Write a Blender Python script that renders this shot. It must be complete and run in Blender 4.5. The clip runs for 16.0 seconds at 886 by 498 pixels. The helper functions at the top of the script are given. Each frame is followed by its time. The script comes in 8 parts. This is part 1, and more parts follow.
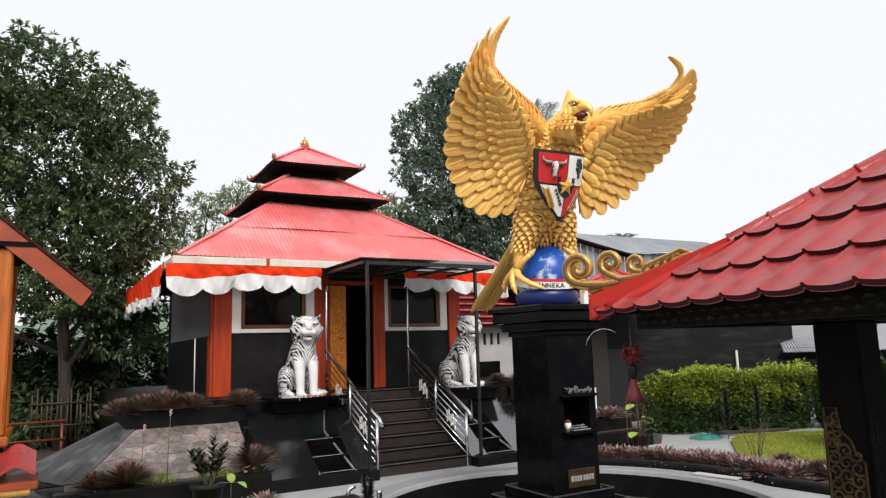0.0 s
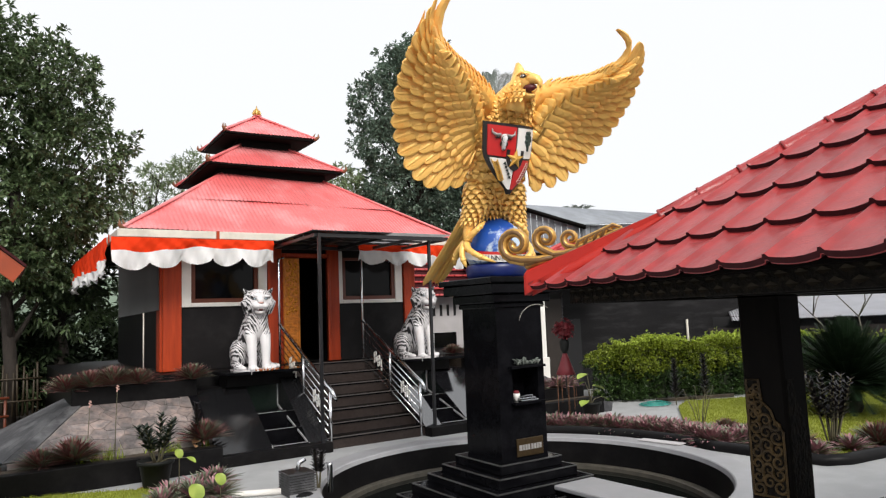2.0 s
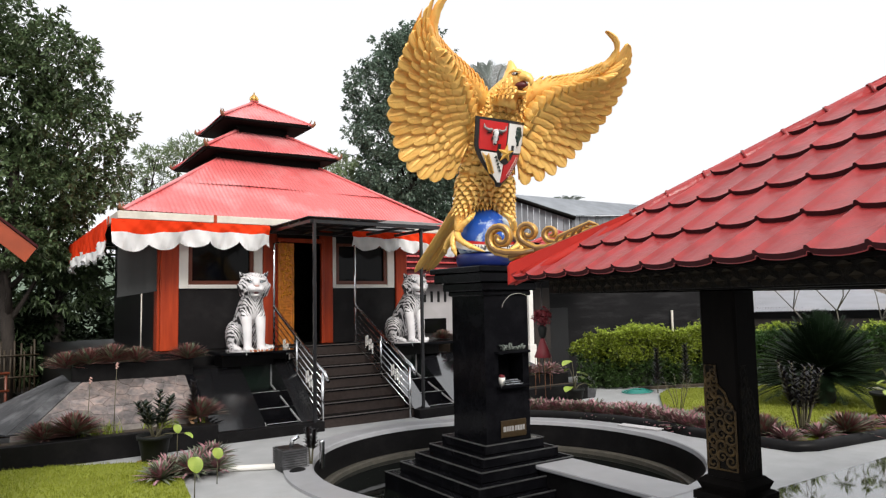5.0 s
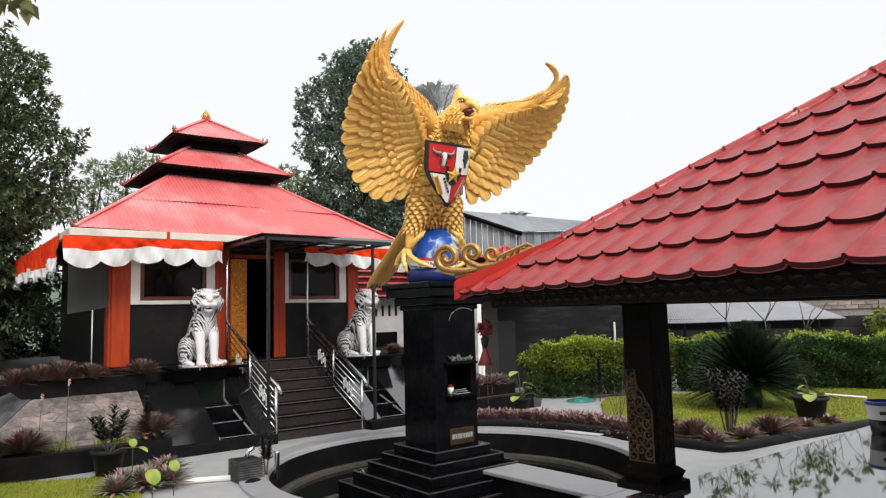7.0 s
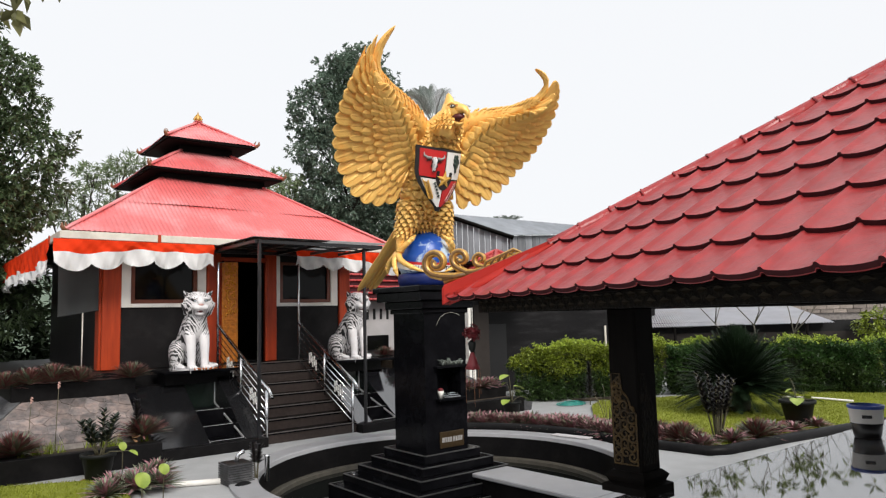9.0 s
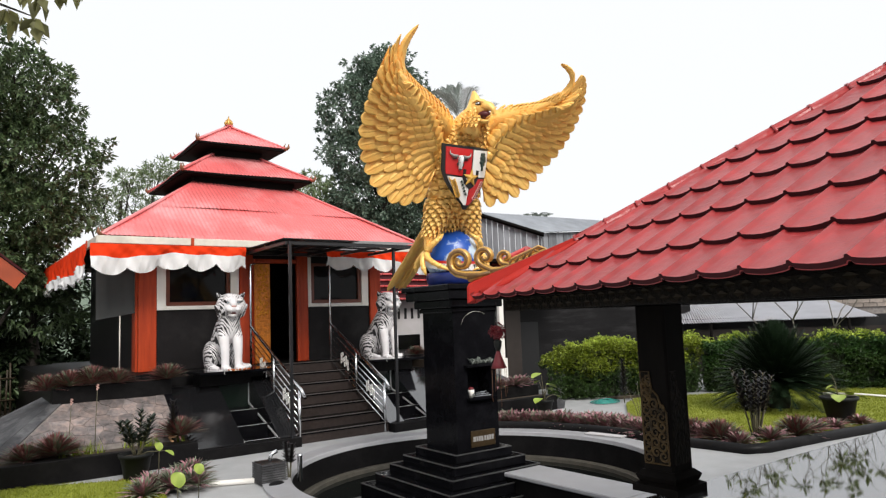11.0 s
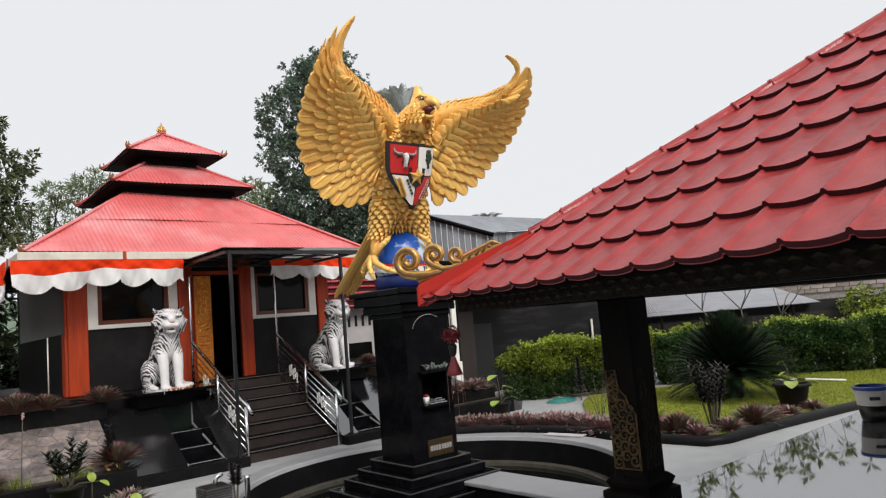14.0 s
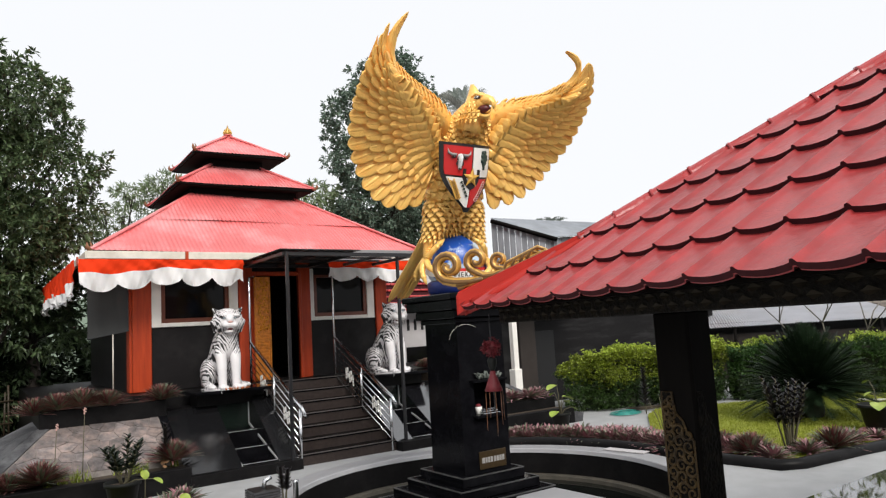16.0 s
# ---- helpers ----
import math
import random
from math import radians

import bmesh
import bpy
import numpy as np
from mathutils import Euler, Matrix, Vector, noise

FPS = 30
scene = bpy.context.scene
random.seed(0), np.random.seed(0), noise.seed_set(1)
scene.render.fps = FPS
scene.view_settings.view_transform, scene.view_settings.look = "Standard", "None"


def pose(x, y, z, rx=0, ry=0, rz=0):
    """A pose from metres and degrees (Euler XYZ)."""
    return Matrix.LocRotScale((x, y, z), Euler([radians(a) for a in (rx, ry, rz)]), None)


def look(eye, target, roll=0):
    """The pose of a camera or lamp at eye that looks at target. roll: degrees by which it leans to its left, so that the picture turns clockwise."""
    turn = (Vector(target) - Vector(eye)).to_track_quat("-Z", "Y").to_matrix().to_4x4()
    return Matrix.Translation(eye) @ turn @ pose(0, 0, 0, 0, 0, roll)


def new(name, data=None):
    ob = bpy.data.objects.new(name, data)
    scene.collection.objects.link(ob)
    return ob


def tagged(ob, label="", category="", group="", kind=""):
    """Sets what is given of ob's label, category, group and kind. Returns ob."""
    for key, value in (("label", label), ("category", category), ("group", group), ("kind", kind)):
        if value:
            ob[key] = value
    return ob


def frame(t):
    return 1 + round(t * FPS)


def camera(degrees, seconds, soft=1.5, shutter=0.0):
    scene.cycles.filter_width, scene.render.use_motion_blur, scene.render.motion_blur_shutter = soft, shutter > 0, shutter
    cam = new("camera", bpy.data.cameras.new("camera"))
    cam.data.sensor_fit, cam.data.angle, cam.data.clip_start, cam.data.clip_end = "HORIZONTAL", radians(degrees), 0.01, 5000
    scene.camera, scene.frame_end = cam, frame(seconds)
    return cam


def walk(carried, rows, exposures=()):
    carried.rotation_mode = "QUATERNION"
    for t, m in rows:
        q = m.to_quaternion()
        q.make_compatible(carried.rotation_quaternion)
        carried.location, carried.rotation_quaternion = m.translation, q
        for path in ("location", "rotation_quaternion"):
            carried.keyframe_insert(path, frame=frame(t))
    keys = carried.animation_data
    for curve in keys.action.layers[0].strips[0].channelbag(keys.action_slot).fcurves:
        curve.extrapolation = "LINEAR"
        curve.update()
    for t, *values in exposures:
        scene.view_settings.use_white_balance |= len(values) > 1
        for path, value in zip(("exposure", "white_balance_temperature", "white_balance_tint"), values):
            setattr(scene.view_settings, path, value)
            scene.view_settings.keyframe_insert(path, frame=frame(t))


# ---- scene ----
cam = camera(65.4, 16.0, soft=1.25)
PATH = [
    (0, (0.535, 0.612, 1.924), (1.528, 2.325, 2.205), -1.7),
    (0.5, (0.646, 0.62, 1.936), (1.695, 2.3, 2.218), -0.8),
    (1, (0.618, 0.552, 1.935), (1.613, 2.271, 2.17), -2.6),
    (1.5, (0.679, 0.58, 1.948), (1.759, 2.253, 2.136), -3.3),
    (2, (0.671, 0.557, 1.949), (1.76, 2.223, 2.142), -2.2),
    (2.5, (0.715, 0.575, 1.953), (1.803, 2.239, 2.174), -3.2),
    (3, (0.638, 0.534, 1.941), (1.694, 2.22, 2.148), -4.0),
    (3.2, (0.664, 0.569, 1.958), (1.75, 2.24, 2.127), -4.5),
    (5.3, (0.4, 0.236, 1.944), (1.537, 1.873, 2.109), 0.1),
    (5.5, (0.307, 0.221, 1.905), (1.518, 1.801, 2.101), -0.7),
    (6, (0.261, 0.192, 1.943), (1.521, 1.731, 2.159), -4.3),
    (6.5, (0.201, 0.063, 1.957), (1.445, 1.617, 2.151), -2.3),
    (7, (0.246, -0.072, 1.952), (1.471, 1.498, 2.141), -1.5),
    (7.5, (0.277, -0.122, 1.935), (1.476, 1.465, 2.138), -2.4),
    (8, (0.262, -0.136, 1.954), (1.519, 1.403, 2.177), -2.2),
    (8.5, (0.239, -0.15, 1.962), (1.488, 1.397, 2.172), -2.3),
    (9, (0.237, -0.132, 1.961), (1.478, 1.424, 2.158), -1.4),
    (11.3, (0.298, -0.142, 1.961), (1.462, 1.473, 2.159), -2.2),
    (11.5, (0.256, -0.146, 1.953), (1.434, 1.457, 2.156), -2.8),
    (12, (0.275, -0.154, 1.967), (1.453, 1.446, 2.199), -3.5),
    (12.5, (0.33, -0.1, 1.956), (1.531, 1.476, 2.222), -2.2),
    (13, (0.402, -0.007, 1.956), (1.656, 1.51, 2.312), -2.8),
    (13.5, (0.443, 0.076, 1.957), (1.743, 1.559, 2.29), -3.1),
    (14, (0.516, 0.133, 1.956), (1.798, 1.655, 2.157), -4.8),
    (14.5, (0.667, 0.182, 1.957), (1.89, 1.744, 2.205), -3.3),
    (15, (0.77, 0.208, 1.975), (1.928, 1.823, 2.2), -2.3),
    (15.5, (0.807, 0.254, 1.973), (1.961, 1.873, 2.196), -3.3),
    (16, (0.805, 0.257, 1.981), (1.932, 1.894, 2.206), -3.4),
]
walk(cam, [(t, look(eye, target, roll)) for t, eye, target, roll in PATH],
     exposures=((0, 0.03), (0.5, -0.02), (1.0, 0.0), (1.5, 0.08), (2.5, 0.07), (3.0, 0.07), (5.5, 0.12), (6.0, 0.03), (7.0, 0.05), (8.0, 0.0), (9.0, 0.0), (11.5, 0.09), (12.5, 0.03), (13.0, -0.03), (13.5, -0.15), (14.0, -0.18), (14.5, -0.06), (15.0, -0.04), (16.0, 0.04)))

# ---- world and light ----
world = bpy.data.worlds.new("overcast_sky")
scene.world = world
world.use_nodes = True
wn, wl = world.node_tree.nodes, world.node_tree.links
wn.clear()
w_out = wn.new("ShaderNodeOutputWorld")
w_bg = wn.new("ShaderNodeBackground")
w_sky = wn.new("ShaderNodeTexSky")
w_sky.sky_type = "NISHITA"
w_sky.sun_disc = False
w_sky.sun_elevation, w_sky.sun_rotation = radians(40), radians(192)
w_sky.air_density, w_sky.dust_density = 1.0, 4.0
w_mix = wn.new("ShaderNodeMix")
w_mix.data_type = "RGBA"
w_mix.inputs["Factor"].default_value = 0.94
w_mix.inputs["B"].default_value = (9.75, 9.9, 10.15, 1)
wl.new(w_sky.outputs["Color"], w_mix.inputs["A"])
wl.new(w_mix.outputs["Result"], w_bg.inputs["Color"])
w_bg.inputs["Strength"].default_value = 0.1
wl.new(w_bg.outputs["Background"], w_out.inputs["Surface"])
sun_data = bpy.data.lights.new("sun", "SUN")
sun_data.energy, sun_data.angle, sun_data.color = 2.9, radians(25), (1, 0.96, 0.9)
sun = new("sun", sun_data)
sun.matrix_world = look((2.4, -4.0, 10.3), (5, 8, 0))

# ---- mesh kit ----


class Kit:
    """Collects faces of one mesh."""

    def __init__(self):
        self.v, self.f, self.m, self.s = [], [], [], []

    def add(self, verts, faces, mat=0, smooth=False, m=None):
        o = len(self.v)
        if m is not None:
            verts = [tuple(m @ Vector(p)) for p in verts]
        self.v.extend(verts)
        for f in faces:
            self.f.append([o + i for i in f])
            self.m.append(mat)
            self.s.append(smooth)
        return self

    def box(self, x0, x1, y0, y1, z0, z1, mat=0, b=0.0, m=None):
        """A box; b: the width of its bevel."""
        if b <= 0:
            vs = [(x, y, z) for z in (z0, z1) for y in (y0, y1) for x in (x0, x1)]
            fs = [(0, 2, 3, 1), (4, 5, 7, 6), (0, 1, 5, 4), (2, 6, 7, 3), (0, 4, 6, 2), (1, 3, 7, 5)]
            return self.add(vs, fs, mat, False, m)
        b = min(b, (x1 - x0) * 0.45, (y1 - y0) * 0.45, (z1 - z0) * 0.45)
        lo, hi = (x0, y0, z0), (x1, y1, z1)
        vs, idx = [], {}
        for sx in (0, 1):
            for sy in (0, 1):
                for sz in (0, 1):
                    for a in range(3):
                        p = []
                        for k, sgn in enumerate((sx, sy, sz)):
                            e = hi[k] if sgn else lo[k]
                            p.append(e if k == a else e + (-b if sgn else b))
                        idx[sx, sy, sz, a] = len(vs)
                        vs.append(tuple(p))
        fs = []
        for a in range(3):
            u, w = (a + 1) % 3, (a + 2) % 3
            for sg in (0, 1):
                q = []
                for cu, cw in ((0, 0), (1, 0), (1, 1), (0, 1)):
                    k = [0, 0, 0]
                    k[a], k[u], k[w] = sg, cu, cw
                    q.append(idx[k[0], k[1], k[2], a])
                fs.append(q if sg else q[::-1])
            for cu in (0, 1):
                for cw in (0, 1):
                    k0, k1 = [0, 0, 0], [0, 0, 0]
                    k0[a], k1[a] = 0, 1
                    for k in (k0, k1):
                        k[u], k[w] = cu, cw
                    q = [idx[(*k0, u)], idx[(*k1, u)], idx[(*k1, w)], idx[(*k0, w)]]
                    fs.append(q if cu == cw else q[::-1])
        for sx in (0, 1):
            for sy in (0, 1):
                for sz in (0, 1):
                    q = [idx[sx, sy, sz, a] for a in range(3)]
                    fs.append(q if (sx + sy + sz) % 2 else q[::-1])
        return self.add(vs, fs, mat, False, m)

    def loft(self, rings, mat=0, smooth=True, caps=True, closed=True, m=None):
        """Rings of equally many points, joined in turn."""
        n = len(rings[0])
        vs = [tuple(p) for r in rings for p in r]
        fs = []
        for i in range(len(rings) - 1):
            for j in range(n if closed else n - 1):
                k = (j + 1) % n
                fs.append((i * n + j, i * n + k, (i + 1) * n + k, (i + 1) * n + j))
        if caps and closed:
            fs.append(tuple(range(n))[::-1])
            fs.append(tuple((len(rings) - 1) * n + j for j in range(n)))
        return self.add(vs, fs, mat, smooth, m)

    def lathe(self, profile, n=16, mat=0, smooth=True, m=None, caps=True):
        """profile: (radius, height) from below upwards."""
        rings = [[(r * math.cos(2 * math.pi * j / n), r * math.sin(2 * math.pi * j / n), z) for j in range(n)] for r, z in profile]
        return self.loft(rings, mat, smooth, caps, True, m)

    def tube(self, path, radii, n=8, mat=0, smooth=True, flat=1.0, m=None):
        """A tube along a path; radii: one number or one for each point."""
        path = [Vector(p) for p in path]
        if not hasattr(radii, "__len__"):
            radii = [radii] * len(path)
        rings, side = [], None
        for i, p in enumerate(path):
            d = (path[min(i + 1, len(path) - 1)] - path[max(i - 1, 0)])
            d = d.normalized() if d.length > 1e-9 else Vector((0, 0, 1))
            if side is None:
                side = d.cross(Vector((0, 0, 1)) if abs(d.z) < 0.9 else Vector((1, 0, 0))).normalized()
            else:
                side = (side - d * side.dot(d)).normalized()
            up = side.cross(d)
            rings.append([p + radii[i] * (side * math.cos(2 * math.pi * j / n) + up * flat * math.sin(2 * math.pi * j / n)) for j in range(n)])
        return self.loft(rings, mat, smooth, True, True, m)

    def ball(self, c, r, n=12, k=8, mat=0, m=None):
        """An ellipsoid; r: three half axes."""
        prof = [(math.sin(math.pi * i / k), -math.cos(math.pi * i / k)) for i in range(k + 1)]
        rings = [[(c[0] + r[0] * max(a, 0.001) * math.cos(2 * math.pi * j / n), c[1] + r[1] * max(a, 0.001) * math.sin(2 * math.pi * j / n), c[2] + r[2] * z)
                  for j in range(n)] for a, z in prof]
        return self.loft(rings, mat, True, True, True, m)

    def prism(self, poly, z0, z1, mat=0, m=None):
        """A flat polygon in x and y, counter-clockwise, given height."""
        n = len(poly)
        vs = [(x, y, z0) for x, y in poly] + [(x, y, z1) for x, y in poly]
        fs = [tuple(range(n))[::-1], tuple(range(n, 2 * n))] + [(i, (i + 1) % n, n + (i + 1) % n, n + i) for i in range(n)]
        return self.add(vs, fs, mat, False, m)

    def mesh(self, name, mats):
        me = bpy.data.meshes.new(name)
        me.from_pydata(self.v, [], self.f)
        for mat in mats if isinstance(mats, (list, tuple)) else [mats]:
            me.materials.append(mat)
        me.polygons.foreach_set("material_index", self.m)
        me.polygons.foreach_set("use_smooth", self.s)
        me.update()
        return me


def part(name, kit, mats, parent=None, label="", at=None):
    """One mesh object under a thing or a part, in the thing's own space."""
    ob = new(name, kit.mesh(name, mats) if isinstance(kit, Kit) else kit)
    ob.parent = parent
    if at is not None:
        ob.matrix_local = at
    return tagged(ob, label)


def thing(name, x, y, z, label, category, group="", kind="", turn=0.0):
    ob = new(name)
    ob.empty_display_size = 0.1
    ob.matrix_world = pose(x, y, z, 0, 0, turn)
    return tagged(ob, label, category, group, kind)


def solo(name, kit, mats, label, category, group="", kind="", at=None):
    """A thing of one mesh."""
    ob = new(name, kit.mesh(name, mats))
    if at is not None:
        ob.matrix_world = at
    return tagged(ob, label, category, group, kind)


# ---- materials ----


def mat(name, base, rough=0.6, metal=0.0, var=0.12, scale=6.0, bump=0.0, bscale=60.0, second=None, amount=0.4, sscale=2.5, spec=0.5, per=0.0, coat=0.0, stretch=None, lo=0.48, hi=0.68, thin=0.0):
    """A surface with grain at two scales. thin: the share of light that a leaf or cloth lets through. second: a colour that shows in patches; per: variation from piece to piece."""
    m = bpy.data.materials.new(name)
    m.use_nodes = True
    n, l = m.node_tree.nodes, m.node_tree.links
    b = n["Principled BSDF"]
    b.inputs["Roughness"].default_value = rough
    b.inputs["Metallic"].default_value = metal
    b.inputs["Specular IOR Level"].default_value = spec
    b.inputs["Coat Weight"].default_value = coat
    b.inputs["Coat Roughness"].default_value = 0.08
    tc = n.new("ShaderNodeTexCoord")
    co = tc.outputs["Object"]
    if stretch:
        mp = n.new("ShaderNodeMapping")
        mp.inputs["Scale"].default_value = stretch
        l.new(co, mp.inputs["Vector"])
        co = mp.outputs["Vector"]
    n1 = n.new("ShaderNodeTexNoise")
    n1.inputs["Scale"].default_value = scale
    n1.inputs["Detail"].default_value = 6
    l.new(co, n1.inputs["Vector"])
    ramp = n.new("ShaderNodeMix")
    ramp.data_type = "RGBA"
    d, u = max(0, 1 - 2.2 * var), 1 + 1.6 * var
    ramp.inputs["A"].default_value = (*[min(1, c * d) for c in base], 1)
    ramp.inputs["B"].default_value = (*[min(1, c * u) for c in base], 1)
    l.new(n1.outputs["Fac"], ramp.inputs["Factor"])
    col = ramp.outputs["Result"]
    if second:
        n2 = n.new("ShaderNodeTexNoise")
        n2.inputs["Scale"].default_value = sscale
        n2.inputs["Detail"].default_value = 8
        n2.inputs["Roughness"].default_value = 0.65
        l.new(co, n2.inputs["Vector"])
        mr = n.new("ShaderNodeMapRange")
        mr.inputs["From Min"].default_value, mr.inputs["From Max"].default_value = lo, hi
        mr.inputs["To Max"].default_value = amount
        l.new(n2.outputs["Fac"], mr.inputs["Value"])
        mx = n.new("ShaderNodeMix")
        mx.data_type = "RGBA"
        mx.inputs["B"].default_value = (*second, 1)
        l.new(mr.outputs["Result"], mx.inputs["Factor"])
        l.new(col, mx.inputs["A"])
        col = mx.outputs["Result"]
    if per:
        oi = n.new("ShaderNodeObjectInfo")
        ge = n.new("ShaderNodeNewGeometry")
        ad = n.new("ShaderNodeMath")
        ad.operation = "ADD"
        l.new(oi.outputs["Random"], ad.inputs[0])
        l.new(ge.outputs["Random Per Island"], ad.inputs[1])
        fr = n.new("ShaderNodeMath")
        fr.operation = "FRACT"
        l.new(ad.outputs[0], fr.inputs[0])
        mr2 = n.new("ShaderNodeMapRange")
        mr2.inputs["To Min"].default_value, mr2.inputs["To Max"].default_value = 1 - per, 1 + per
        l.new(fr.outputs[0], mr2.inputs["Value"])
        hs = n.new("ShaderNodeHueSaturation")
        l.new(mr2.outputs["Result"], hs.inputs["Value"])
        l.new(col, hs.inputs["Color"])
        col = hs.outputs["Color"]
    l.new(col, b.inputs["Base Color"])
    if bump:
        n3 = n.new("ShaderNodeTexNoise")
        n3.inputs["Scale"].default_value = bscale
        n3.inputs["Detail"].default_value = 4
        l.new(co, n3.inputs["Vector"])
        bp = n.new("ShaderNodeBump")
        bp.inputs["Strength"].default_value = bump
        bp.inputs["Distance"].default_value = 0.02
        l.new(n3.outputs["Fac"], bp.inputs["Height"])
        l.new(bp.outputs["Normal"], b.inputs["Normal"])
    if thin:
        tr = n.new("ShaderNodeBsdfTranslucent")
        ms = n.new("ShaderNodeMixShader")
        ms.inputs["Fac"].default_value = thin
        l.new(col, tr.inputs["Color"])
        l.new(b.outputs["BSDF"], ms.inputs[1])
        l.new(tr.outputs["BSDF"], ms.inputs[2])
        l.new(ms.outputs["Shader"], n["Material Output"].inputs["Surface"])
    return m


M_CONCRETE = mat("concrete_path", (0.37, 0.375, 0.38), 0.55, var=0.12, scale=3, bump=0.15, second=(0.33, 0.33, 0.33), amount=0.5)
M_GRANITE = mat("black_granite", (0.004, 0.004, 0.005), 0.13, var=0.3, scale=40, spec=0.06, second=(0.011, 0.011, 0.013), amount=0.5, sscale=5)
M_POLISH = mat("polished_granite", (0.010, 0.010, 0.012), 0.10, var=0.3, scale=30, spec=0.9)
M_POLISH.node_tree.nodes["Principled BSDF"].inputs["IOR"].default_value = 2.0
M_POLISH_DARK = mat("polished_dark_granite", (0.009, 0.009, 0.010), 0.14, var=0.3, scale=30, spec=0.7)
M_GRANITE_MATT = mat("black_granite_weathered", (0.006, 0.0056, 0.006), 0.42, var=0.3, scale=20, second=(0.016, 0.015, 0.015), amount=0.5, sscale=3, spec=0.12)
M_SLAB = mat("polished_slab", (0.10, 0.10, 0.105), 0.03, var=0.2, scale=20, spec=1.0)
M_SLAB.node_tree.nodes["Principled BSDF"].inputs["IOR"].default_value = 2.7
# the pale pink patches put the sky's sheen into the paint colour
M_ROOF = mat("red_painted_sheet", (0.66, 0.13, 0.13), 0.30, var=0.14, scale=2, second=(0.75, 0.38, 0.39), amount=0.6, sscale=0.9, bump=0.05, spec=0.7)
M_TILE = mat("red_painted_tile", (0.35, 0.033, 0.034), 0.36, var=0.22, scale=9, second=(0.22, 0.02, 0.021), amount=0.8, sscale=3.4, bump=0.4, bscale=16, per=0.06, spec=0.55)
M_HIPEND = mat("fresh_red_paint", (0.42, 0.020, 0.012), 0.55, spec=0.3, var=0.15, scale=5, second=(0.36, 0.018, 0.014), amount=0.6, sscale=4, bump=0.2, bscale=20)
# on drip edges this dark colour stands in for the shadow under each course
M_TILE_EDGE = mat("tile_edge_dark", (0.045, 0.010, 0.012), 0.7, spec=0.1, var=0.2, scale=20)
M_WHITE = mat("white_paint", (0.78, 0.76, 0.72), 0.5, var=0.05, scale=4, second=(0.6, 0.57, 0.52), amount=0.4)
M_DARKWALL = mat("charcoal_wall_paint", (0.010, 0.009, 0.0095), 0.45, var=0.2, scale=3, spec=0.15, second=(0.026, 0.024, 0.024), amount=0.4)
M_ORANGE = mat("red_brown_stained_wood", (0.40, 0.046, 0.010), 0.45, var=0.25, scale=5, stretch=(6, 6, 0.6), second=(0.18, 0.016, 0.005), amount=0.7, spec=0.3)
M_DARKWOOD = mat("dark_wood", (0.005, 0.004, 0.0035), 0.6, spec=0.06, var=0.3, scale=8, stretch=(4, 4, 0.6))
# near-black: the shade inside doorway, vents and shed is put into this colour
M_VOID = mat("interior_shade", (0.006, 0.006, 0.007), 0.8)
M_GOLD = mat("gold_paint", (1.0, 0.575, 0.15), 0.36, metal=0.20, var=0.06, scale=14, second=(1.0, 0.40, 0.06), amount=0.5, sscale=6, bump=0.25, bscale=55, spec=0.65)
M_STEEL = mat("stainless_steel", (0.75, 0.76, 0.78), 0.18, metal=1.0, var=0.05, scale=30)
M_BLACKSTEEL = mat("black_painted_steel", (0.012, 0.012, 0.014), 0.35, var=0.2, scale=20)
M_REDCLOTH = mat("red_bunting_cloth", (0.82, 0.048, 0.008), 0.8, var=0.08, scale=5, bump=0.12, bscale=18, thin=0.2, spec=0.15)
M_WHITECLOTH = mat("white_bunting_cloth", (0.90, 0.89, 0.89), 0.8, var=0.05, scale=6, bump=0.12, bscale=18, thin=0.3)
M_GRASS = mat("lawn_grass", (0.20, 0.225, 0.015), 0.8, var=0.2, scale=14, second=(0.32, 0.37, 0.04), amount=0.6, sscale=1.5, bump=0.3, bscale=120)
M_SOIL = mat("garden_soil", (0.05, 0.035, 0.022), 0.9, var=0.3, scale=12, bump=0.6, bscale=40)
M_WATER = mat("pond_water", (0.004, 0.005, 0.004), 0.03, var=0.2, scale=3, spec=0.2, bump=0.02, bscale=6)
M_LEAF_DARK = mat("tree_leaf", (0.10, 0.147, 0.066), 0.33, var=0.2, scale=3, per=0.5, thin=0.3)
M_COPING = mat("grey_coping", (0.32, 0.32, 0.335), 0.35, var=0.1, scale=4, second=(0.28, 0.28, 0.28), amount=0.5)
M_LEDGE = mat("stained_ledge", (0.06, 0.053, 0.04), 0.6, var=0.35, scale=8, second=(0.03, 0.027, 0.02), amount=0.7, sscale=6, bump=0.4)
M_GUTTER = mat("cream_gutter", (0.66, 0.62, 0.54), 0.5, var=0.08, scale=4, second=(0.40, 0.36, 0.30), amount=0.5, sscale=3)
M_BRONZE = mat("brown_ornament", (0.22, 0.09, 0.04), 0.5, var=0.2, scale=20)
M_BROWNFRAME = mat("brown_window_timber", (0.13, 0.03, 0.012), 0.4, var=0.2, scale=8)
M_DARKGLASS = mat("dark_window_glass", (0.005, 0.005, 0.005), 0.06, var=0.2, scale=2, spec=0.12)
M_GOLDDOOR = mat("gilt_carving", (0.62, 0.21, 0.02), 0.28, metal=0.3, var=0.3, scale=18, second=(0.36, 0.09, 0.008), amount=0.75, sscale=16, bump=0.3, bscale=90)
# paler than the door's ground: the carving's light and shade put into colour
M_GOLDRELIEF = mat("lit_gilt_relief", (0.85, 0.33, 0.035), 0.26, metal=0.3, var=0.2, scale=30, second=(0.75, 0.22, 0.02), amount=0.6, sscale=20)
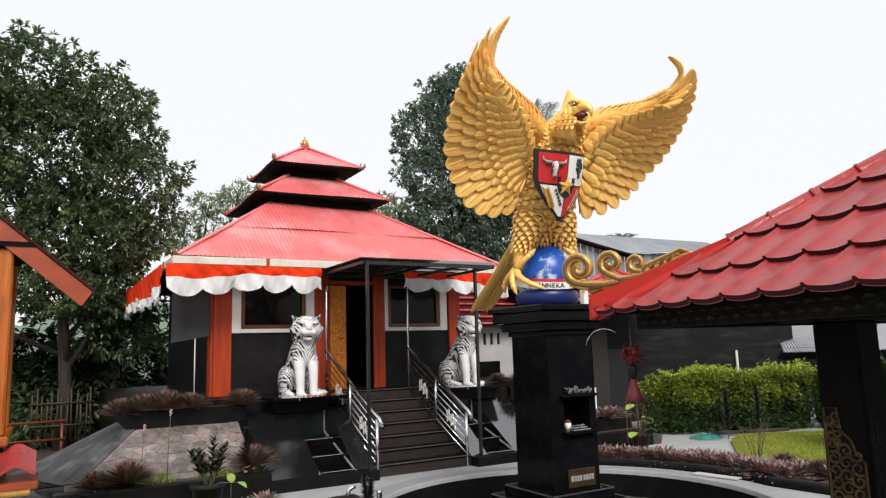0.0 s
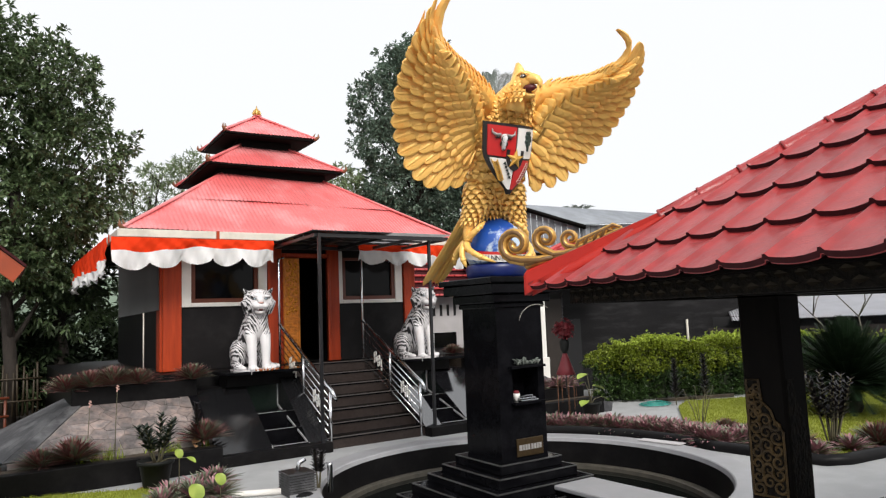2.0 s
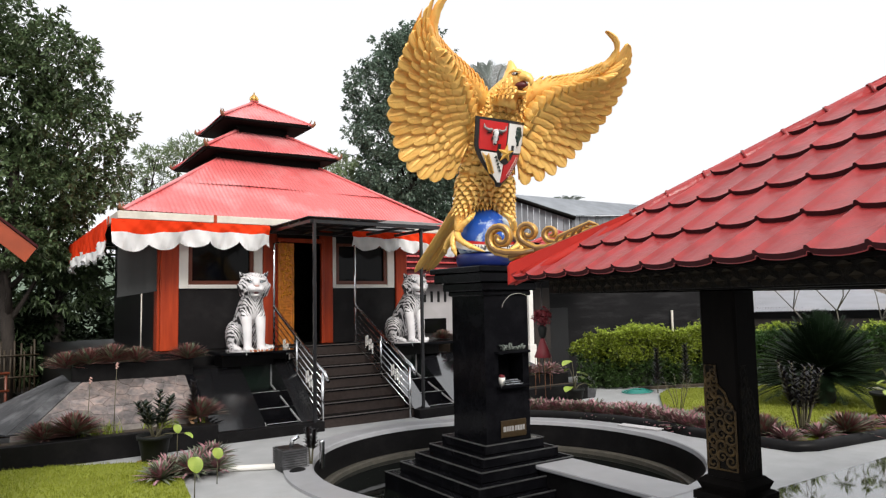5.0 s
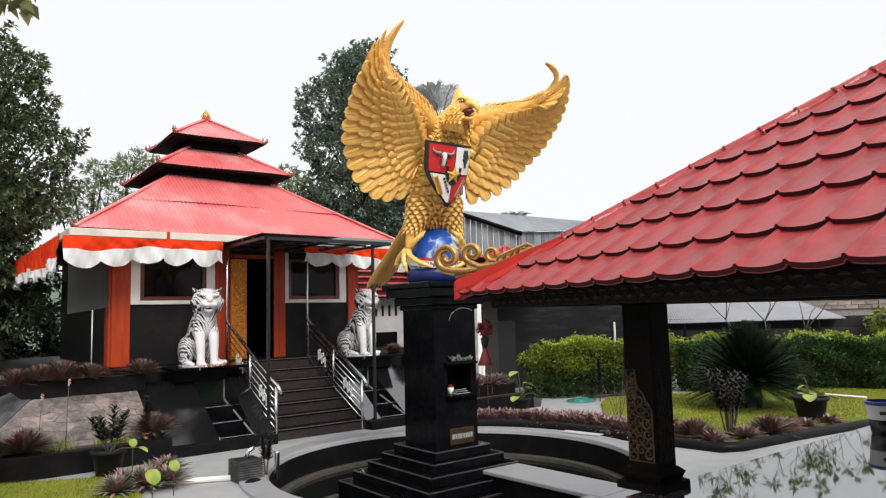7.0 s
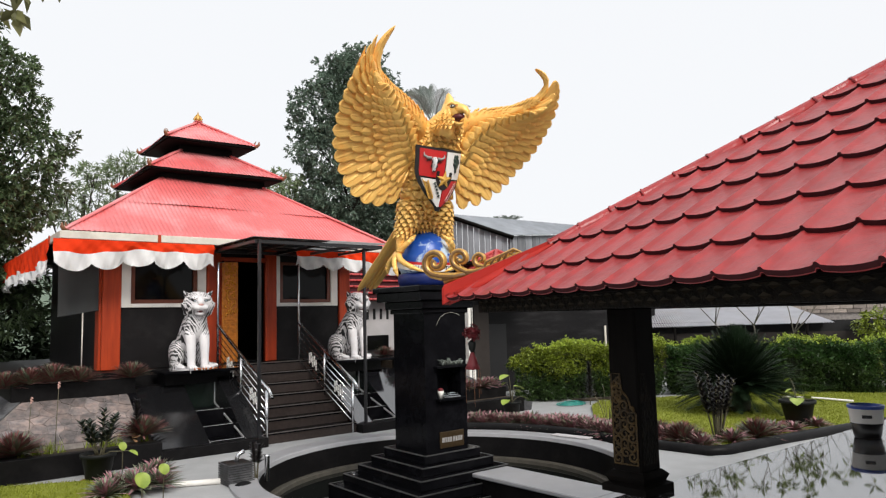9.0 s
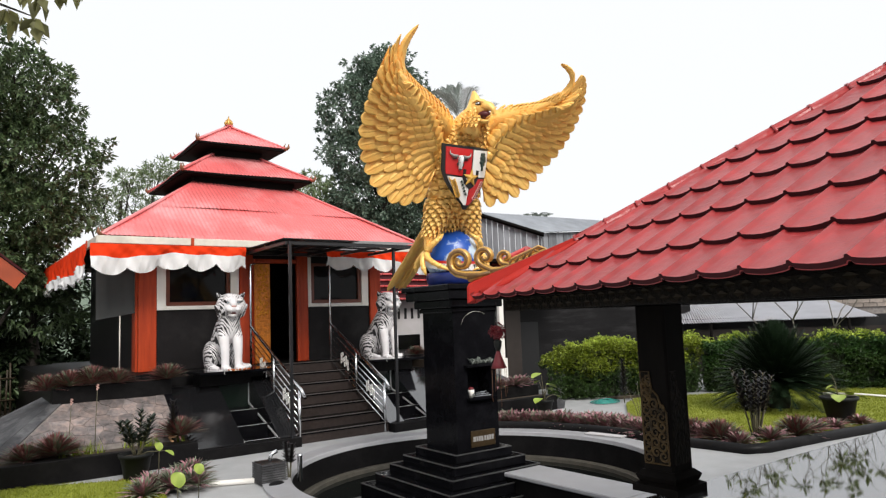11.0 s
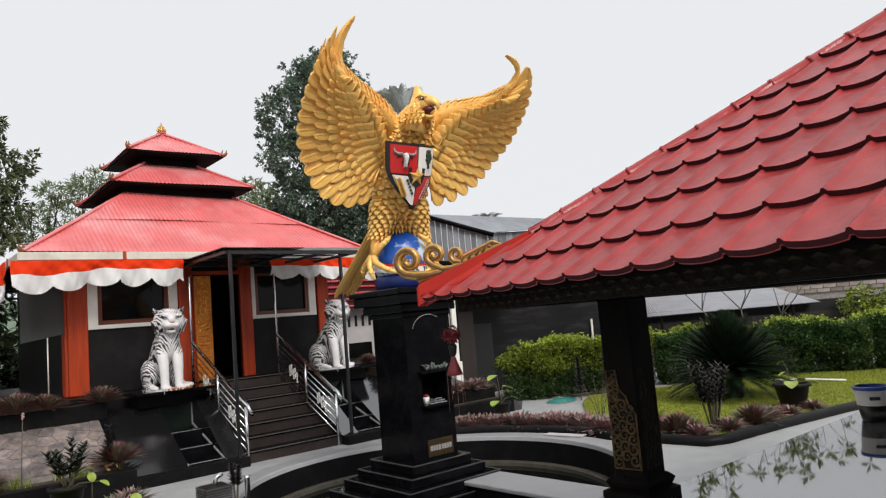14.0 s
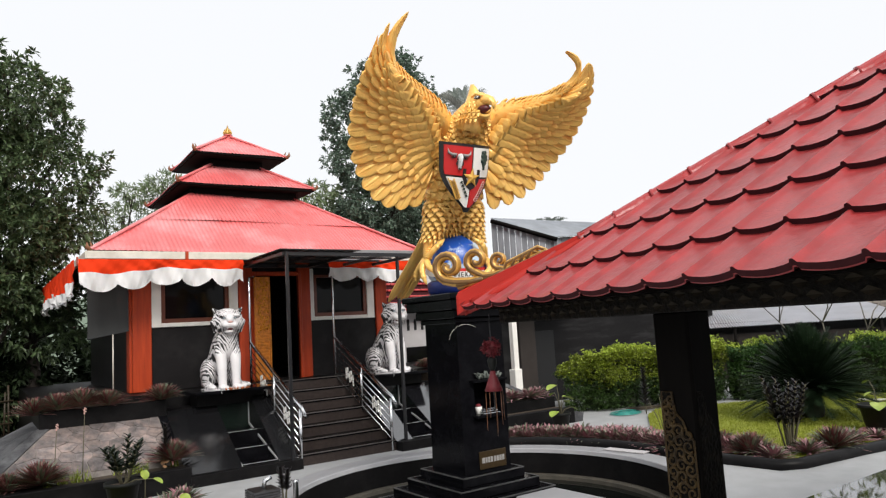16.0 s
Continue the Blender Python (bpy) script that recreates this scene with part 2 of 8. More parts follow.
M_BLIND = mat("grey_blind", (0.055, 0.058, 0.058), 0.7, var=0.12, scale=3, thin=0.3)
M_JOINT = mat("pale_joint_and_edge_light", (0.42, 0.42, 0.43), 0.5, var=0.2, scale=20)
M_GREENBLACK = mat("green_black_panel", (0.008, 0.014, 0.011), 0.2, var=0.2, scale=8)
M_STONEJOINT = mat("mortar", (0.24, 0.215, 0.20), 0.8, var=0.3, scale=14)
M_CRAZY = mat("crazy_paving_stone", (0.155, 0.135, 0.132), 0.45, var=0.55, scale=11, second=(0.33, 0.25, 0.22), amount=0.85, sscale=5.0, lo=0.46, hi=0.66, bump=0.5, bscale=22, per=0.3)
M_GREYSLAB = mat("grey_slab", (0.045, 0.045, 0.049), 0.55, var=0.35, scale=9, second=(0.17, 0.17, 0.175), amount=0.8, sscale=3.0, bump=0.3, bscale=25)
M_DARKSHEET = mat("dark_plastic_sheet", (0.05, 0.052, 0.056), 0.35, var=0.25, scale=3, second=(0.10, 0.10, 0.11), amount=0.5)
M_CANOPY = mat("milky_plastic_sheet", (0.62, 0.62, 0.62), 0.35, var=0.1, scale=3, thin=0.7)
M_STEP = mat("brown_black_granite", (0.034, 0.025, 0.022), 0.3, var=0.3, scale=20, second=(0.05, 0.038, 0.034), amount=0.5, sscale=4, spec=0.3)
M_NOSING = mat("worn_step_edge", (0.085, 0.075, 0.07), 0.45, var=0.4, scale=12)
M_PLAQUE = mat("bronze_plaque", (0.07, 0.045, 0.02), 0.35, metal=0.6, var=0.2, scale=30)
M_PALEPLANT = mat("grey_green_plant", (0.16, 0.18, 0.16), 0.7, var=0.3, scale=20)
M_REDFLOWER = mat("red_flower", (0.15, 0.010, 0.016), 0.6, var=0.2, scale=20)
M_BLUEBASE = mat("dark_blue_paint", (0.007, 0.018, 0.12), 0.35, var=0.15, scale=6)
M_GLOBE = mat("globe_blue", (0.012, 0.085, 0.42), 0.3, var=0.12, scale=4, second=(0.50, 0.62, 0.74), amount=1.0, sscale=2.4, lo=0.50, hi=0.55)
M_REDPAINT = mat("red_enamel", (0.52, 0.018, 0.018), 0.32, var=0.1, scale=8)
M_BLACKPAINT = mat("black_enamel", (0.012, 0.011, 0.011), 0.35, var=0.1, scale=10)
M_MOUTH = mat("mouth_red", (0.085, 0.006, 0.008), 0.45, var=0.2, scale=20)
M_STAR = mat("star_gold", (0.70, 0.40, 0.08), 0.3, metal=0.3, var=0.1, scale=20)
M_BULL = mat("ox_white", (0.72, 0.72, 0.72), 0.4, var=0.1, scale=20, second=(0.04, 0.04, 0.04), amount=1.0, sscale=22, lo=0.56, hi=0.6)
M_HORN = mat("grey_horn", (0.30, 0.29, 0.28), 0.4, var=0.3, scale=30)
M_TREEPAINT = mat("dark_green_enamel", (0.02, 0.04, 0.03), 0.4, var=0.2, scale=20)
M_PALEPINK = mat("pale_chain", (0.62, 0.36, 0.32), 0.4, var=0.1, scale=20)


def striped(name, base, stripe):
    """White coat with black stripes that wrap the body."""
    m = mat(name, base, 0.45, var=0.08, scale=5, bump=0.15, bscale=40, second=(0.60, 0.56, 0.56), amount=0.6, sscale=4)
    n, l = m.node_tree.nodes, m.node_tree.links
    b = n["Principled BSDF"]
    old = b.inputs["Base Color"].links[0].from_socket
    tc = n.new("ShaderNodeTexCoord")
    sep = n.new("ShaderNodeSeparateXYZ")
    l.new(tc.outputs["Object"], sep.inputs["Vector"])

    def calc(op, a, c, d=None):
        q = n.new("ShaderNodeMath")
        q.operation = op
        for i, v in enumerate((a, c, d)):
            if isinstance(v, (int, float)):
                q.inputs[i].default_value = v
            elif v is not None:
                l.new(v, q.inputs[i])
        return q.outputs[0]

    # stripes run down from both sides to the middle of the chest
    ax = calc("ABSOLUTE", sep.outputs["X"], 0)
    ph = calc("MULTIPLY_ADD", ax, -2.0, sep.outputs["Z"])
    ph = calc("MULTIPLY_ADD", sep.outputs["Y"], 0.75, ph)
    cb = n.new("ShaderNodeCombineXYZ")
    l.new(ax, cb.inputs["X"])
    l.new(sep.outputs["Y"], cb.inputs["Y"])
    l.new(ph, cb.inputs["Z"])
    wv = n.new("ShaderNodeTexWave")
    wv.wave_type, wv.bands_direction = "BANDS", "Z"
    wv.inputs["Scale"].default_value = 4.3
    wv.inputs["Distortion"].default_value = 6.5
    wv.inputs["Detail"].default_value = 2.0
    wv.inputs["Detail Scale"].default_value = 2.4
    l.new(cb.outputs["Vector"], wv.inputs["Vector"])
    ns = n.new("ShaderNodeTexNoise")
    ns.inputs["Scale"].default_value = 9.0
    l.new(tc.outputs["Object"], ns.inputs["Vector"])
    val = calc("MULTIPLY_ADD", ns.outputs["Fac"], 1.1, wv.outputs["Fac"])

    def fade(src, f0, f1, t0, t1):
        r = n.new("ShaderNodeMapRange")
        for nm, v in (("From Min", f0), ("From Max", f1), ("To Min", t0), ("To Max", t1)):
            r.inputs[nm].default_value = v
        l.new(src, r.inputs["Value"])
        return r.outputs["Result"]

    # forelegs, muzzle and feet are almost plain; flanks are closely striped
    leg = calc("MULTIPLY", fade(sep.outputs["Y"], -0.06, 0.12, 1, 0), fade(sep.outputs["Z"], 0.42, 0.66, 1, 0))
    val = calc("MULTIPLY_ADD", leg, -0.72, val)
    val = calc("MULTIPLY_ADD", fade(sep.outputs["Y"], -0.31, -0.19, 1, 0), -0.40, val)
    val = calc("ADD", val, fade(ax, 0.03, 0.17, -0.16, 0.08))
    val = calc("ADD", val, fade(sep.outputs["Y"], 0.05, 0.35, 0, 0.16))
    mr = n.new("ShaderNodeMapRange")
    mr.inputs["From Min"].default_value, mr.inputs["From Max"].default_value = 1.19, 1.29
    l.new(val, mr.inputs["Value"])
    mx = n.new("ShaderNodeMix")
    mx.data_type = "RGBA"
    mx.inputs["B"].default_value = (*stripe, 1)
    l.new(mr.outputs["Result"], mx.inputs["Factor"])
    l.new(old, mx.inputs["A"])
    l.new(mx.outputs["Result"], b.inputs["Base Color"])
    return m


M_TIGER = striped("tiger_white", (0.70, 0.68, 0.69), (0.02, 0.02, 0.022))
M_CARVED = mat("dark_carved_wood", (0.008, 0.007, 0.006), 0.6, var=0.5, scale=30, spec=0.06, second=(0.026, 0.021, 0.014), amount=0.6, sscale=24, bump=0.6, bscale=50)
M_LATTICE = mat("greyed_lattice_wood", (0.026, 0.021, 0.014), 0.6, var=0.4, scale=20, spec=0.08)
M_CARVEDGOLD = mat("worn_gilt_carving", (0.085, 0.052, 0.018), 0.5, spec=0.25, var=0.4, scale=20, second=(0.03, 0.02, 0.01), amount=0.85, sscale=14, lo=0.52, hi=0.62, bump=0.5, bscale=45)
M_ORNGROOVE = mat("groove_shade_gilt", (0.16, 0.08, 0.02), 0.5, var=0.3, scale=14)
M_GOLDTRIM = mat("gilt_trim", (0.62, 0.36, 0.09), 0.36, metal=0.35, var=0.25, scale=14, second=(0.24, 0.11, 0.02), amount=0.6, sscale=18)
M_BLUERIM = mat("blue_plastic", (0.04, 0.09, 0.42), 0.35, var=0.05, scale=4)
M_RHOEO = mat("purple_green_leaf", (0.30, 0.13, 0.15), 0.5, var=0.3, scale=7, second=(0.52, 0.42, 0.42), amount=0.7, sscale=9, per=0.35)
M_RHOEO_RED = mat("red_purple_leaf", (0.17, 0.045, 0.045), 0.5, var=0.35, scale=9, second=(0.36, 0.22, 0.19), amount=0.8, sscale=14, per=0.4)
M_RHOEO_GREEN = mat("grey_green_leaf", (0.15, 0.17, 0.11), 0.5, var=0.3, scale=7, per=0.35)
M_LIME = mat("lime_leaf", (0.24, 0.33, 0.045), 0.45, var=0.3, scale=8, second=(0.42, 0.45, 0.12), amount=0.5, sscale=6)
M_STEM = mat("plant_stem", (0.10, 0.09, 0.05), 0.7, var=0.2, scale=10)
M_BLACKPOT = mat("black_plastic_pot", (0.009, 0.010, 0.009), 0.6, var=0.2, scale=10, spec=0.2)
M_TERRACOTTA = mat("terracotta", (0.24, 0.07, 0.035), 0.7, var=0.2, scale=10)
M_DARKLEAF = mat("dark_purple_leaf", (0.010, 0.008, 0.010), 0.3, spec=0.4, var=0.3, scale=6, second=(0.045, 0.035, 0.04), amount=0.4, sscale=12, per=0.4)
M_DARKGREENLEAF = mat("dark_green_leaf", (0.012, 0.02, 0.010), 0.4, var=0.3, scale=6, per=0.4)
M_CYCAD = mat("cycad_green", (0.010, 0.021, 0.009), 0.55, var=0.35, scale=4, per=0.4, spec=0.12)
M_BARK = mat("bark", (0.034, 0.026, 0.021), 0.85, var=0.35, scale=10, stretch=(3, 3, 0.8), bump=0.6, bscale=30)
M_PALEBARK = mat("pale_bark", (0.17, 0.155, 0.13), 0.7, var=0.25, scale=10, bump=0.3)
M_LEAF_BLUE = mat("dense_leaf", (0.15, 0.21, 0.155), 0.42, var=0.2, scale=2, per=0.5, thin=0.3)
M_LEAF_PALE = mat("pale_leaf", (0.24, 0.31, 0.17), 0.5, var=0.2, scale=3, per=0.35, thin=0.4)
M_LEAF_WARM = mat("olive_leaf", (0.20, 0.20, 0.08), 0.45, var=0.25, scale=5, per=0.4, thin=0.5)
M_PALM = mat("palm_leaf", (0.36, 0.40, 0.36), 0.35, var=0.2, scale=3, per=0.3, thin=0.2)
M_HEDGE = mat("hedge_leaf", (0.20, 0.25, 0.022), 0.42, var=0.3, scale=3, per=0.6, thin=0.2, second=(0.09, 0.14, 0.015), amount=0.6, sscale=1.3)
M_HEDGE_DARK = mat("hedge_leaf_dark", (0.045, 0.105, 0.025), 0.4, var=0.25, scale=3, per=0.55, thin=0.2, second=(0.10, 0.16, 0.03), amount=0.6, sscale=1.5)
M_HEDGE_LOW = mat("shaded_low_hedge_leaf", (0.045, 0.085, 0.018), 0.36, var=0.3, scale=3, per=0.6, thin=0.15, second=(0.022, 0.05, 0.012), amount=0.7, sscale=1.4)
M_HEDGECORE = mat("hedge_inner_shade", (0.012, 0.018, 0.006), 0.9, var=0.3, scale=10)
M_SHOOT = mat("hedge_shoot", (0.36, 0.46, 0.05), 0.5, var=0.2, scale=4, per=0.3)
M_FRANGI = mat("frangipani_leaf", (0.14, 0.18, 0.04), 0.45, var=0.25, scale=4, per=0.4, thin=0.25)
M_GRASSBLADE = mat("grass_blade", (0.235, 0.265, 0.025), 0.6, var=0.12, scale=2, per=0.06, thin=0.2)
M_FARWOOD = mat("far_wood", (0.16, 0.21, 0.16), 0.9, var=0.25, scale=0.5, bump=0.8, bscale=2)
M_BAMBOO = mat("bamboo", (0.034, 0.023, 0.011), 0.6, var=0.25, scale=8)
M_HOSE = mat("turquoise_hose", (0.03, 0.26, 0.22), 0.45, var=0.1, scale=6)
M_GREYWALL = mat("dark_grey_render", (0.011, 0.0105, 0.011), 0.8, spec=0.15, var=0.35, scale=1.2, stretch=(0.5, 0.5, 3.0), second=(0.034, 0.033, 0.034), amount=0.8, sscale=1.6, lo=0.52, hi=0.72, bump=0.3)
M_GREYBOARD = mat("grey_boards", (0.22, 0.23, 0.25), 0.75, var=0.25, scale=5, stretch=(3, 3, 0.4), per=0.3)
M_ZINC = mat("grey_zinc", (0.27, 0.29, 0.32), 0.5, metal=0.2, var=0.2, scale=2, second=(0.18, 0.19, 0.2), amount=0.5)
M_ZINCPALE = mat("pale_zinc", (0.46, 0.46, 0.49), 0.45, metal=0.1, var=0.12, scale=2, second=(0.42, 0.38, 0.36), amount=0.5, sscale=0.8)
M_TILE_PINK = mat("faded_red_tile", (0.50, 0.06, 0.06), 0.5, var=0.15, scale=6, second=(0.58, 0.17, 0.17), amount=0.5, sscale=3)
M_PALEWALL = mat("pale_render", (0.46, 0.44, 0.45), 0.7, var=0.1, scale=2, second=(0.40, 0.38, 0.37), amount=0.5)
M_OLDBRICK = mat("old_brick", (0.26, 0.22, 0.19), 0.8, var=0.25, scale=10, per=0.35)
M_VARNISH = mat("orange_varnished_wood", (0.40, 0.095, 0.010), 0.28, var=0.4, scale=4, stretch=(7, 7, 0.7), second=(0.55, 0.19, 0.025), amount=0.6, sscale=3)
M_VARNISH_RED = mat("red_varnished_wood", (0.31, 0.05, 0.012), 0.35, var=0.25, scale=6, second=(0.2, 0.03, 0.008), amount=0.5)
# leaf green darkened: the shade under the trees is put into the colour
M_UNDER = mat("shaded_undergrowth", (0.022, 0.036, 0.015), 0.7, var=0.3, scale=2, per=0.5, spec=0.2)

# ---- ground, paving, pond ----
PX, PY, N = 6.05, 7.25, 96
k = Kit().add([(-600, -600, -0.62), (600, -600, -0.62), (600, 600, -0.62), (-600, 600, -0.62)], [(0, 1, 2, 3)])
solo("ground", k, M_SOIL, "bare brown earth under and around the garden", "ground", kind="structure")


def round_to_square(i):
    a = 2 * math.pi * i / N
    q = 26 / max(abs(math.cos(a)), abs(math.sin(a)))
    return (PX + q * math.cos(a), PY + q * math.sin(a), 0)


def pond_ring(r, z):
    r -= 0.60
    return [(PX + r * math.cos(2 * math.pi * i / N), PY + r * math.sin(2 * math.pi * i / N), z) for i in range(N)]


k = Kit().loft([pond_ring(3.33, 0.0), [round_to_square(i) for i in range(N)]], smooth=False, caps=False)
solo("paving", k, M_CONCRETE, "pale grey concrete paving round the pond", "pavement", kind="structure")
k = Kit().loft([pond_ring(r, z) for r, z in ((3.33, 0.0), (3.33, 0.035), (3.0, 0.04), (2.985, 0.03), (2.97, -0.02))], smooth=False, caps=False)
solo("pond_coping", k, M_COPING, "smooth pale grey coping of the round pond", "coping", kind="structure")
k = Kit().loft([pond_ring(r, z) for r, z in ((2.97, -0.02), (2.95, -0.32))], smooth=True, caps=False)
solo("pond_wall", k, M_GRANITE_MATT, "black tiled inner wall of the round pond", "pond wall", kind="structure")
k = Kit().loft([pond_ring(r, z) for r, z in ((2.95, -0.32), (2.87, -0.315), (2.84, -0.33), (2.82, -0.42), (2.74, -0.43), (2.72, -0.62))], smooth=False, caps=False)
solo("pond_ledge", k, M_LEDGE, "stained stone ledge at the waterline of the pond", "ledge", kind="structure")
k = Kit().lathe([(0.01, 0), (2.23, 0)], 96, m=pose(PX, PY, -0.38), caps=False)
solo("water", k, M_WATER, "dark still pond water reflecting the sky", "water", kind="structure")

# ---- house ----
HX, HY, WF, HW, FZ = 5.45, 15.165, 12.745, 2.42, 1.2
house = thing("house", HX, HY, 0, "charcoal shrine house with red three-tiered sheet metal roof", "house")
T = 0.16  # thickness of the walls
FY = WF - HY


def wall_panel(x0, x1, z0, z1):
    part("wall", Kit().box(x0 - HX, x1 - HX, FY, FY + T, z0, z1), M_DARKWALL, house, "charcoal painted front wall")


# window openings and door, in metres across the front
WIN = ((3.5, 4.62, 2.35, 3.14), (6.3, 7.41, 2.35, 3.14))
DOOR = (5.10, 5.98, 1.2, 3.18)
wall_panel(3.03, WIN[0][0], 1.2, 3.5)
wall_panel(WIN[0][0], WIN[0][1], 1.2, WIN[0][2])
wall_panel(WIN[0][0], WIN[0][1], WIN[0][3], 3.5)
wall_panel(WIN[0][1], DOOR[0], 1.2, 3.5)
wall_panel(DOOR[0], DOOR[1], DOOR[3], 3.5)
wall_panel(DOOR[1], WIN[1][0], 1.2, 3.5)
wall_panel(WIN[1][0], WIN[1][1], 1.2, WIN[1][2])
wall_panel(WIN[1][0], WIN[1][1], WIN[1][3], 3.5)
wall_panel(WIN[1][1], 7.87, 1.2, 3.5)
part("wall", Kit().box(-HW, -HW + T, FY + T, HW - T, 1.2, 3.5), M_DARKWALL, house)
part("wall", Kit().box(HW - T, HW, FY + T, HW - T, 1.2, 3.5), M_DARKWALL, house)
part("wall", Kit().box(-HW, HW, HW - T, HW, 1.2, 3.5), M_DARKWALL, house)
part("ceiling", Kit().box(-HW, HW, FY, HW, 3.5, 3.56), M_DARKWOOD, house)
part("floor", Kit().box(-HW + T, HW - T, FY + T, HW - T, 1.2, 1.215), M_GRANITE_MATT, house)
for x0, x1 in ((3.02, 3.32), (4.81, 5.07), (5.94, 6.2), (7.62, 7.88)):
    part("pillar", Kit().box(x0 - HX, x1 - HX, FY - 0.07, FY - 0.003, 1.2, 3.4, b=0.012), M_ORANGE, house, "red-brown stained pillar")
part("pillar", Kit().box(-HW - 0.05, -HW - 0.003, FY + 0.0, FY + 0.26, 1.2, 3.4, b=0.01), M_ORANGE, house)
for x0, x1, z0, z1 in WIN:
    x0, x1 = x0 - HX, x1 - HX
    win = part("window", Kit().box(x0 - 0.02, x0 + 0.05, FY - 0.02, FY + 0.09, z0 - 0.02, z1).box(x1 - 0.05, x1 + 0.02, FY - 0.02, FY + 0.09, z0 - 0.02, z1)
               .box(x0 + 0.05, x1 - 0.05, FY - 0.02, FY + 0.09, z0 - 0.02, z0 + 0.05).box(x0 + 0.05, x1 - 0.05, FY - 0.02, FY + 0.09, z1 - 0.05, z1), M_BROWNFRAME, house, "brown timber window")
    part("window_surround", Kit().box(x0 - 0.18, x0 - 0.02, FY - 0.05, FY - 0.003, z0 - 0.09, z1 + 0.12, b=0.008), M_WHITE, win, "cream painted surround")
    part("window_surround", Kit().box(x1 + 0.02, x1 + 0.18, FY - 0.05, FY - 0.003, z0 - 0.09, z1 + 0.12, b=0.008), M_WHITE, win)
    part("window_surround", Kit().box(x0 - 0.02, x1 + 0.02, FY - 0.05, FY - 0.003, z0 - 0.09, z0 - 0.02, b=0.008), M_WHITE, win)
    part("pane", Kit().box(x0 + 0.05, x1 - 0.05, FY + 0.03, FY + 0.04, z0 + 0.05, z1 - 0.05), M_DARKGLASS, win, "dark reflecting glass")
    for i in range(9):
        zz = z0 + 0.09 + i * 0.075
        part("louvre", Kit().box(x0 + 0.06, x1 - 0.06, FY + 0.05, FY + 0.08, zz, zz + 0.012), M_DARKWOOD, win)
# the door frame, and a carved gilt leaf standing open in front of the opening
part("door_frame", Kit().box(5.06 - HX, 5.12 - HX, FY - 0.12, FY - 0.003, 1.2, 3.2, b=0.01).box(5.94 - HX, 6.0 - HX, FY - 0.12, FY - 0.003, 1.2, 3.2, b=0.01)
     .box(5.12 - HX, 5.94 - HX, FY - 0.12, FY - 0.003, 3.12, 3.2, b=0.01), M_ORANGE, house, "stained door frame")
door = part("door", Kit().box(5.06 - HX, 5.36 - HX, FY - 0.16, FY - 0.125, 1.22, 3.1, b=0.01), M_GOLDDOOR, house, "carved gilt door leaf standing open")
for x0, x1, z0, z1 in ((5.06, 5.09, 1.22, 3.1), (5.33, 5.36, 1.22, 3.1), (5.09, 5.33, 1.22, 1.27), (5.09, 5.33, 3.05, 3.1), (5.09, 5.33, 2.0, 2.04)):
    part("moulding", Kit().box(x0 - HX, x1 - HX, FY - 0.178, FY - 0.162, z0, z1, b=0.005), M_GOLDDOOR, door)
for i in range(11):
    part("slat", Kit().box(5.11 - HX, 5.31 - HX, FY - 0.175, FY - 0.162, 1.32 + i * 0.058, 1.36 + i * 0.058, b=0.004), M_GOLDDOOR, door)
rnd = random.Random(4)
for i in range(30):  # leafy scrolls of the carved field
    cx, cz = 5.21 - HX + (-0.06, 0.055, -0.02, 0.07, 0.0)[i % 5] + rnd.uniform(-0.015, 0.015), 2.08 + (i + 0.5) * 0.032
    a0, sg, r0 = rnd.uniform(0, 6.28), rnd.choice((-1, 1)), rnd.uniform(0.035, 0.055)
    pts = [(cx + r0 * (1 - j / 9) * math.cos(a0 + sg * j * 0.62), FY - 0.170, cz + r0 * (1 - j / 9) * math.sin(a0 + sg * j * 0.62)) for j in range(8)]
    part("scroll", Kit().tube(pts, [0.020 - 0.0014 * j for j in range(8)], 6), M_GOLDRELIEF, door)

# roof of corrugated sheet, one mesh for each side of each tier


def sheet_side(h0, z0, h1, z1, v0, v1, lift, pitch=0.076):
    """Corrugated sheet on the side that faces -y, from share v0 to v1 of the slope."""
    k = Kit()
    n = int(2 * h0 / (pitch / 4))
    sl = math.hypot(h0 - h1, z1 - z0)
    ny, nz = -(z1 - z0) / sl, (h0 - h1) / sl
    cols = []
    for i in range(n + 1):
        u = -h0 + 2 * h0 * i / n
        top = min(v1, (h0 - abs(u)) / max(h0 - h1, 1e-6))
        if top <= v0:
            cols.append(None)
            continue
        w = lift + 0.006 * math.sin(2 * math.pi * u / pitch) + 0.006 * math.sin(u * 2.1 + v0 * 7)
        col = []
        for j in range(4):
            v = v0 + (top - v0) * j / 3
            sag = 0.012 * math.sin(u * 1.3 + 4 * v)
            col.append((u, -h0 + (h0 - h1) * v + ny * (w + sag), z0 + (z1 - z0) * v + nz * (w + sag)))
        cols.append(col)
    for a, b in zip(cols, cols[1:]):
        if a and b:
            for j in range(3):
                k.add([a[j], b[j], b[j + 1], a[j + 1]], [(0, 1, 2, 3)], 0, False)
    return k


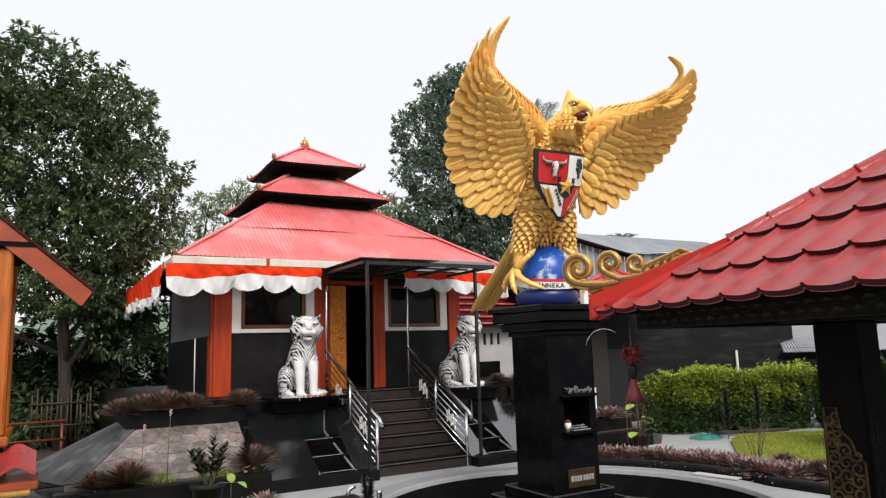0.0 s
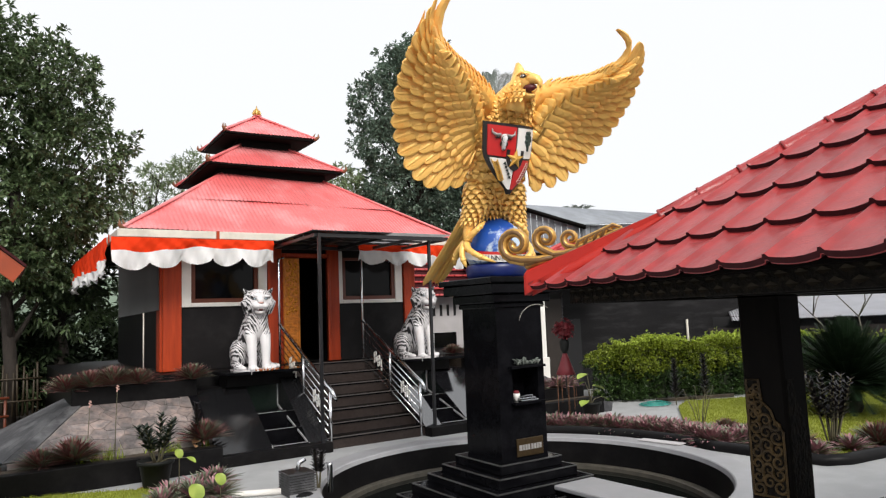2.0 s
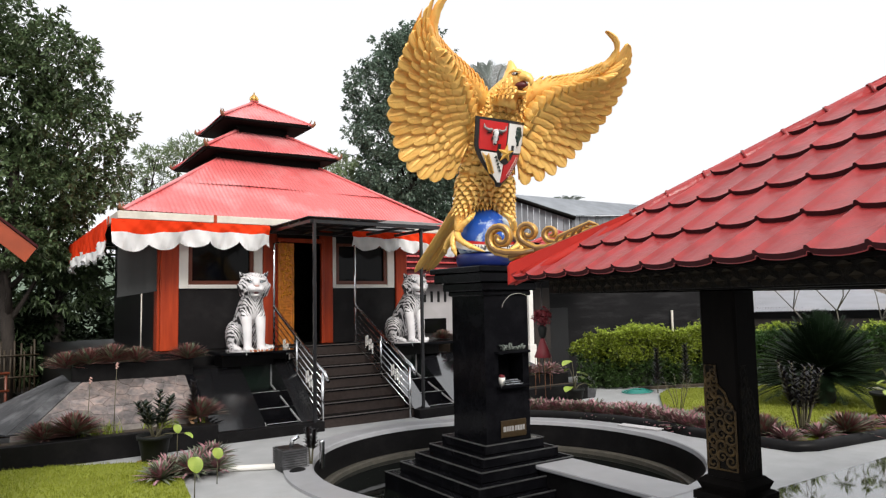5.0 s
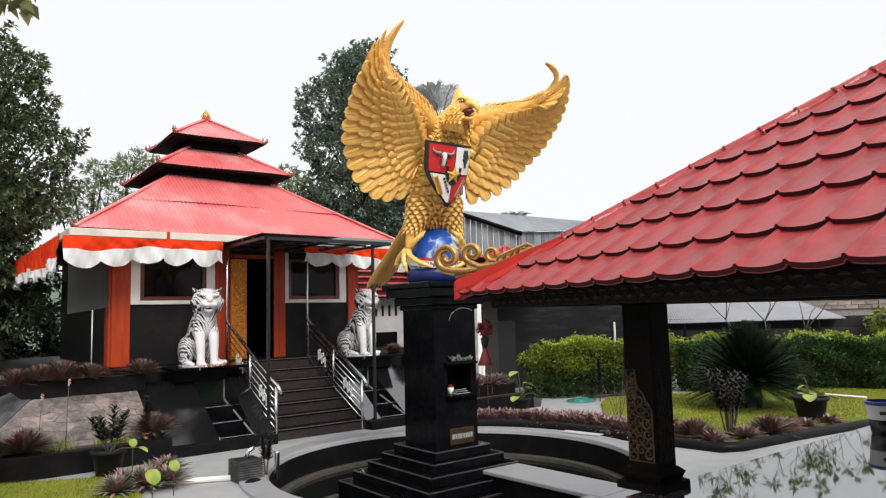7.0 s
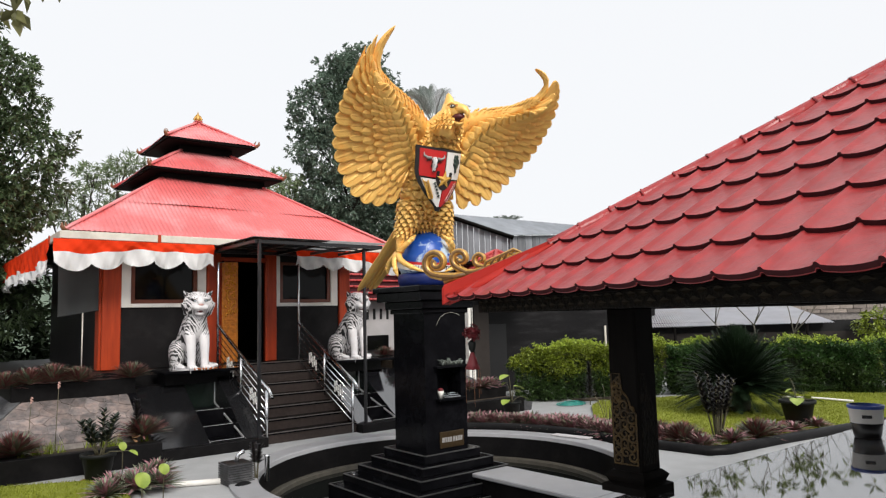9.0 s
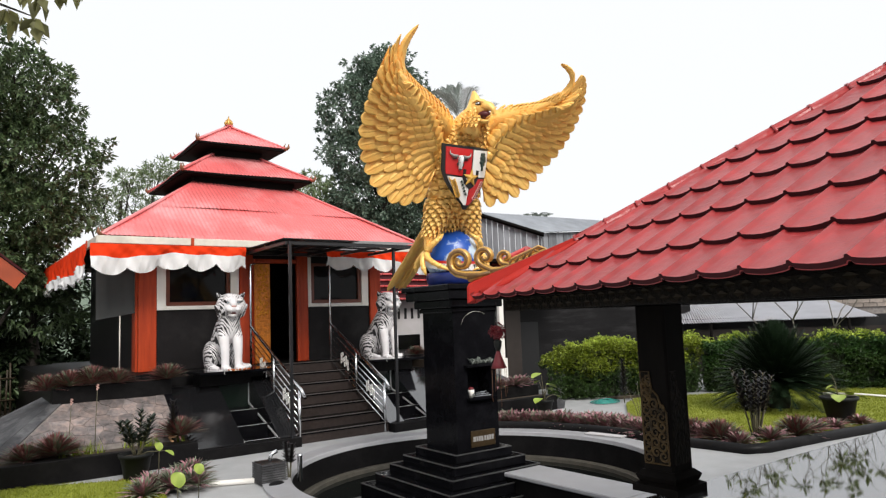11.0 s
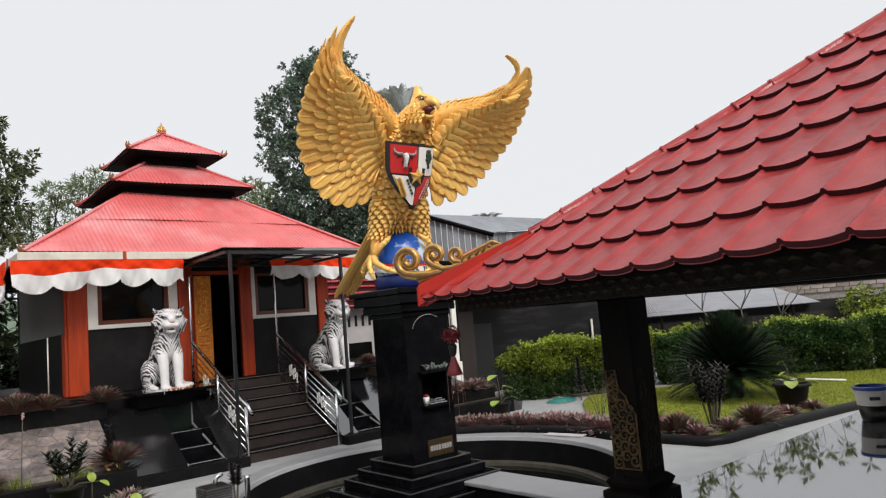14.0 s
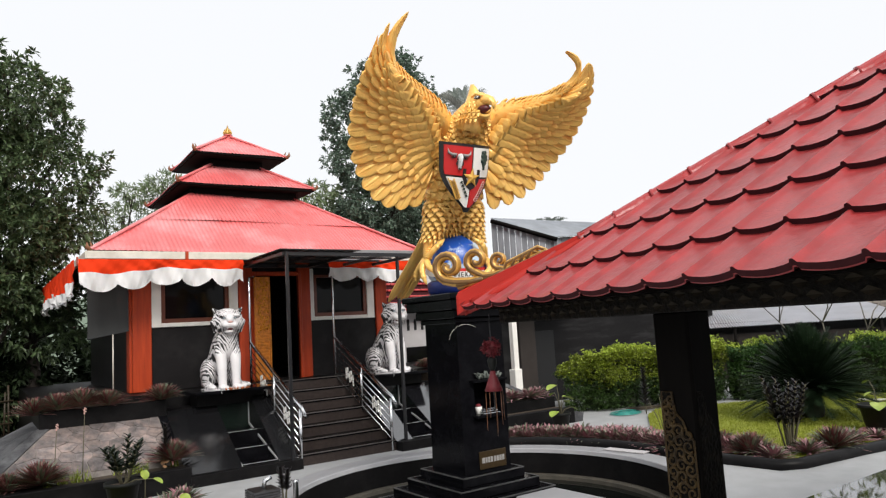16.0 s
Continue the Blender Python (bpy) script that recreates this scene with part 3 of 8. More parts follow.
TIERS = ((3.15, 3.47, 1.08, 4.87, (0.0, 0.52, 1.0)), (1.40, 5.06, 0.54, 5.63, (0.0, 1.0)), (0.97, 5.82, 0.05, 6.42, (0.0, 1.0)))
for ti, (h0, z0, h1, z1, cuts) in enumerate(TIERS):
    for side in range(4):
        turn = pose(0, 0, 0, 0, 0, 90 * side)
        for ci in range(len(cuts) - 1):
            part("roof", sheet_side(h0, z0, h1, z1, max(0, cuts[ci] - 0.025 * (ci > 0)), cuts[ci + 1], 0.012 + 0.016 * ci), M_ROOF, house, "red corrugated roof sheet", at=turn)
        # hip capping, with rolled edges
        c0, c1 = Vector((-h0, -h0, z0 + 0.03)), Vector((-h1, -h1, z1 + 0.03))
        caps = [c0.lerp(c1, j / 12) for j in range(13)]
        part("hip_cap", Kit().tube(caps, [0.05 - 0.004 * (j % 2) for j in range(13)], 8, flat=0.55), M_ROOF, house, at=turn)
        eave = Kit().box(-h0, h0, -h0 + 0.01, -h0 + 0.03, z0 - 0.035, z0 + 0.002)
        if ti == 0:
            eave = Kit().box(-h0 - 0.06, h0 + 0.06, -h0 - 0.07, -h0 - 0.015, z0 - 0.13, z0 - 0.005, b=0.008)
            part("gutter", eave, M_GUTTER, house, "cream eaves gutter board", at=turn)
            for gx in (-1.75, 0.3, 2.3):
                part("gutter_joint", Kit().box(gx, gx + 0.05, -h0 - 0.09, -h0 - 0.072, z0 - 0.14, z0 + 0.0), M_ORANGE, house, at=turn)
        else:
            # strip added under the eave, its dark colour standing in for the soffit's shade
            part("fascia", eave, M_DARKWOOD, house, at=turn)
        # upturned corner ornament
        o = Vector((-h0 - 0.01, -h0 - 0.01, z0 + 0.02))
        d = Vector((-0.7, -0.7, 0))
        horn = Kit()
        horn.tube([o - d * 0.06, o, o + d * 0.05 + Vector((0, 0, 0.04)), o + d * 0.05 + Vector((0, 0, 0.11))], [0.035, 0.04, 0.03, 0.006], 7)
        horn.tube([o - d * 0.05, o - d * 0.06 + Vector((0, 0, 0.06)), o - d * 0.02 + Vector((0, 0, 0.13))], [0.028, 0.022, 0.004], 6)
        part("corner_ornament", horn, M_BRONZE, house, "brown flame-shaped corner ornament", at=turn)
    s0, s1 = h0 - 0.01, h1
    part("soffit", Kit().box(-s0 + 0.03, s0 - 0.03, -s0 + 0.03, s0 - 0.03, z0 - 0.05, z0 - 0.03), M_DARKWOOD, house, "dark soffit boards")
    if ti:
        pz = TIERS[ti - 1][3]
        nk = TIERS[ti - 1][2] + 0.02
        part("roof_neck", Kit().box(-nk, nk, -nk, nk, pz - 0.06, z0 - 0.05), M_DARKWOOD, house, "dark timber box between roof tiers")
fin = Kit().lathe([(0.10, 6.40), (0.105, 6.44), (0.07, 6.46), (0.12, 6.475), (0.12, 6.49)], 4, smooth=False, m=pose(0, 0, 0, 0, 0, 45))
part("finial_base", fin, M_ROOF, house)
fin = Kit().lathe([(0.03, 6.45), (0.055, 6.49), (0.065, 6.54), (0.045, 6.60), (0.02, 6.66), (0.004, 6.72)], 10)
for a in range(5):
    t = 2 * math.pi * a / 5
    fin.tube([(0.05 * math.cos(t), 0.05 * math.sin(t), 6.48), (0.085 * math.cos(t), 0.085 * math.sin(t), 6.55), (0.06 * math.cos(t), 0.06 * math.sin(t), 6.63)], [0.02, 0.022, 0.004], 6)
part("finial", fin, M_GOLDTRIM, house, "gilt flame finial")

# red and white bunting under the eaves, one length for each side


def bunting(length, drop_red, drop_white, seed, scallop=0.5):
    r = random.Random(seed)
    red, white = Kit(), Kit()
    n = int(length / 0.02)
    ph = [r.uniform(0, 6.28) for _ in range(6)]

    def depth(x, v):
        return 0.018 * math.sin(x * 9 + ph[0] + 2.5 * v) * (0.3 + v) + 0.014 * math.sin(x * 23 + ph[1] - 5 * v) * (0.4 + v) + 0.007 * math.sin(x * 47 + ph[5] + 9 * v) + 0.03 * v * math.sin(x * 3.1 + ph[2])

    rows_r, rows_w = [], []
    for i in range(n + 1):
        x = length * i / n
        sag = 0.045 * math.sin(x * 1.9 + ph[3]) + 0.012 * math.sin(x * 11 + ph[5]) + 0.035 * abs(math.sin(x * math.pi / 1.2))
        fold = ((x + 0.05 * math.sin(x * 2.1 + ph[4])) / scallop) % 1.0
        sc = math.sin(math.pi * fold) ** 0.7
        rows_r.append([(x, depth(x, v), -sag * v - drop_red * v) for v in (0, 0.2, 0.4, 0.6, 0.8, 1.0)])
        zt = -sag - drop_red
        rows_w.append([(x, depth(x, 1 + 0.6 * v) - 0.004 + (0.02 * math.sin(x * 120) if v > 0.8 else 0), zt - v * drop_white * (0.55 + 0.45 * sc)) for v in (0, 0.25, 0.5, 0.75, 0.88, 1.0)])
    red.loft(rows_r, closed=False, caps=False)
    white.loft(rows_w, closed=False, caps=False)
    return red, white


for nm, (x0, y0, turn, ln, seed) in enumerate(((2.13, 11.90, 0, 2.52, 1), (2.08, 17.6, -90, 5.6, 2), (6.25, 11.90, 0, 2.3, 3))):
    b = thing("bunting", x0, y0, 3.33, "red and white scalloped cloth bunting under the eaves", "bunting", group="eaves bunting", turn=turn)
    red, white = bunting(ln, (0.16, 0.34, 0.15)[nm], (0.29, 0.22, 0.26)[nm], seed, 0.5 if nm != 1 else 0.3)
    part("red_band", red, M_REDCLOTH, b, "orange-red upper band")
    part("white_band", white, M_WHITECLOTH, b, "white scalloped lower band")
# grey roll-up sunscreen on the open side of the house
b = thing("sun_blind", 2.60, 12.68, 2.1, "grey translucent sun blind hung beside the house", "blind")
part("sheet", Kit().loft([[(-0.25 + 0.068 * j, 0.012 * math.sin(2.2 * j) + 0.01 * i, 0.02 + 0.012 * j + 0.24 * i) for i in range(6)] for j in range(10)], closed=False, caps=False), M_BLIND, b)
part("pole", Kit().tube([(0.12, -0.02, -0.9), (0.12, -0.02, 0.08)], 0.011, 6), M_GUTTER, b, "thin steel pole")
part("bottom_rod", Kit().tube([(-0.26, 0, 0.02), (0.37, 0, 0.13)], 0.010, 6), M_BLIND, b)
part("head_rod", Kit().tube([(-0.26, 0.05, 1.22), (0.37, 0.05, 1.32)], 0.02, 6), M_DARKWOOD, b)

# ---- terrace, stairs and planters ----
k = Kit().box(1.7, 9.9, 12.24, 19, 0, 1.19)
solo("terrace", k, M_GRANITE_MATT, "black granite terrace floor under the house", "terrace", kind="structure")
stairs = thing("stairs", 5.81, 10.5, 0, "seven black granite steps with steel rails up to the house", "stairs", kind="structure")
for i in range(7):
    y0 = 0.283 * i
    part("step", Kit().box(-0.86, 0.86, y0, 1.9, 0.1714 * i, 0.1714 * (i + 1) - 0.03), M_STEP, stairs)
    part("tread", Kit().box(-0.86, 0.86, y0 - 0.02, y0 + 0.3 if i < 6 else 1.75, 0.1714 * (i + 1) - 0.03, 0.1714 * (i + 1), b=0.006), M_GRANITE, stairs, "polished black tread")
    part("nosing", Kit().box(-0.86, 0.86, y0 - 0.0235, y0 + 0.008, 0.1714 * (i + 1) - 0.009, 0.1714 * (i + 1) + 0.003), M_NOSING, stairs, "pale worn nosing strip")


def flank(sg):
    """Sloping granite flank beside the stairs, sg -1 or 1, measured from the stair axis outwards."""
    f = thing("stair_flank", 5.81, 10.3, 0, "sloping black granite flank with small display steps", "flank wall", group="stair flanks", kind="structure")

    def bx(a, b, y0, y1, z0, z1, m, nm, bev=0.004, label=""):
        x0, x1 = sorted((sg * a, sg * b))
        part(nm, Kit().box(x0, x1, y0, y1, z0, z1, b=bev), m, f, label)

    def ramp(a, b, y0, z0, y1, z1, m, nm, th=0.04, label=""):
        x0, x1 = sorted((sg * a, sg * b))
        part(nm, Kit().add([(x0, y0, z0), (x1, y0, z0), (x1, y1, z1), (x0, y1, z1), (x0, y0, 0), (x1, y0, 0), (x1, y1, 0), (x0, y1, 0)],
                           [(0, 1, 2, 3), (4, 5, 1, 0), (5, 6, 2, 1), (7, 4, 0, 3), (6, 7, 3, 2)]), m, f, label)

    bx(0.86, 2.9, -0.02, 0.16, 0.0, 0.15, M_GRANITE_MATT, "plinth")
    ramp(0.86, 1.17, 0.16, 0.15, 1.55, 1.16, M_POLISH if sg > 0 else M_POLISH_DARK, "slope_slab", label="polished sloping slab")
    ramp(1.72, 2.5, 0.16, 0.15, 1.45, 0.95, M_POLISH if sg > 0 else M_POLISH_DARK, "slope_slab", label="polished sloping slab")
    bx(1.17, 1.72, 0.16, 0.60, 0.0, 0.17, M_GRANITE, "display_step")
    bx(1.17, 1.72, 0.60, 1.05, 0.0, 0.34, M_GRANITE, "display_step")
    bx(1.17, 1.72, 1.05, 1.55, 0.0, 0.54, M_GRANITE, "display_step")
    bx(1.17, 1.72, 1.5, 1.9, 0.54, 1.15, M_GREENBLACK, "back_panel", label="dark green-black panel")
    # pale strips: the light caught by the slab edges is put into their colour
    for a in (1.16, 1.71):
        x0, x1 = sorted((sg * a, sg * (a + 0.02)))
        part("edge_strip", Kit().add([(x0, 0.16, 0.158), (x1, 0.16, 0.158), (x1, 1.5, 0.62), (x0, 1.5, 0.62), (x0, 0.16, 0.13), (x1, 0.16, 0.13), (x1, 1.5, 0.59), (x0, 1.5, 0.59)],
                                     [(0, 1, 2, 3), (4, 5, 1, 0), (5, 6, 2, 1), (7, 4, 0, 3)]), M_JOINT, f, "pale strip with the edge's caught light in its colour")
        part("edge_strip", Kit().box(x0, x1, 1.48, 1.5, 0.6, 1.12), M_JOINT, f)
    for y0, z0 in ((0.16, 0.17), (0.60, 0.34), (1.05, 0.54)):
        x0, x1 = sorted((sg * 1.19, sg * 1.71))
        part("edge_strip", Kit().box(x0, x1, y0 - 0.003, y0 + 0.02, z0, z0 + 0.003), M_JOINT, f)
    bx(0.86, 2.5, 1.55, 1.96, 0.0, 0.95, M_GRANITE_MATT, "backing")
    return f


flank(-1)
flank(1)


def table(x, y):
    t = thing("statue_table", x, y, 0.9, "black granite slab table carrying a tiger statue", "table", group="statue tables")
    part("top", Kit().box(-0.66, 0.66, -0.36, 0.40, 0.25, 0.30, b=0.008), M_GRANITE, t, "polished granite top")
    part("apron", Kit().box(-0.55, 0.55, -0.02, 0.40, 0.05, 0.25, b=0.006), M_GRANITE_MATT, t)
    part("joint", Kit().box(-0.26, -0.25, -0.366, -0.362, 0.25, 0.30), M_JOINT, t)
    return t


table(4.33, 11.72)
table(7.45, 11.72)


def slab_between(q, th=0.03):
    """A slab on four corners, with depth below them."""
    q = [Vector(p) for p in q]
    n = (q[1] - q[0]).cross(q[3] - q[0]).normalized() * th
    if n.z < 0:
        q = q[::-1]
        n = -n
    return Kit().add([tuple(p) for p in q] + [tuple(p - n) for p in q], [(0, 1, 2, 3), (7, 6, 5, 4), *[(4 + i, 4 + (i + 1) % 4, (i + 1) % 4, i) for i in range(4)]])


def planter(sg, ax, inner, seed, more=0.0):
    """Hipped planter mound beside the stairs, its front slope of crazy paving."""
    p = thing("planter", ax, 10.3, 0, "black granite planter mound with crazy-paving slope", "planter", group="planters", kind="structure")
    top, foot, back = inner + 1.32 + more, inner + 2.10 + more, inner + 2.75 + more
    Y0, Z0, Y1, Z1 = 0.46, 0.34, 1.34, 0.88

    def sx(a, b):
        return sorted((sg * a, sg * b))

    x0, x1 = sx(inner, foot + 0.12)
    part("front_wall", Kit().box(x0, x1, -0.1, 0.06, 0.0, 0.3, b=0.008), M_GRANITE_MATT, p, "low black front wall")
    part("soil", Kit().box(x0, x1, 0.06, 0.46, 0.0, 0.27), M_SOIL, p, "bed of dark soil")
    kk = Kit()
    F = [(sg * inner, Y0, Z0), (sg * foot, Y0, Z0), (sg * top, Y1, Z1), (sg * inner, Y1, Z1)]
    S = [(sg * foot, Y0, Z0), (sg * back, 2.6, 0.22), (sg * top, 2.6, Z1), (sg * top, Y1, Z1)]
    kk.add(F, [(0, 1, 2, 3)]).add(S, [(0, 1, 2, 3)])
    kk.add([F[0], F[1], (F[1][0], Y0, 0), (F[0][0], Y0, 0)], [(0, 1, 2, 3)])
    part("mound", kk, M_STONEJOINT, p, "grey mortar bed")
    x0, x1 = sx(inner, top + 0.02)
    part("upper_wall", Kit().box(x0, x1, Y1 - 0.02, Y1 + 0.12, 0.3, 1.13, b=0.008), M_GRANITE_MATT, p, "upper black wall")
    part("upper_wall", Kit().box(*sx(top - 0.1, top + 0.02), Y1 + 0.12, 2.6, 0.3, 1.13, b=0.008), M_GRANITE_MATT, p)
    part("soil", Kit().box(*sx(inner, top - 0.1), Y1 + 0.12, 1.94, 0.0, 1.1), M_SOIL, p)
    up = 0.022
    part("border_slab", slab_between([(sg * (foot - 0.16), Y0, Z0 + up), (sg * (foot + 0.04), Y0, Z0 + up), (sg * (top + 0.03), Y1, Z1 + up), (sg * (top - 0.12), Y1, Z1 + up)]), M_GREYSLAB, p, "grey hip slab")
    part("border_slab", slab_between([(sg * inner, Y0, Z0 + up), (sg * (inner + 0.12), Y0, Z0 + up), (sg * (inner + 0.12), Y1, Z1 + up), (sg * inner, Y1, Z1 + up)]), M_GRANITE, p)
    part("side_slab", slab_between([(sg * (foot + 0.05), Y0 + 0.02, Z0 + up), (sg * (back + 0.02), 2.6, 0.24), (sg * (top + 0.02), 2.6, Z1 + up), (sg * (top + 0.03), Y1 + 0.02, Z1 + up)]), M_GREYSLAB, p, "weathered grey side slab")
    part("kerb", slab_between([(sg * (foot + 0.1), -0.1, 0.22), (sg * (foot + 0.36), -0.1, 0.16), (sg * (back + 0.26), 2.6, 0.2), (sg * (back + 0.02), 2.6, 0.26)], 0.2), M_GREYSLAB, p, "grey kerb slab")
    # crazy paving: cells round jittered seeds, cut by their neighbours
    r = random.Random(seed)
    L = math.hypot(Y1 - Y0, Z1 - Z0)
    cy, cz = (Y1 - Y0) / L, (Z1 - Z0) / L
    a0, b0, b1 = inner + 0.13, foot - 0.18, top - 0.13
    seeds = []
    for i in range(10):
        for j in range(5):
            v = L * (j + 0.5 + r.uniform(-0.42, 0.42)) / 5
            w = (i + 0.5 + r.uniform(-0.42, 0.42)) / 10
            seeds.append((a0 + (b0 + (b1 - b0) * v / L - a0) * w, v))
    for s in seeds:
        poly = [(a0, 0), (b0, 0), (b1, L), (a0, L)]
        for q in seeds:
            if q == s:
                continue
            mx, my, dx, dy = (s[0] + q[0]) / 2, (s[1] + q[1]) / 2, q[0] - s[0], q[1] - s[1]
            out = []
            for i in range(len(poly)):
                A, B = poly[i], poly[(i + 1) % len(poly)]
                fa, fb = (A[0] - mx) * dx + (A[1] - my) * dy, (B[0] - mx) * dx + (B[1] - my) * dy
                if fa <= 0:
                    out.append(A)
                if fa * fb < 0:
                    w = fa / (fa - fb)
                    out.append((A[0] + (B[0] - A[0]) * w, A[1] + (B[1] - A[1]) * w))
            poly = out
            if len(poly) < 3:
                break
        if len(poly) < 3:
            continue
        poly = [(s[0] + (x - s[0]) * 0.98, s[1] + (y - s[1]) * 0.98) for x, y in poly]
        h = 0.006 + r.uniform(0, 0.010)

        def on(x, v, lift):
            return (sg * x, Y0 + cy * v - cz * lift, Z0 + cz * v + cy * lift)

        n = len(poly)
        tp = [on(s[0] + (x - s[0]) * 0.96, s[1] + (v - s[1]) * 0.96, h) for x, v in poly]
        bt = [on(x, v, -0.002) for x, v in poly]
        fs = [tuple(range(n)), *[(i, n + i, n + (i + 1) % n, (i + 1) % n) for i in range(n)]]
        if sg < 0:
            fs = [f[::-1] for f in fs]
        part("paving_stone", Kit().add(tp + bt, fs), M_CRAZY, p)
    return p


planter(-1, 5.81, 2.5, 3, 0.36)
planter(1, 5.81, 2.5, 8)

# ---- rails and canopy ----


def handrail(x, inner, turn=5.6):
    """Stainless rail up the stairs at x; inner: the side of the end loop."""
    rl = thing("handrail", x, 10.5, 0, "stainless steel stair rail with block pattern infill", "handrail", group="stair rails", turn=turn)
    y1, z1 = 1.72, 1.2
    part("post", Kit().tube([(0, 0, 0), (0, 0, 0.86)], 0.025, 10), M_STEEL, rl, "round steel post")
    part("post", Kit().tube([(0, 0.86, 0.6), (0, 0.86, 1.42)], 0.02, 8), M_STEEL, rl)
    part("flag_post", Kit().tube([(0, y1, 1.19), (0, y1, 3.05), (0.1 * inner, y1, 3.07)], 0.022, 8), M_STEEL, rl, "tall steel pole")
    slope = (1.92 - 0.9) / y1
    part("top_rail", Kit().tube([(0.06 * inner, -0.09, 0.74), (0, -0.12, 0.80), (0, -0.06, 0.88), (0, 0.1, 0.9 + 0.1 * slope), (0, y1, 1.92)], 0.03, 10), M_STEEL, rl, "round top rail")
    for j in range(6):
        dz = 0.14 + 0.115 * j
        part("rod", Kit().tube([(0, 0, 0.90 - dz), (0, y1, 1.92 - dz)], 0.009, 6), M_STEEL, rl)
    for c in (0.42, 1.24):  # staggered flat blocks
        for a in range(-2, 3):
            for b in range(2):
                yy = c + a * 0.055
                zz = 0.90 + slope * yy - 0.44 + (0.1 * b - 0.05) + (0.05 if a % 2 else 0)
                part("block", Kit().box(-0.008, 0.008, yy - 0.0125, yy + 0.0125, zz - 0.055, zz + 0.035, b=0.003), M_WHITE, rl, "flat white block")
    return rl


handrail(5.01, 1)
handrail(6.61, 1)
cn = thing("canopy", 5.95, 11.2, 0, "flat black steel canopy over the stairs", "canopy")
CX0, CX1, CY0, CY1, CZ = -1.02, 1.22, -0.85, 0.95, 3.28
for x, y in ((-1.15, -0.89), (0.91, -0.73)):
    part("post", Kit().box(x - 0.024, x + 0.024, y - 0.024, y + 0.024, 0, CZ, b=0.005), M_BLACKSTEEL, cn, "square black post")
for (a, b, c, d) in ((CX0 - 0.2, CX1, CY0 - 0.03, CY0 + 0.03), (CX0 - 0.2, CX1, CY1 - 0.03, CY1 + 0.03)):
    part("beam", Kit().box(a, b, c, d, CZ - 0.06, CZ, b=0.004), M_BLACKSTEEL, cn)
for x in (CX0 - 0.2, CX0 + 0.4, CX0 + 1.0, CX0 + 1.6, CX1 - 0.04):
    part("beam", Kit().box(x, x + 0.04, CY0 + 0.03, CY1 - 0.03, CZ - 0.055, CZ - 0.002, b=0.004), M_BLACKSTEEL, cn)
for y in (-0.45, 0.0, 0.45):
    part("purlin", Kit().box(CX0 - 0.2, CX1, y - 0.015, y + 0.015, CZ + 0.002, CZ + 0.03), M_BLACKSTEEL, cn)
part("sheet", Kit().box(CX0 - 0.25, CX0 + 1.13, CY0 - 0.08, CY1 + 0.03, CZ + 0.032, CZ + 0.042), M_DARKSHEET, cn, "dark weathered roofing sheet")
part("sheet", Kit().box(CX0 + 1.135, CX1 + 0.05, CY0 - 0.08, CY1 + 0.03, CZ + 0.032, CZ + 0.042), M_CANOPY, cn, "milky translucent roofing sheet")

# ---- pedestal ----
PDX, PDY, CAPTOP = 5.80, 7.18, 2.365
ped = thing("pedestal", PDX, PDY, -0.62, "tall black granite pedestal standing in the pond", "pedestal")


def slabs(name, half, z0, z1, m=M_GRANITE, b=0.012, label=""):
    return part(name, Kit().box(-half, half, -half, half, z0 + 0.62, z1 + 0.62, b=b), m, ped, label)


M_WORNEDGE = mat("worn_granite_edge", (0.055, 0.055, 0.055), 0.5, var=0.5, scale=9, second=(0.02, 0.02, 0.02), amount=0.8, sscale=5)
for half, top in ((0.98, -0.18), (0.84, -0.05), (0.70, 0.07), (0.57, 0.18), (0.45, 0.29)):
    for side in range(4):
        part("edge_strip", Kit().box(-half + 0.01, half - 0.01, -half - 0.002, -half + 0.022, top + 0.62 - 0.008, top + 0.62 + 0.0025), M_WORNEDGE, ped, "worn pale arris", at=pose(0, 0, 0, 0, 0, 90 * side))
slabs("base_step", 0.98, -0.62, -0.18)
slabs("base_step", 0.84, -0.18, -0.05)
slabs("base_step", 0.70, -0.05, 0.07)
slabs("base_step", 0.57, 0.07, 0.18)
slabs("base_step", 0.45, 0.18, 0.29)
NX0, NX1, NZ0, NZ1 = -0.14, 0.24, 0.93, 1.32  # the niche in the front of the shaft
part("shaft", Kit().box(-0.335, 0.335, -0.06, 0.335, 0.91, 2.68), M_GRANITE, ped, "square polished shaft")
for x0, x1, z0, z1 in ((-0.335, NX0, 0.29, 2.055), (NX1, 0.335, 0.29, 2.055), (NX0, NX1, 0.29, NZ0), (NX0, NX1, NZ1, 2.055)):
    part("facing", Kit().box(x0, x1, -0.335, -0.06, z0 + 0.62, z1 + 0.62), M_GRANITE, ped)
slabs("collar", 0.37, 2.015, 2.075)
slabs("cap", 0.42, 2.075, 2.175)
slabs("cap", 0.50, 2.175, 2.295)
slabs("cap", 0.54, 2.295, CAPTOP, label="polished top slab")
part("shelf", Kit().box(-0.17, 0.27, -0.42, -0.06, NZ0 + 0.60, NZ0 + 0.635, b=0.005), M_GRANITE, ped)
part("shelf", Kit().box(-0.2, 0.3, -0.42, -0.33, NZ1 + 0.62, NZ1 + 0.65, b=0.005), M_GRANITE, ped)
plq = part("plaque", Kit().box(-0.13, 0.26, -0.352, -0.337, 0.945, 1.145, b=0.004), M_PLAQUE, ped, "bronze name plaque")
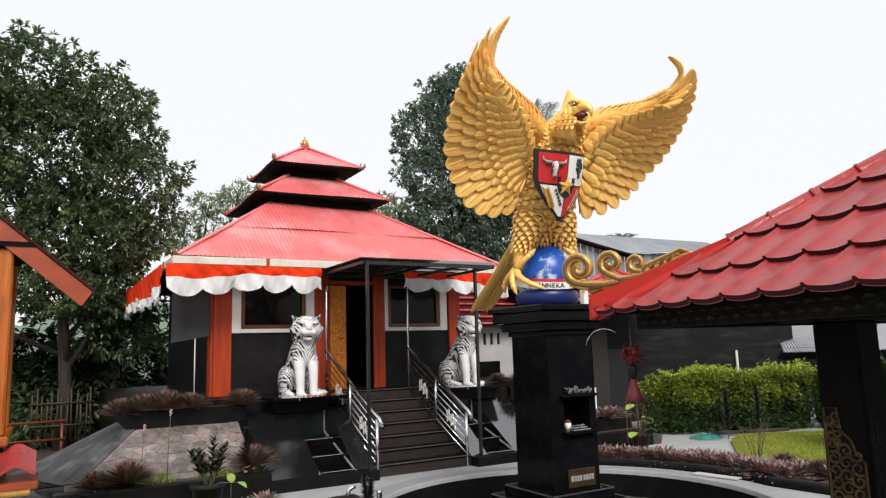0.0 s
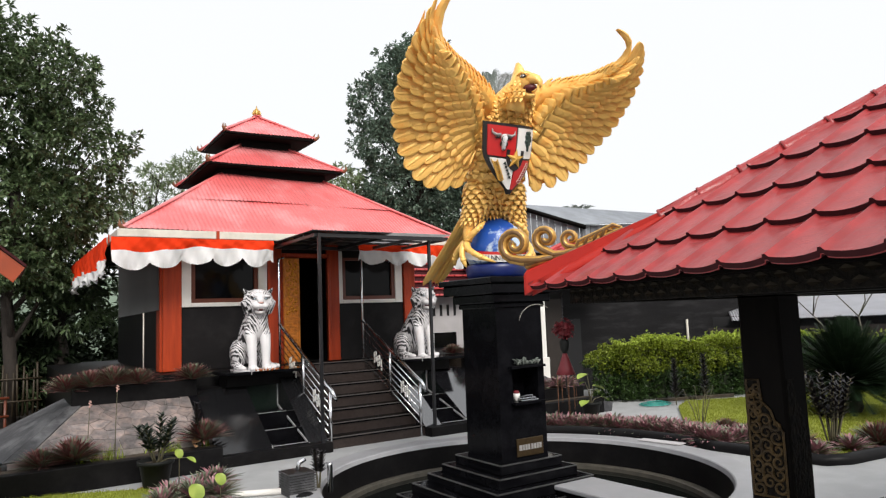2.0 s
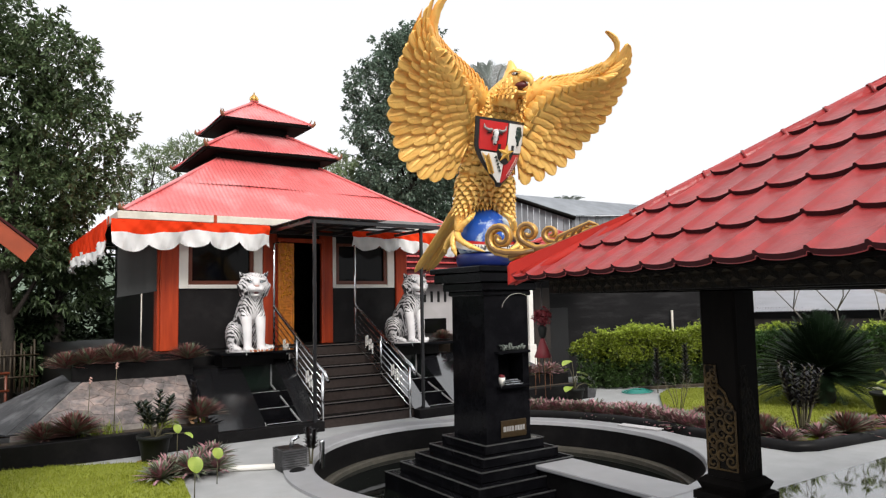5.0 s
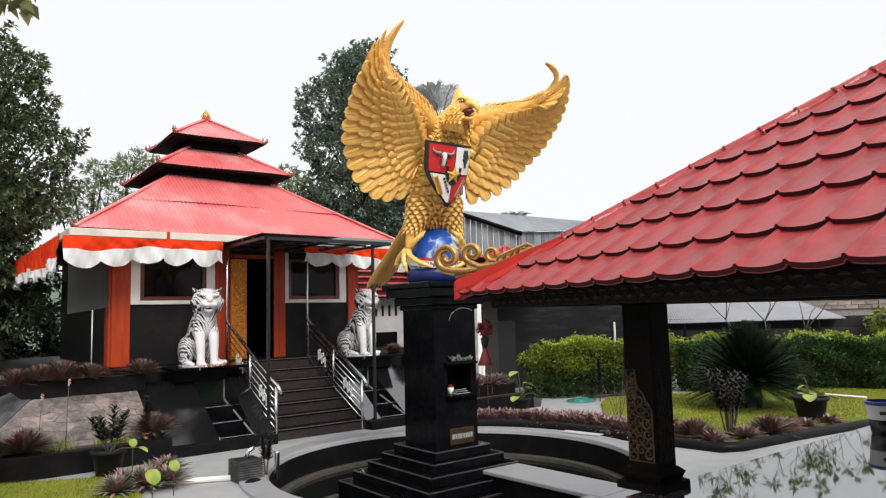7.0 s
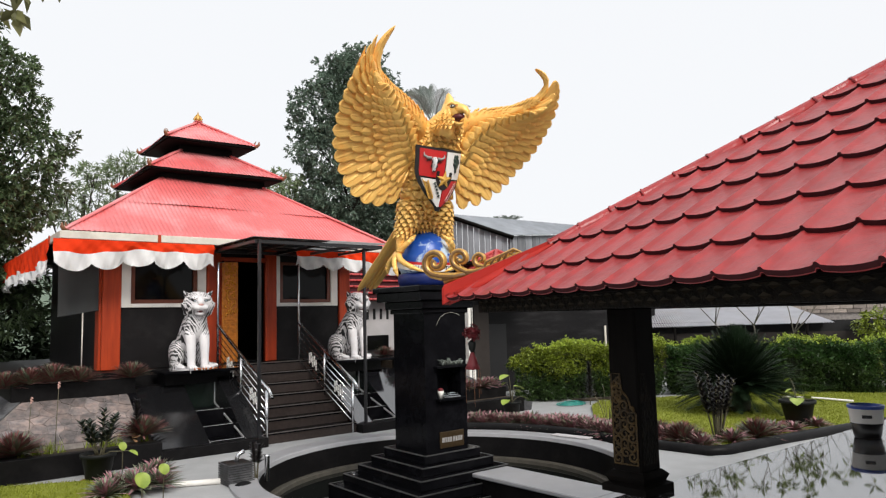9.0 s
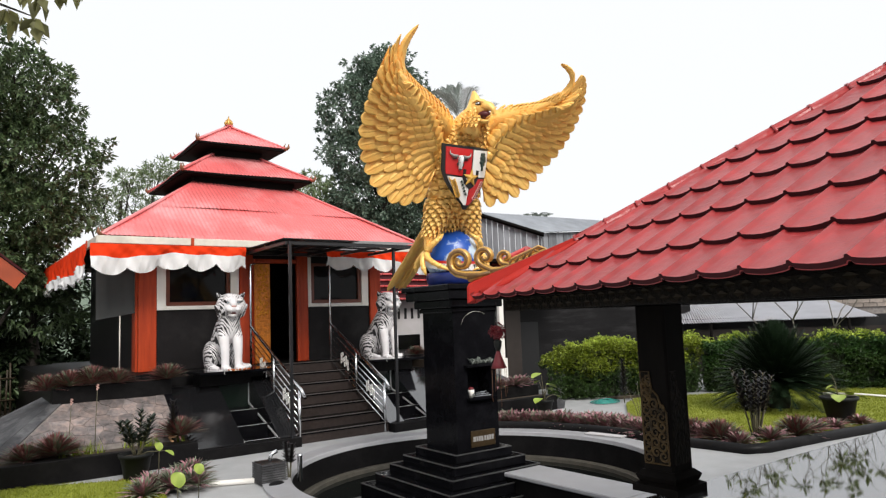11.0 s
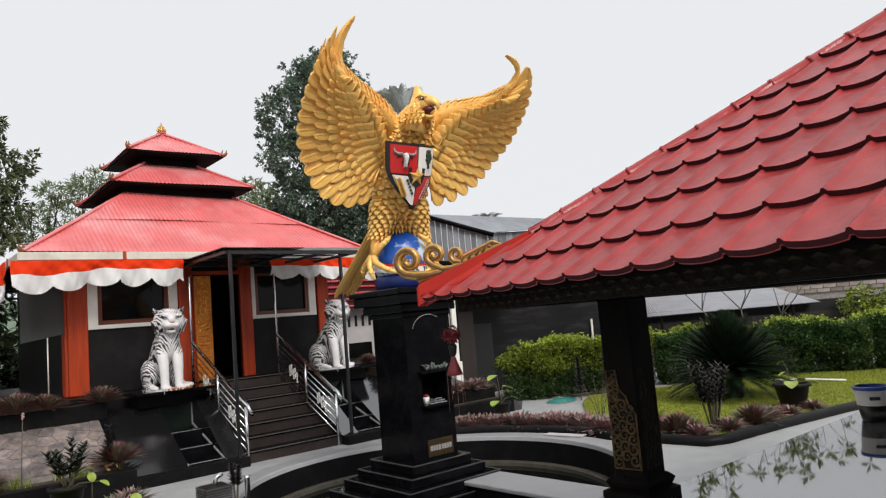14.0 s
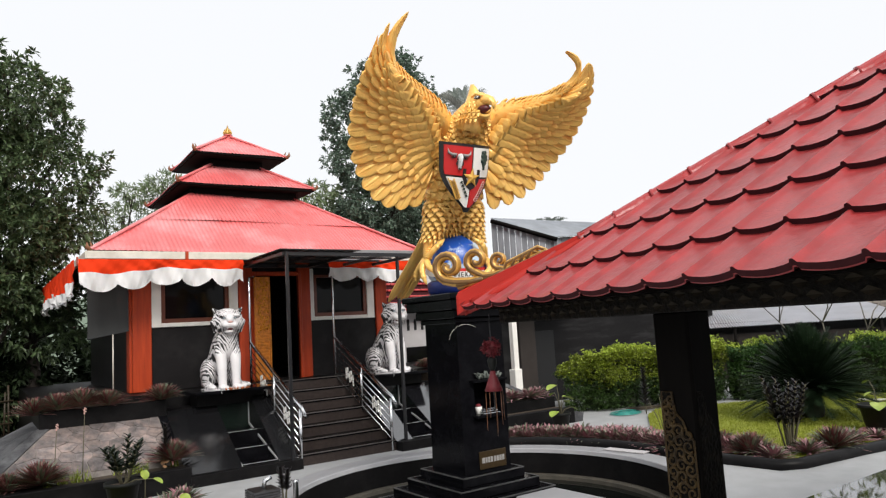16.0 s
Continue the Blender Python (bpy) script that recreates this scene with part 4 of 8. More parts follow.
for i, (a, b) in enumerate(((0.02, 0.055), (0.062, 0.085), (0.092, 0.118), (0.125, 0.15), (0.165, 0.19), (0.197, 0.222), (0.229, 0.255), (0.262, 0.29))):
    part("letter_bar", Kit().box(a * 1.22 - 0.125, b * 1.22 - 0.125, -0.3545, -0.352, 1.015, 1.075), M_HORN, plq, "dull grey bar")
# things in and on the niche
k = Kit()
rnd = random.Random(9)
for i in range(34):
    a, ln = rnd.uniform(0, 6.28), rnd.uniform(0.06, 0.13)
    c = Vector((rnd.uniform(-0.17, 0.17), rnd.uniform(-0.03, 0.03), 0.01))
    d = Vector((math.cos(a) * 0.6, math.sin(a) * 0.3, rnd.uniform(0.5, 1)))
    k.tube([c, c + d * ln * 0.6, c + d * ln + Vector((0, 0, -0.03))], [0.012, 0.02, 0.003], 5, flat=0.35)
solo("plant_spray", k, M_PALEPLANT, "grey-green dried plant spray over the niche", "plant", at=pose(PDX + 0.06, PDY - 0.37, NZ1 + 0.03))
k = Kit().lathe([(0.025, 0), (0.032, 0.005), (0.04, 0.05), (0.041, 0.085), (0.036, 0.085), (0.03, 0.01)], 12, mat=0).ball((0, 0, 0.095), (0.036, 0.036, 0.025), 10, 5, 1)
solo("cup", k, [M_WHITE, M_REDFLOWER], "small white cup with red flower in the niche", "cup", at=pose(PDX - 0.05, PDY - 0.28, NZ0 + 0.015))
for i in range(3):
    k = Kit().box(-0.12 + 0.01 * i, 0.13 - 0.01 * i, -0.035, 0.03, 0, 0.014, b=0.003)
    solo("incense_tray", k, M_STEEL, "thin bright metal tray stacked in the niche", "tray", group="niche trays", at=pose(PDX + 0.05, PDY - 0.37 + 0.035 * i, NZ0 + 0.016 + 0.021 * i))

# ---- globe and ribbon ----
EX, EY, EZ, EYAW = 5.56, 7.0, 2.43, -12.0  # the statue's own place and turn
E_POSE = pose(EX, EY, EZ, 0, 0, EYAW)
GC = E_POSE @ Vector((0.10, 0.09, 0.305))  # the globe's centre
k = Kit().ball((0, 0, 0), (0.372, 0.372, 0.372), 44, 28)
solo("globe", k, M_GLOBE, "blue painted globe with pale continents under the claws", "globe", at=pose(GC.x, GC.y, GC.z))
# bowl added for the globe's lower half, in a darker blue
k = Kit().lathe([(0.335, 0), (0.352, 0.03), (0.362, 0.07), (0.366, 0.11), (0.36, 0.15), (0.33, 0.17)], 32)
solo("globe_lower_half", k, M_BLUEBASE, "dark blue bowl added as the lower half of the globe", "plinth", at=pose(GC.x, GC.y, CAPTOP))
rib = thing("motto_ribbon", GC.x, GC.y, GC.z, "white ribbon with red edge and black lettering", "ribbon")


def ribbon_point(a, v):
    """a: degrees round the globe, 0 towards the front; v: height over the ribbon's middle."""
    t = radians(a)
    z = -0.155 + 0.05 * ((a + 15) / 75) ** 2 + v
    rr = 0.376 + 0.006 * math.sin(5 * t)
    return (rr * math.sin(t), -rr * math.cos(t), z)


rk, ek = Kit(), Kit()
rows = [[ribbon_point(a, v) for v in (-0.045, -0.015, 0.015, 0.042)] for a in range(-115, 116, 5)]
rk.loft(rows, closed=False, caps=False)
back = [[(x * 0.975, y * 0.975, z) for x, y, z in r] for r in rows]
rk.loft(back[::-1], closed=False, caps=False)
part("band", rk, M_WHITE, rib, "white painted band")
ek.loft([[Vector(ribbon_point(a, v)) * 1.004 for v in (0.034, 0.05, 0.068)] for a in range(-115, 116, 5)], closed=False, caps=False)
part("edge", ek, M_REDPAINT, rib, "red painted upper edge")
MOTTO = "BHINNEKA TUNGGAL IKA"
for i, ch in enumerate(MOTTO):
    if ch == " ":
        continue
    a = -66 + 8.0 * i
    cu = bpy.data.curves.new("letter", "FONT")
    cu.body, cu.size, cu.extrude, cu.align_x, cu.align_y = ch, 0.078, 0.003, "CENTER", "CENTER"
    p, q = Vector(ribbon_point(a - 3, -0.006)), Vector(ribbon_point(a + 3, -0.006))
    ob = new("letter", cu)
    ob.data.materials.append(M_BLACKPAINT)
    ob.parent = rib
    xax = (q - p).normalized()
    mid = (p + q) / 2
    nrm = Vector((mid.x, mid.y, 0)).normalized()
    yax = nrm.cross(xax)
    mt = Matrix((xax, yax, nrm)).transposed().to_4x4()
    mt.translation = mid + nrm * 0.008
    ob.matrix_local = mt

# ---- the gilded eagle ----


def bez(a, b, c, t):
    return a * (1 - t) ** 2 + b * 2 * t * (1 - t) + c * t * t


# each wing, in the statue's own space with x measured outwards: the tips of the long quills from the plume down to the body, their roots, the plume and the arm
TIPS = {-1: ((1.12, -1.52, 2.58), (1.22, -1.47, 2.42), (1.34, -1.36, 2.20), (1.41, -1.17, 1.99), (1.44, -0.96, 1.77), (1.42, -0.75, 1.53), (1.30, -0.54, 1.28), (1.12, -0.42, 1.03), (0.84, -0.34, 0.90), (0.51, -0.28, 0.95)),
        1: ((1.10, -1.52, 2.37), (1.19, -1.47, 2.27), (1.25, -1.36, 2.13), (1.30, -1.17, 1.94), (1.30, -0.96, 1.75), (1.26, -0.75, 1.57), (1.16, -0.54, 1.40), (1.02, -0.42, 1.20), (0.76, -0.34, 1.01), (0.40, -0.30, 0.90))}
HUBS = {-1: ((0.99, -1.20, 2.13), (0.80, -1.02, 2.01), (0.59, -0.85, 1.89), (0.42, -0.66, 1.74), (0.35, -0.50, 1.59), (0.34, -0.38, 1.42)),
        1: ((0.91, -1.20, 2.07), (0.78, -1.02, 2.02), (0.60, -0.85, 1.97), (0.42, -0.66, 1.83), (0.31, -0.52, 1.62), (0.26, -0.42, 1.36))}
HORN = {-1: ((0.84, -1.06, 2.02), (0.99, -1.20, 2.08), (1.09, -1.28, 2.22), (1.105, -1.36, 2.36), (1.06, -1.44, 2.49), (0.96, -1.52, 2.62)),
        1: ((0.74, -1.06, 2.00), (0.92, -1.22, 2.07), (1.04, -1.28, 2.17), (1.07, -1.36, 2.27), (1.00, -1.44, 2.36), (0.82, -1.50, 2.41))}
ARM = {-1: ((0.13, -0.42, 1.70), (0.33, -0.62, 1.92), (0.58, -0.82, 2.03), (0.82, -1.01, 2.10), (1.03, -1.22, 2.17)),
       1: ((0.20, -0.42, 1.76), (0.44, -0.62, 1.98), (0.63, -0.82, 2.01), (0.81, -1.01, 2.03), (0.92, -1.22, 2.08))}


def along(pts, u):
    u = min(max(u, 0), 1) * (len(pts) - 1)
    i = min(int(u), len(pts) - 2)
    f = u - i
    p0, p1, p2, p3 = (Vector(pts[min(max(i + j, 0), len(pts) - 1)]) for j in (-1, 0, 1, 2))
    return 0.5 * ((2 * p1) + (p2 - p0) * f + (2 * p0 - 5 * p1 + 4 * p2 - p3) * f * f + (3 * p1 - p0 - 3 * p2 + p3) * f ** 3)


def quill(sg, u, s):
    """Place on the wing sg: u from the uppermost quill to the lowest, s from the arm to the quill's tip."""
    h, t = along(HUBS[sg], u), along(TIPS[sg], u)
    c = max(0.0, 1 - 1.5 * u)
    mid = h.lerp(t, 0.55) + Vector((0.05 + 0.16 * c, 0.02, 0.02 - 0.13 * c)) + Vector((0, -0.05 * u, 0))
    return bez(h, mid, t, s)


def wing_normal(sg, u, s):
    e = 0.02
    d1 = quill(sg, u, min(s + e, 1.0)) - quill(sg, u, max(s - e, -0.4))
    d2 = quill(sg, min(u + e, 1), s) - quill(sg, max(u - e, 0), s)
    n = d1.cross(d2)
    n = n.normalized() if n.length > 1e-7 else Vector((0, -1, 0))
    return n if n.y < 0 else -n


BARBS = ((-1, 0.0), (-0.9, 0.55), (-0.66, 0.86), (-0.55, 0.78), (-0.38, 1.0), (-0.27, 0.9), (-0.10, 1.0), (0.0, 1.3), (0.10, 1.0), (0.27, 0.9), (0.38, 1.0), (0.55, 0.78), (0.66, 0.86), (0.9, 0.55), (1, 0.0), (0, -0.5))
DOME = ((-1, 0.0), (-0.86, 0.55), (-0.5, 0.95), (-0.12, 1.1), (0.0, 1.3), (0.12, 1.1), (0.5, 0.95), (0.86, 0.55), (1, 0.0), (0, -0.5))


def blade(k, pts, nrm, width, thick, sg, tip=0.2, tilt=0.0, mat=0, point=0.5, profile=DOME, rise=0.5):
    """One feather along pts (spine), bulging along nrm. width: one number or one for each of the points; tip: the share that closes; point: 0.5 round, 1 pointed."""
    fs = (0, 0.25, 0.5, 1 - tip, 1 - 0.62 * tip, 1 - 0.3 * tip, 1 - 0.1 * tip, 1.0)
    rings = []
    for f in fs:
        q = f * (len(pts) - 1)
        a = min(int(q), len(pts) - 2)
        p = pts[a].lerp(pts[a + 1], q - a)
        d = (pts[a + 1] - pts[a]).normalized()
        side = d.cross(nrm).normalized()
        w = width if isinstance(width, (int, float)) else width[a] + (width[a + 1] - width[a]) * (q - a)
        c = max(0.0, (f - 1 + tip) / tip)
        w = (0.5 if f else 0.3) * w * max(0.05, (1 - c * c) ** point if point < 0.9 else 1 - c) * (0.8 + 0.2 * min(1, 2 * f))
        th = thick * (1 - 0.5 * c * c) * (1 if f else 0.1)
        lift = nrm * (rise * thick * f)
        ring = []
        for sx, hh in profile:
            v = p + side * (w * sx) + nrm * (th * (hh + tilt * sx)) + lift
            ring.append((sg * v.x, v.y, v.z))
        rings.append(ring if sg > 0 else ring[::-1])
    k.loft(rings, mat, True, True)


def scale_rows(k, spine, rows, count, sg=1, length=0.11, f0=0.0, f1=1.0, over=1.12, point=0.6, lift=0.026):
    """Pointed scale feathers round a tapering body; spine: (centre, rx, ry), from below upwards."""
    for row in range(rows):
        f = (f0 + (f1 - f0) * row / max(1, rows - 1)) * (len(spine) - 1.02)
        a = int(f)
        f -= a
        c = Vector(spine[a][0]).lerp(Vector(spine[a + 1][0]), f)
        ax = (Vector(spine[a + 1][0]) - Vector(spine[a][0])).normalized()
        rx = spine[a][1] + (spine[a + 1][1] - spine[a][1]) * f
        ry = spine[a][2] + (spine[a + 1][2] - spine[a][2]) * f
        m = count
        w = 2 * math.pi * math.sqrt((rx * rx + ry * ry) / 2) / m * over
        for j in range(m):
            t = 2 * math.pi * (j + 0.5 * (row % 2)) / m
            nr = Vector((math.cos(t) / rx, math.sin(t) / ry, 0))
            nr = (nr - ax * nr.dot(ax)).normalized()
            p = c + Vector((rx * math.cos(t), ry * math.sin(t), 0)) * 0.97
            pts = [p + ax * (length * (0.45 - q)) + nr * (lift * q) for q in (0, 0.33, 0.66, 1.0)]
            blade(k, pts, nr, w, 0.013, sg, tip=0.55, point=point)


def eagle():
    k = Kit()
    r = random.Random(11)
    for sg in (-1, 1):
        # backing sheet of the wing
        grid = [[quill(sg, 0.08 + 0.92 * u / 14, s / 6 * 0.86) for s in range(7)] for u in range(15)]
        for off, flip in ((0.012, False), (-0.04, True)):
            rows = []
            for u in range(15):
                rows.append([(sg * p.x, p.y, p.z) for p in (grid[u][s] - wing_normal(sg, 0.08 + 0.92 * u / 14, s / 6 * 0.86) * (0.026 - off) for s in range(7))])
            k.loft(rows if flip == (sg > 0) else rows[::-1], 0, True, False, False)
        # rows of feathers, the longest first, each row in front of the last
        for ri, (count, s0, s1, thick, lift) in enumerate(((17, 0.30, 1.0, 0.021, 0.0), (17, 0.18, 0.76, 0.020, 0.026), (17, 0.08, 0.59, 0.021, 0.046), (17, 0.02, 0.47, 0.022, 0.072),
                                                           (14, -0.02, 0.37, 0.020, 0.088), (12, -0.04, 0.27, 0.018, 0.10), (10, -0.06, 0.18, 0.016, 0.108))):
            for i in range(count):
                u = (i + (0.5 if ri % 2 else 0.0)) / (count - 0.5)
                u = 0.05 + (0.95 if ri < 4 else 0.95 - 0.09 * (ri - 3)) * u
                out = 1 - 0.6 * max(0.0, u - 0.5)
                end = s1 * (1 + r.uniform(-0.03, 0.03) * (ri > 0))
                ss = [s0 + (end - s0) * j / 7 for j in range(8)]
                nr = wing_normal(sg, u, 0.5 * (s0 + s1))
                pts = [quill(sg, u, s) + nr * (lift * out) for s in ss]
                pts[0] -= nr * 0.05
                pts[1] -= nr * 0.012
                step = 0.5 / count
                ws = [1.2 * (quill(sg, min(1, u + step), s) - quill(sg, max(0, u - step), s)).length * (1.0 if step < u < 1 - step else 1.6) for s in ss]
                ws = [min(max(w, 0.045), 0.19) * r.uniform(0.96, 1.04) for w in ws]
                if u < 0.2 and ri == 0:
                    ws = [max(0.14 - 0.3 * u, w) for w in ws]
                blade(k, pts, nr, ws, thick, sg, tip=0.45 if (u < 0.2 and ri == 0) else 0.26 + 0.05 * ri, tilt=1.3 if ri < 2 else 0.5, profile=BARBS if ri < 2 else DOME, rise=0.5 if ri < 2 else 1.1)
        # the plume that hooks inwards at the wing's end, and a shorter one behind it
        for shift, width in ((Vector((0.0, -0.02, 0.0)), 0.10), (Vector((0.035, 0.02, -0.05)), 0.075))[:1 if sg > 0 else 2]:
            pts = [along(HORN[sg], j / 9) + shift for j in range(10)]
            blade(k, pts, Vector((0.2, -0.95, 0.2)).normalized(), [width * w for w in (0.5, 0.75, 0.92, 1.0, 1.05, 1.0, 0.92, 0.8, 0.64, 0.5)], 0.032, sg, tip=0.3, tilt=0.6)
        # arm along the leading edge, with small feathers
        arm = [Vector(p) for p in ARM[sg]]
        k.tube([(sg * p.x, p.y, p.z) for p in arm], [0.17, 0.125, 0.095, 0.07, 0.04], 10)
        for row in range(6):
            for i in range(16):
                f = (i + 0.5 * (row % 2)) / 16
                p = along(arm, f)
                d = (along(arm, min(1, f + 0.08)) - p).normalized()
                up = Vector((-d.z, 0, d.x)) if d.x > 0 else Vector((0, 0, 1))
                rad = 0.14 - 0.10 * f
                tw = -0.8 + 0.5 * row
                nr = (Vector((0, -1, 0)) * math.cos(tw) + up * math.sin(tw)).normalized()
                q = p + nr * rad * 0.9
                blade(k, [q + d * (0.13 * j / 3) + nr * (0.008 * j - (0.04 if j == 0 else 0)) for j in range(4)], nr, 0.078 - 0.028 * f, 0.013, sg, tip=0.5)
        # thigh, scaled shank and toes
        thigh = [(0.17, -0.16, 0.99, 0.18), (0.19, -0.15, 0.87, 0.165), (0.225, -0.13, 0.75, 0.13), (0.265, -0.11, 0.64, 0.095), (0.31, -0.10, 0.54, 0.068), (0.335, -0.13 - 0.03 * sg, 0.45, 0.056), (0.345, -0.15 - 0.04 * sg, 0.35, 0.054)]
        k.tube([(sg * x, y, z) for x, y, z, _ in thigh], [w for *_, w in thigh], 14)
        leg = [((x, y, z), w, w) for x, y, z, w in thigh[:5]][::-1]
        scale_rows(k, leg, 9, 10, sg, 0.12, 0.10, 0.98, point=0.8)
        for j in range(10):  # rings of the shank
            f = 3.7 + 0.23 * j
            a = min(int(f), 5)
            x, y, z, w = (thigh[a][i] + (thigh[a + 1][i] - thigh[a][i]) * (f - a) for i in range(4))
            k.ball((sg * x, y - 0.008, z), (w * 1.1, w * 1.1, 0.016), 12, 4)
        b = -0.05 - 0.04 * sg  # the foot sits a little forward on the globe
        for way in (((0.35, b - 0.08, 0.37), (0.31, b - 0.20, 0.44), (0.24, b - 0.235, 0.51), (0.16, b - 0.20, 0.575)), ((0.355, b - 0.08, 0.34), (0.37, b - 0.19, 0.25), (0.28, b - 0.30, 0.16), (0.12, b - 0.345, 0.095)),
                    ((0.355, b - 0.02, 0.33), (0.39, b + 0.10, 0.26), (0.40, b + 0.18, 0.18), (0.385, b + 0.21, 0.10)), ((0.36, b - 0.06, 0.34), (0.42, b - 0.10, 0.24), (0.425, b - 0.14, 0.14), (0.40, b - 0.16, 0.05))):
            pp = [along(way, j / 6) for j in range(7)]
            k.tube([(sg * p.x, p.y, p.z) for p in pp], [0.05, 0.042, 0.037, 0.033, 0.031, 0.022, 0.006], 10)
            for p in pp[1:5]:
                k.ball((sg * p.x, p.y, p.z), (0.039, 0.039, 0.036), 8, 5)
    # body, neck
    spine = [((0.02, 0.02, 0.655), 0.09, 0.08), ((0.01, 0.0, 0.76), 0.20, 0.15), ((0, -0.07, 0.88), 0.27, 0.21), ((-0.01, -0.20, 1.06), 0.34, 0.25), ((-0.01, -0.30, 1.30), 0.345, 0.25), ((0, -0.38, 1.50), 0.335, 0.24), ((0.02, -0.46, 1.66), 0.31, 0.22),
             ((0.045, -0.55, 1.77), 0.275, 0.21), ((0.055, -0.63, 1.86), 0.235, 0.20), ((0.06, -0.72, 1.93), 0.185, 0.175), ((0.065, -0.79, 1.99), 0.13, 0.13)]
    rings = []
    for c, rx, ry in spine:
        rings.append([(c[0] + rx * math.cos(2 * math.pi * j / 24), c[1] + ry * math.sin(2 * math.pi * j / 24), c[2]) for j in range(24)])
    k.loft(rings)
    scale_rows(k, spine, 20, 19, 1, 0.125, 0.02, 0.97, point=0.75)
    # smooth head, turned outwards, with a swept crest over the nape
    hd = pose(0.068, -0.86, 2.02, 4, 0, 28)
    k.ball((0, 0, 0), (0.102, 0.145, 0.115), 22, 14, 0, hd)
    k.ball((0, 0.06, -0.05), (0.110, 0.12, 0.11), 20, 12, 0, hd)
    k.tube([(0, 0.15, -0.30), (0, 0.11, -0.18), (0, 0.065, -0.05), (0, 0.03, 0.06)], [0.15, 0.125, 0.108, 0.09], 18, 0, m=hd)
    k.tube([(0, 0.06, -0.03), (0, 0.055, 0.07), (0, 0.06, 0.14), (0, 0.07, 0.18), (0, 0.08, 0.215)], [0.105, 0.090, 0.060, 0.042, 0.022], 14, 0, flat=0.75, m=hd)
    for row, (z, rad, n) in enumerate(((-0.22, 0.165, 18), (-0.15, 0.145, 16), (-0.07, 0.124, 12))):
        for j in range(n):
            t = math.pi * (-0.35 + 1.7 * (j + 0.5 * (row % 2)) / n) if row < 2 else math.pi * (j + 0.5) / n
            nr = Vector((math.cos(t), math.sin(t), 0.25)).normalized()
            p = Vector((rad * math.cos(t), 0.075 - 0.02 * row + rad * math.sin(t), z + 0.05))
            dn = (nr * 0.22 - Vector((0, 0, 1))).normalized()
            blade(k, [hd @ (p - nr * (0.03 if q == 0 else 0.008) + dn * (0.10 * q)) for q in (0, 0.33, 0.66, 1.0)], nr, 0.062, 0.009, 1, tip=0.6, point=0.7)
    # hooked beak, open over a dark red mouth
    k.tube([(0, -0.07, 0.005), (0, -0.13, 0.005), (0, -0.18, -0.012), (0, -0.212, -0.045), (0, -0.222, -0.085), (0, -0.212, -0.115)], [0.088, 0.074, 0.058, 0.040, 0.022, 0.005], 14, 0, flat=0.85, m=hd)
    k.tube([(0, 0.03, -0.12), (0, -0.06, -0.165), (0, -0.12, -0.182), (0, -0.165, -0.168)], [0.075, 0.058, 0.04, 0.010], 14, 0, flat=0.55, m=hd)
    k.ball((0, -0.085, -0.095), (0.074, 0.085, 0.052), 16, 9, 1, hd)
    k.tube([(0, -0.09, -0.135), (0, -0.15, -0.13), (0, -0.18, -0.105)], [0.024, 0.022, 0.005], 8, 0, flat=0.5, m=hd)
    for sg in (-1, 1):
        k.tube([(sg * 0.096, 0.02, 0.045), (sg * 0.103, -0.05, 0.066), (sg * 0.076, -0.125, 0.04)], [0.006, 0.014, 0.006], 8, 0, m=hd)
        k.ball((sg * 0.090, -0.055, 0.026), (0.020, 0.042, 0.022), 12, 7, 2, hd)
        k.ball((sg * 0.097, -0.056, 0.026), (0.017, 0.031, 0.015), 12, 7, 3, hd)
        k.ball((sg * 0.107, -0.058, 0.027), (0.009, 0.012, 0.012), 10, 6, 2, hd)
        k.ball((sg * 0.055, -0.15, 0.0), (0.012, 0.018, 0.007), 8, 5, 2, hd)
    # long tail feathers sloping down behind
    for i in range(7):
        a = (i - 3) / 3
        p0 = Vector((0.08 * a - 0.03, 0.10, 0.96))
        p2 = Vector((0.105 * a - 0.18, 1.62 + 0.06 * (1 - abs(a)), 0.02 - 0.06 * abs(a)))
        p1 = p0.lerp(p2, 0.5) + Vector((0, -0.06, -0.08))
        nr = Vector((0.3 * a - 0.3, -0.5, -0.75)).normalized()
        pts = [bez(p0, p1, p2, j / 6) for j in range(7)]
        blade(k, pts, nr, 0.105, 0.028, 1, tilt=0.3, profile=BARBS)
        blade(k, pts, -nr, 0.105, 0.028, 1, tilt=0.3)
    # chain that holds the shield
    for sg in (-1, 1):
        for j in range(8):
            f = j / 7
            k.ball((sg * (0.13 + 0.13 * f), -0.66 - 0.01 * f, 1.80 - 0.20 * f), (0.012, 0.012, 0.021), 7, 5)
    return k


solo("eagle_statue", eagle(), [M_GOLD, M_MOUTH, M_BLACKPAINT, M_WHITE], "gilded eagle statue with raised wings standing on a globe", "statue", at=E_POSE)

# ---- the shield on the eagle's breast ----
sh = thing("shield", 0, 0, 0, "painted heraldic shield in red, white and black", "shield")
sh.matrix_world = E_POSE @ pose(-0.03, -0.575, 0.855, 18, 0, 10) @ Matrix.Diagonal((0.866, 0.866, 0.866, 1))


def shield_half(z):
    """Half the shield's width at a height over its point."""
    f = min(max(z / 0.82, 0), 1)
    return (0.355 * math.sin(min(1, f / 0.66) * math.pi / 2) ** 0.92) if f < 0.66 else 0.355 + 0.012 * (f - 0.66) / 0.34


def shield_y(x, z):
    return 1.2 * x * x - 0.03 * math.sin(math.pi * z / 0.82)


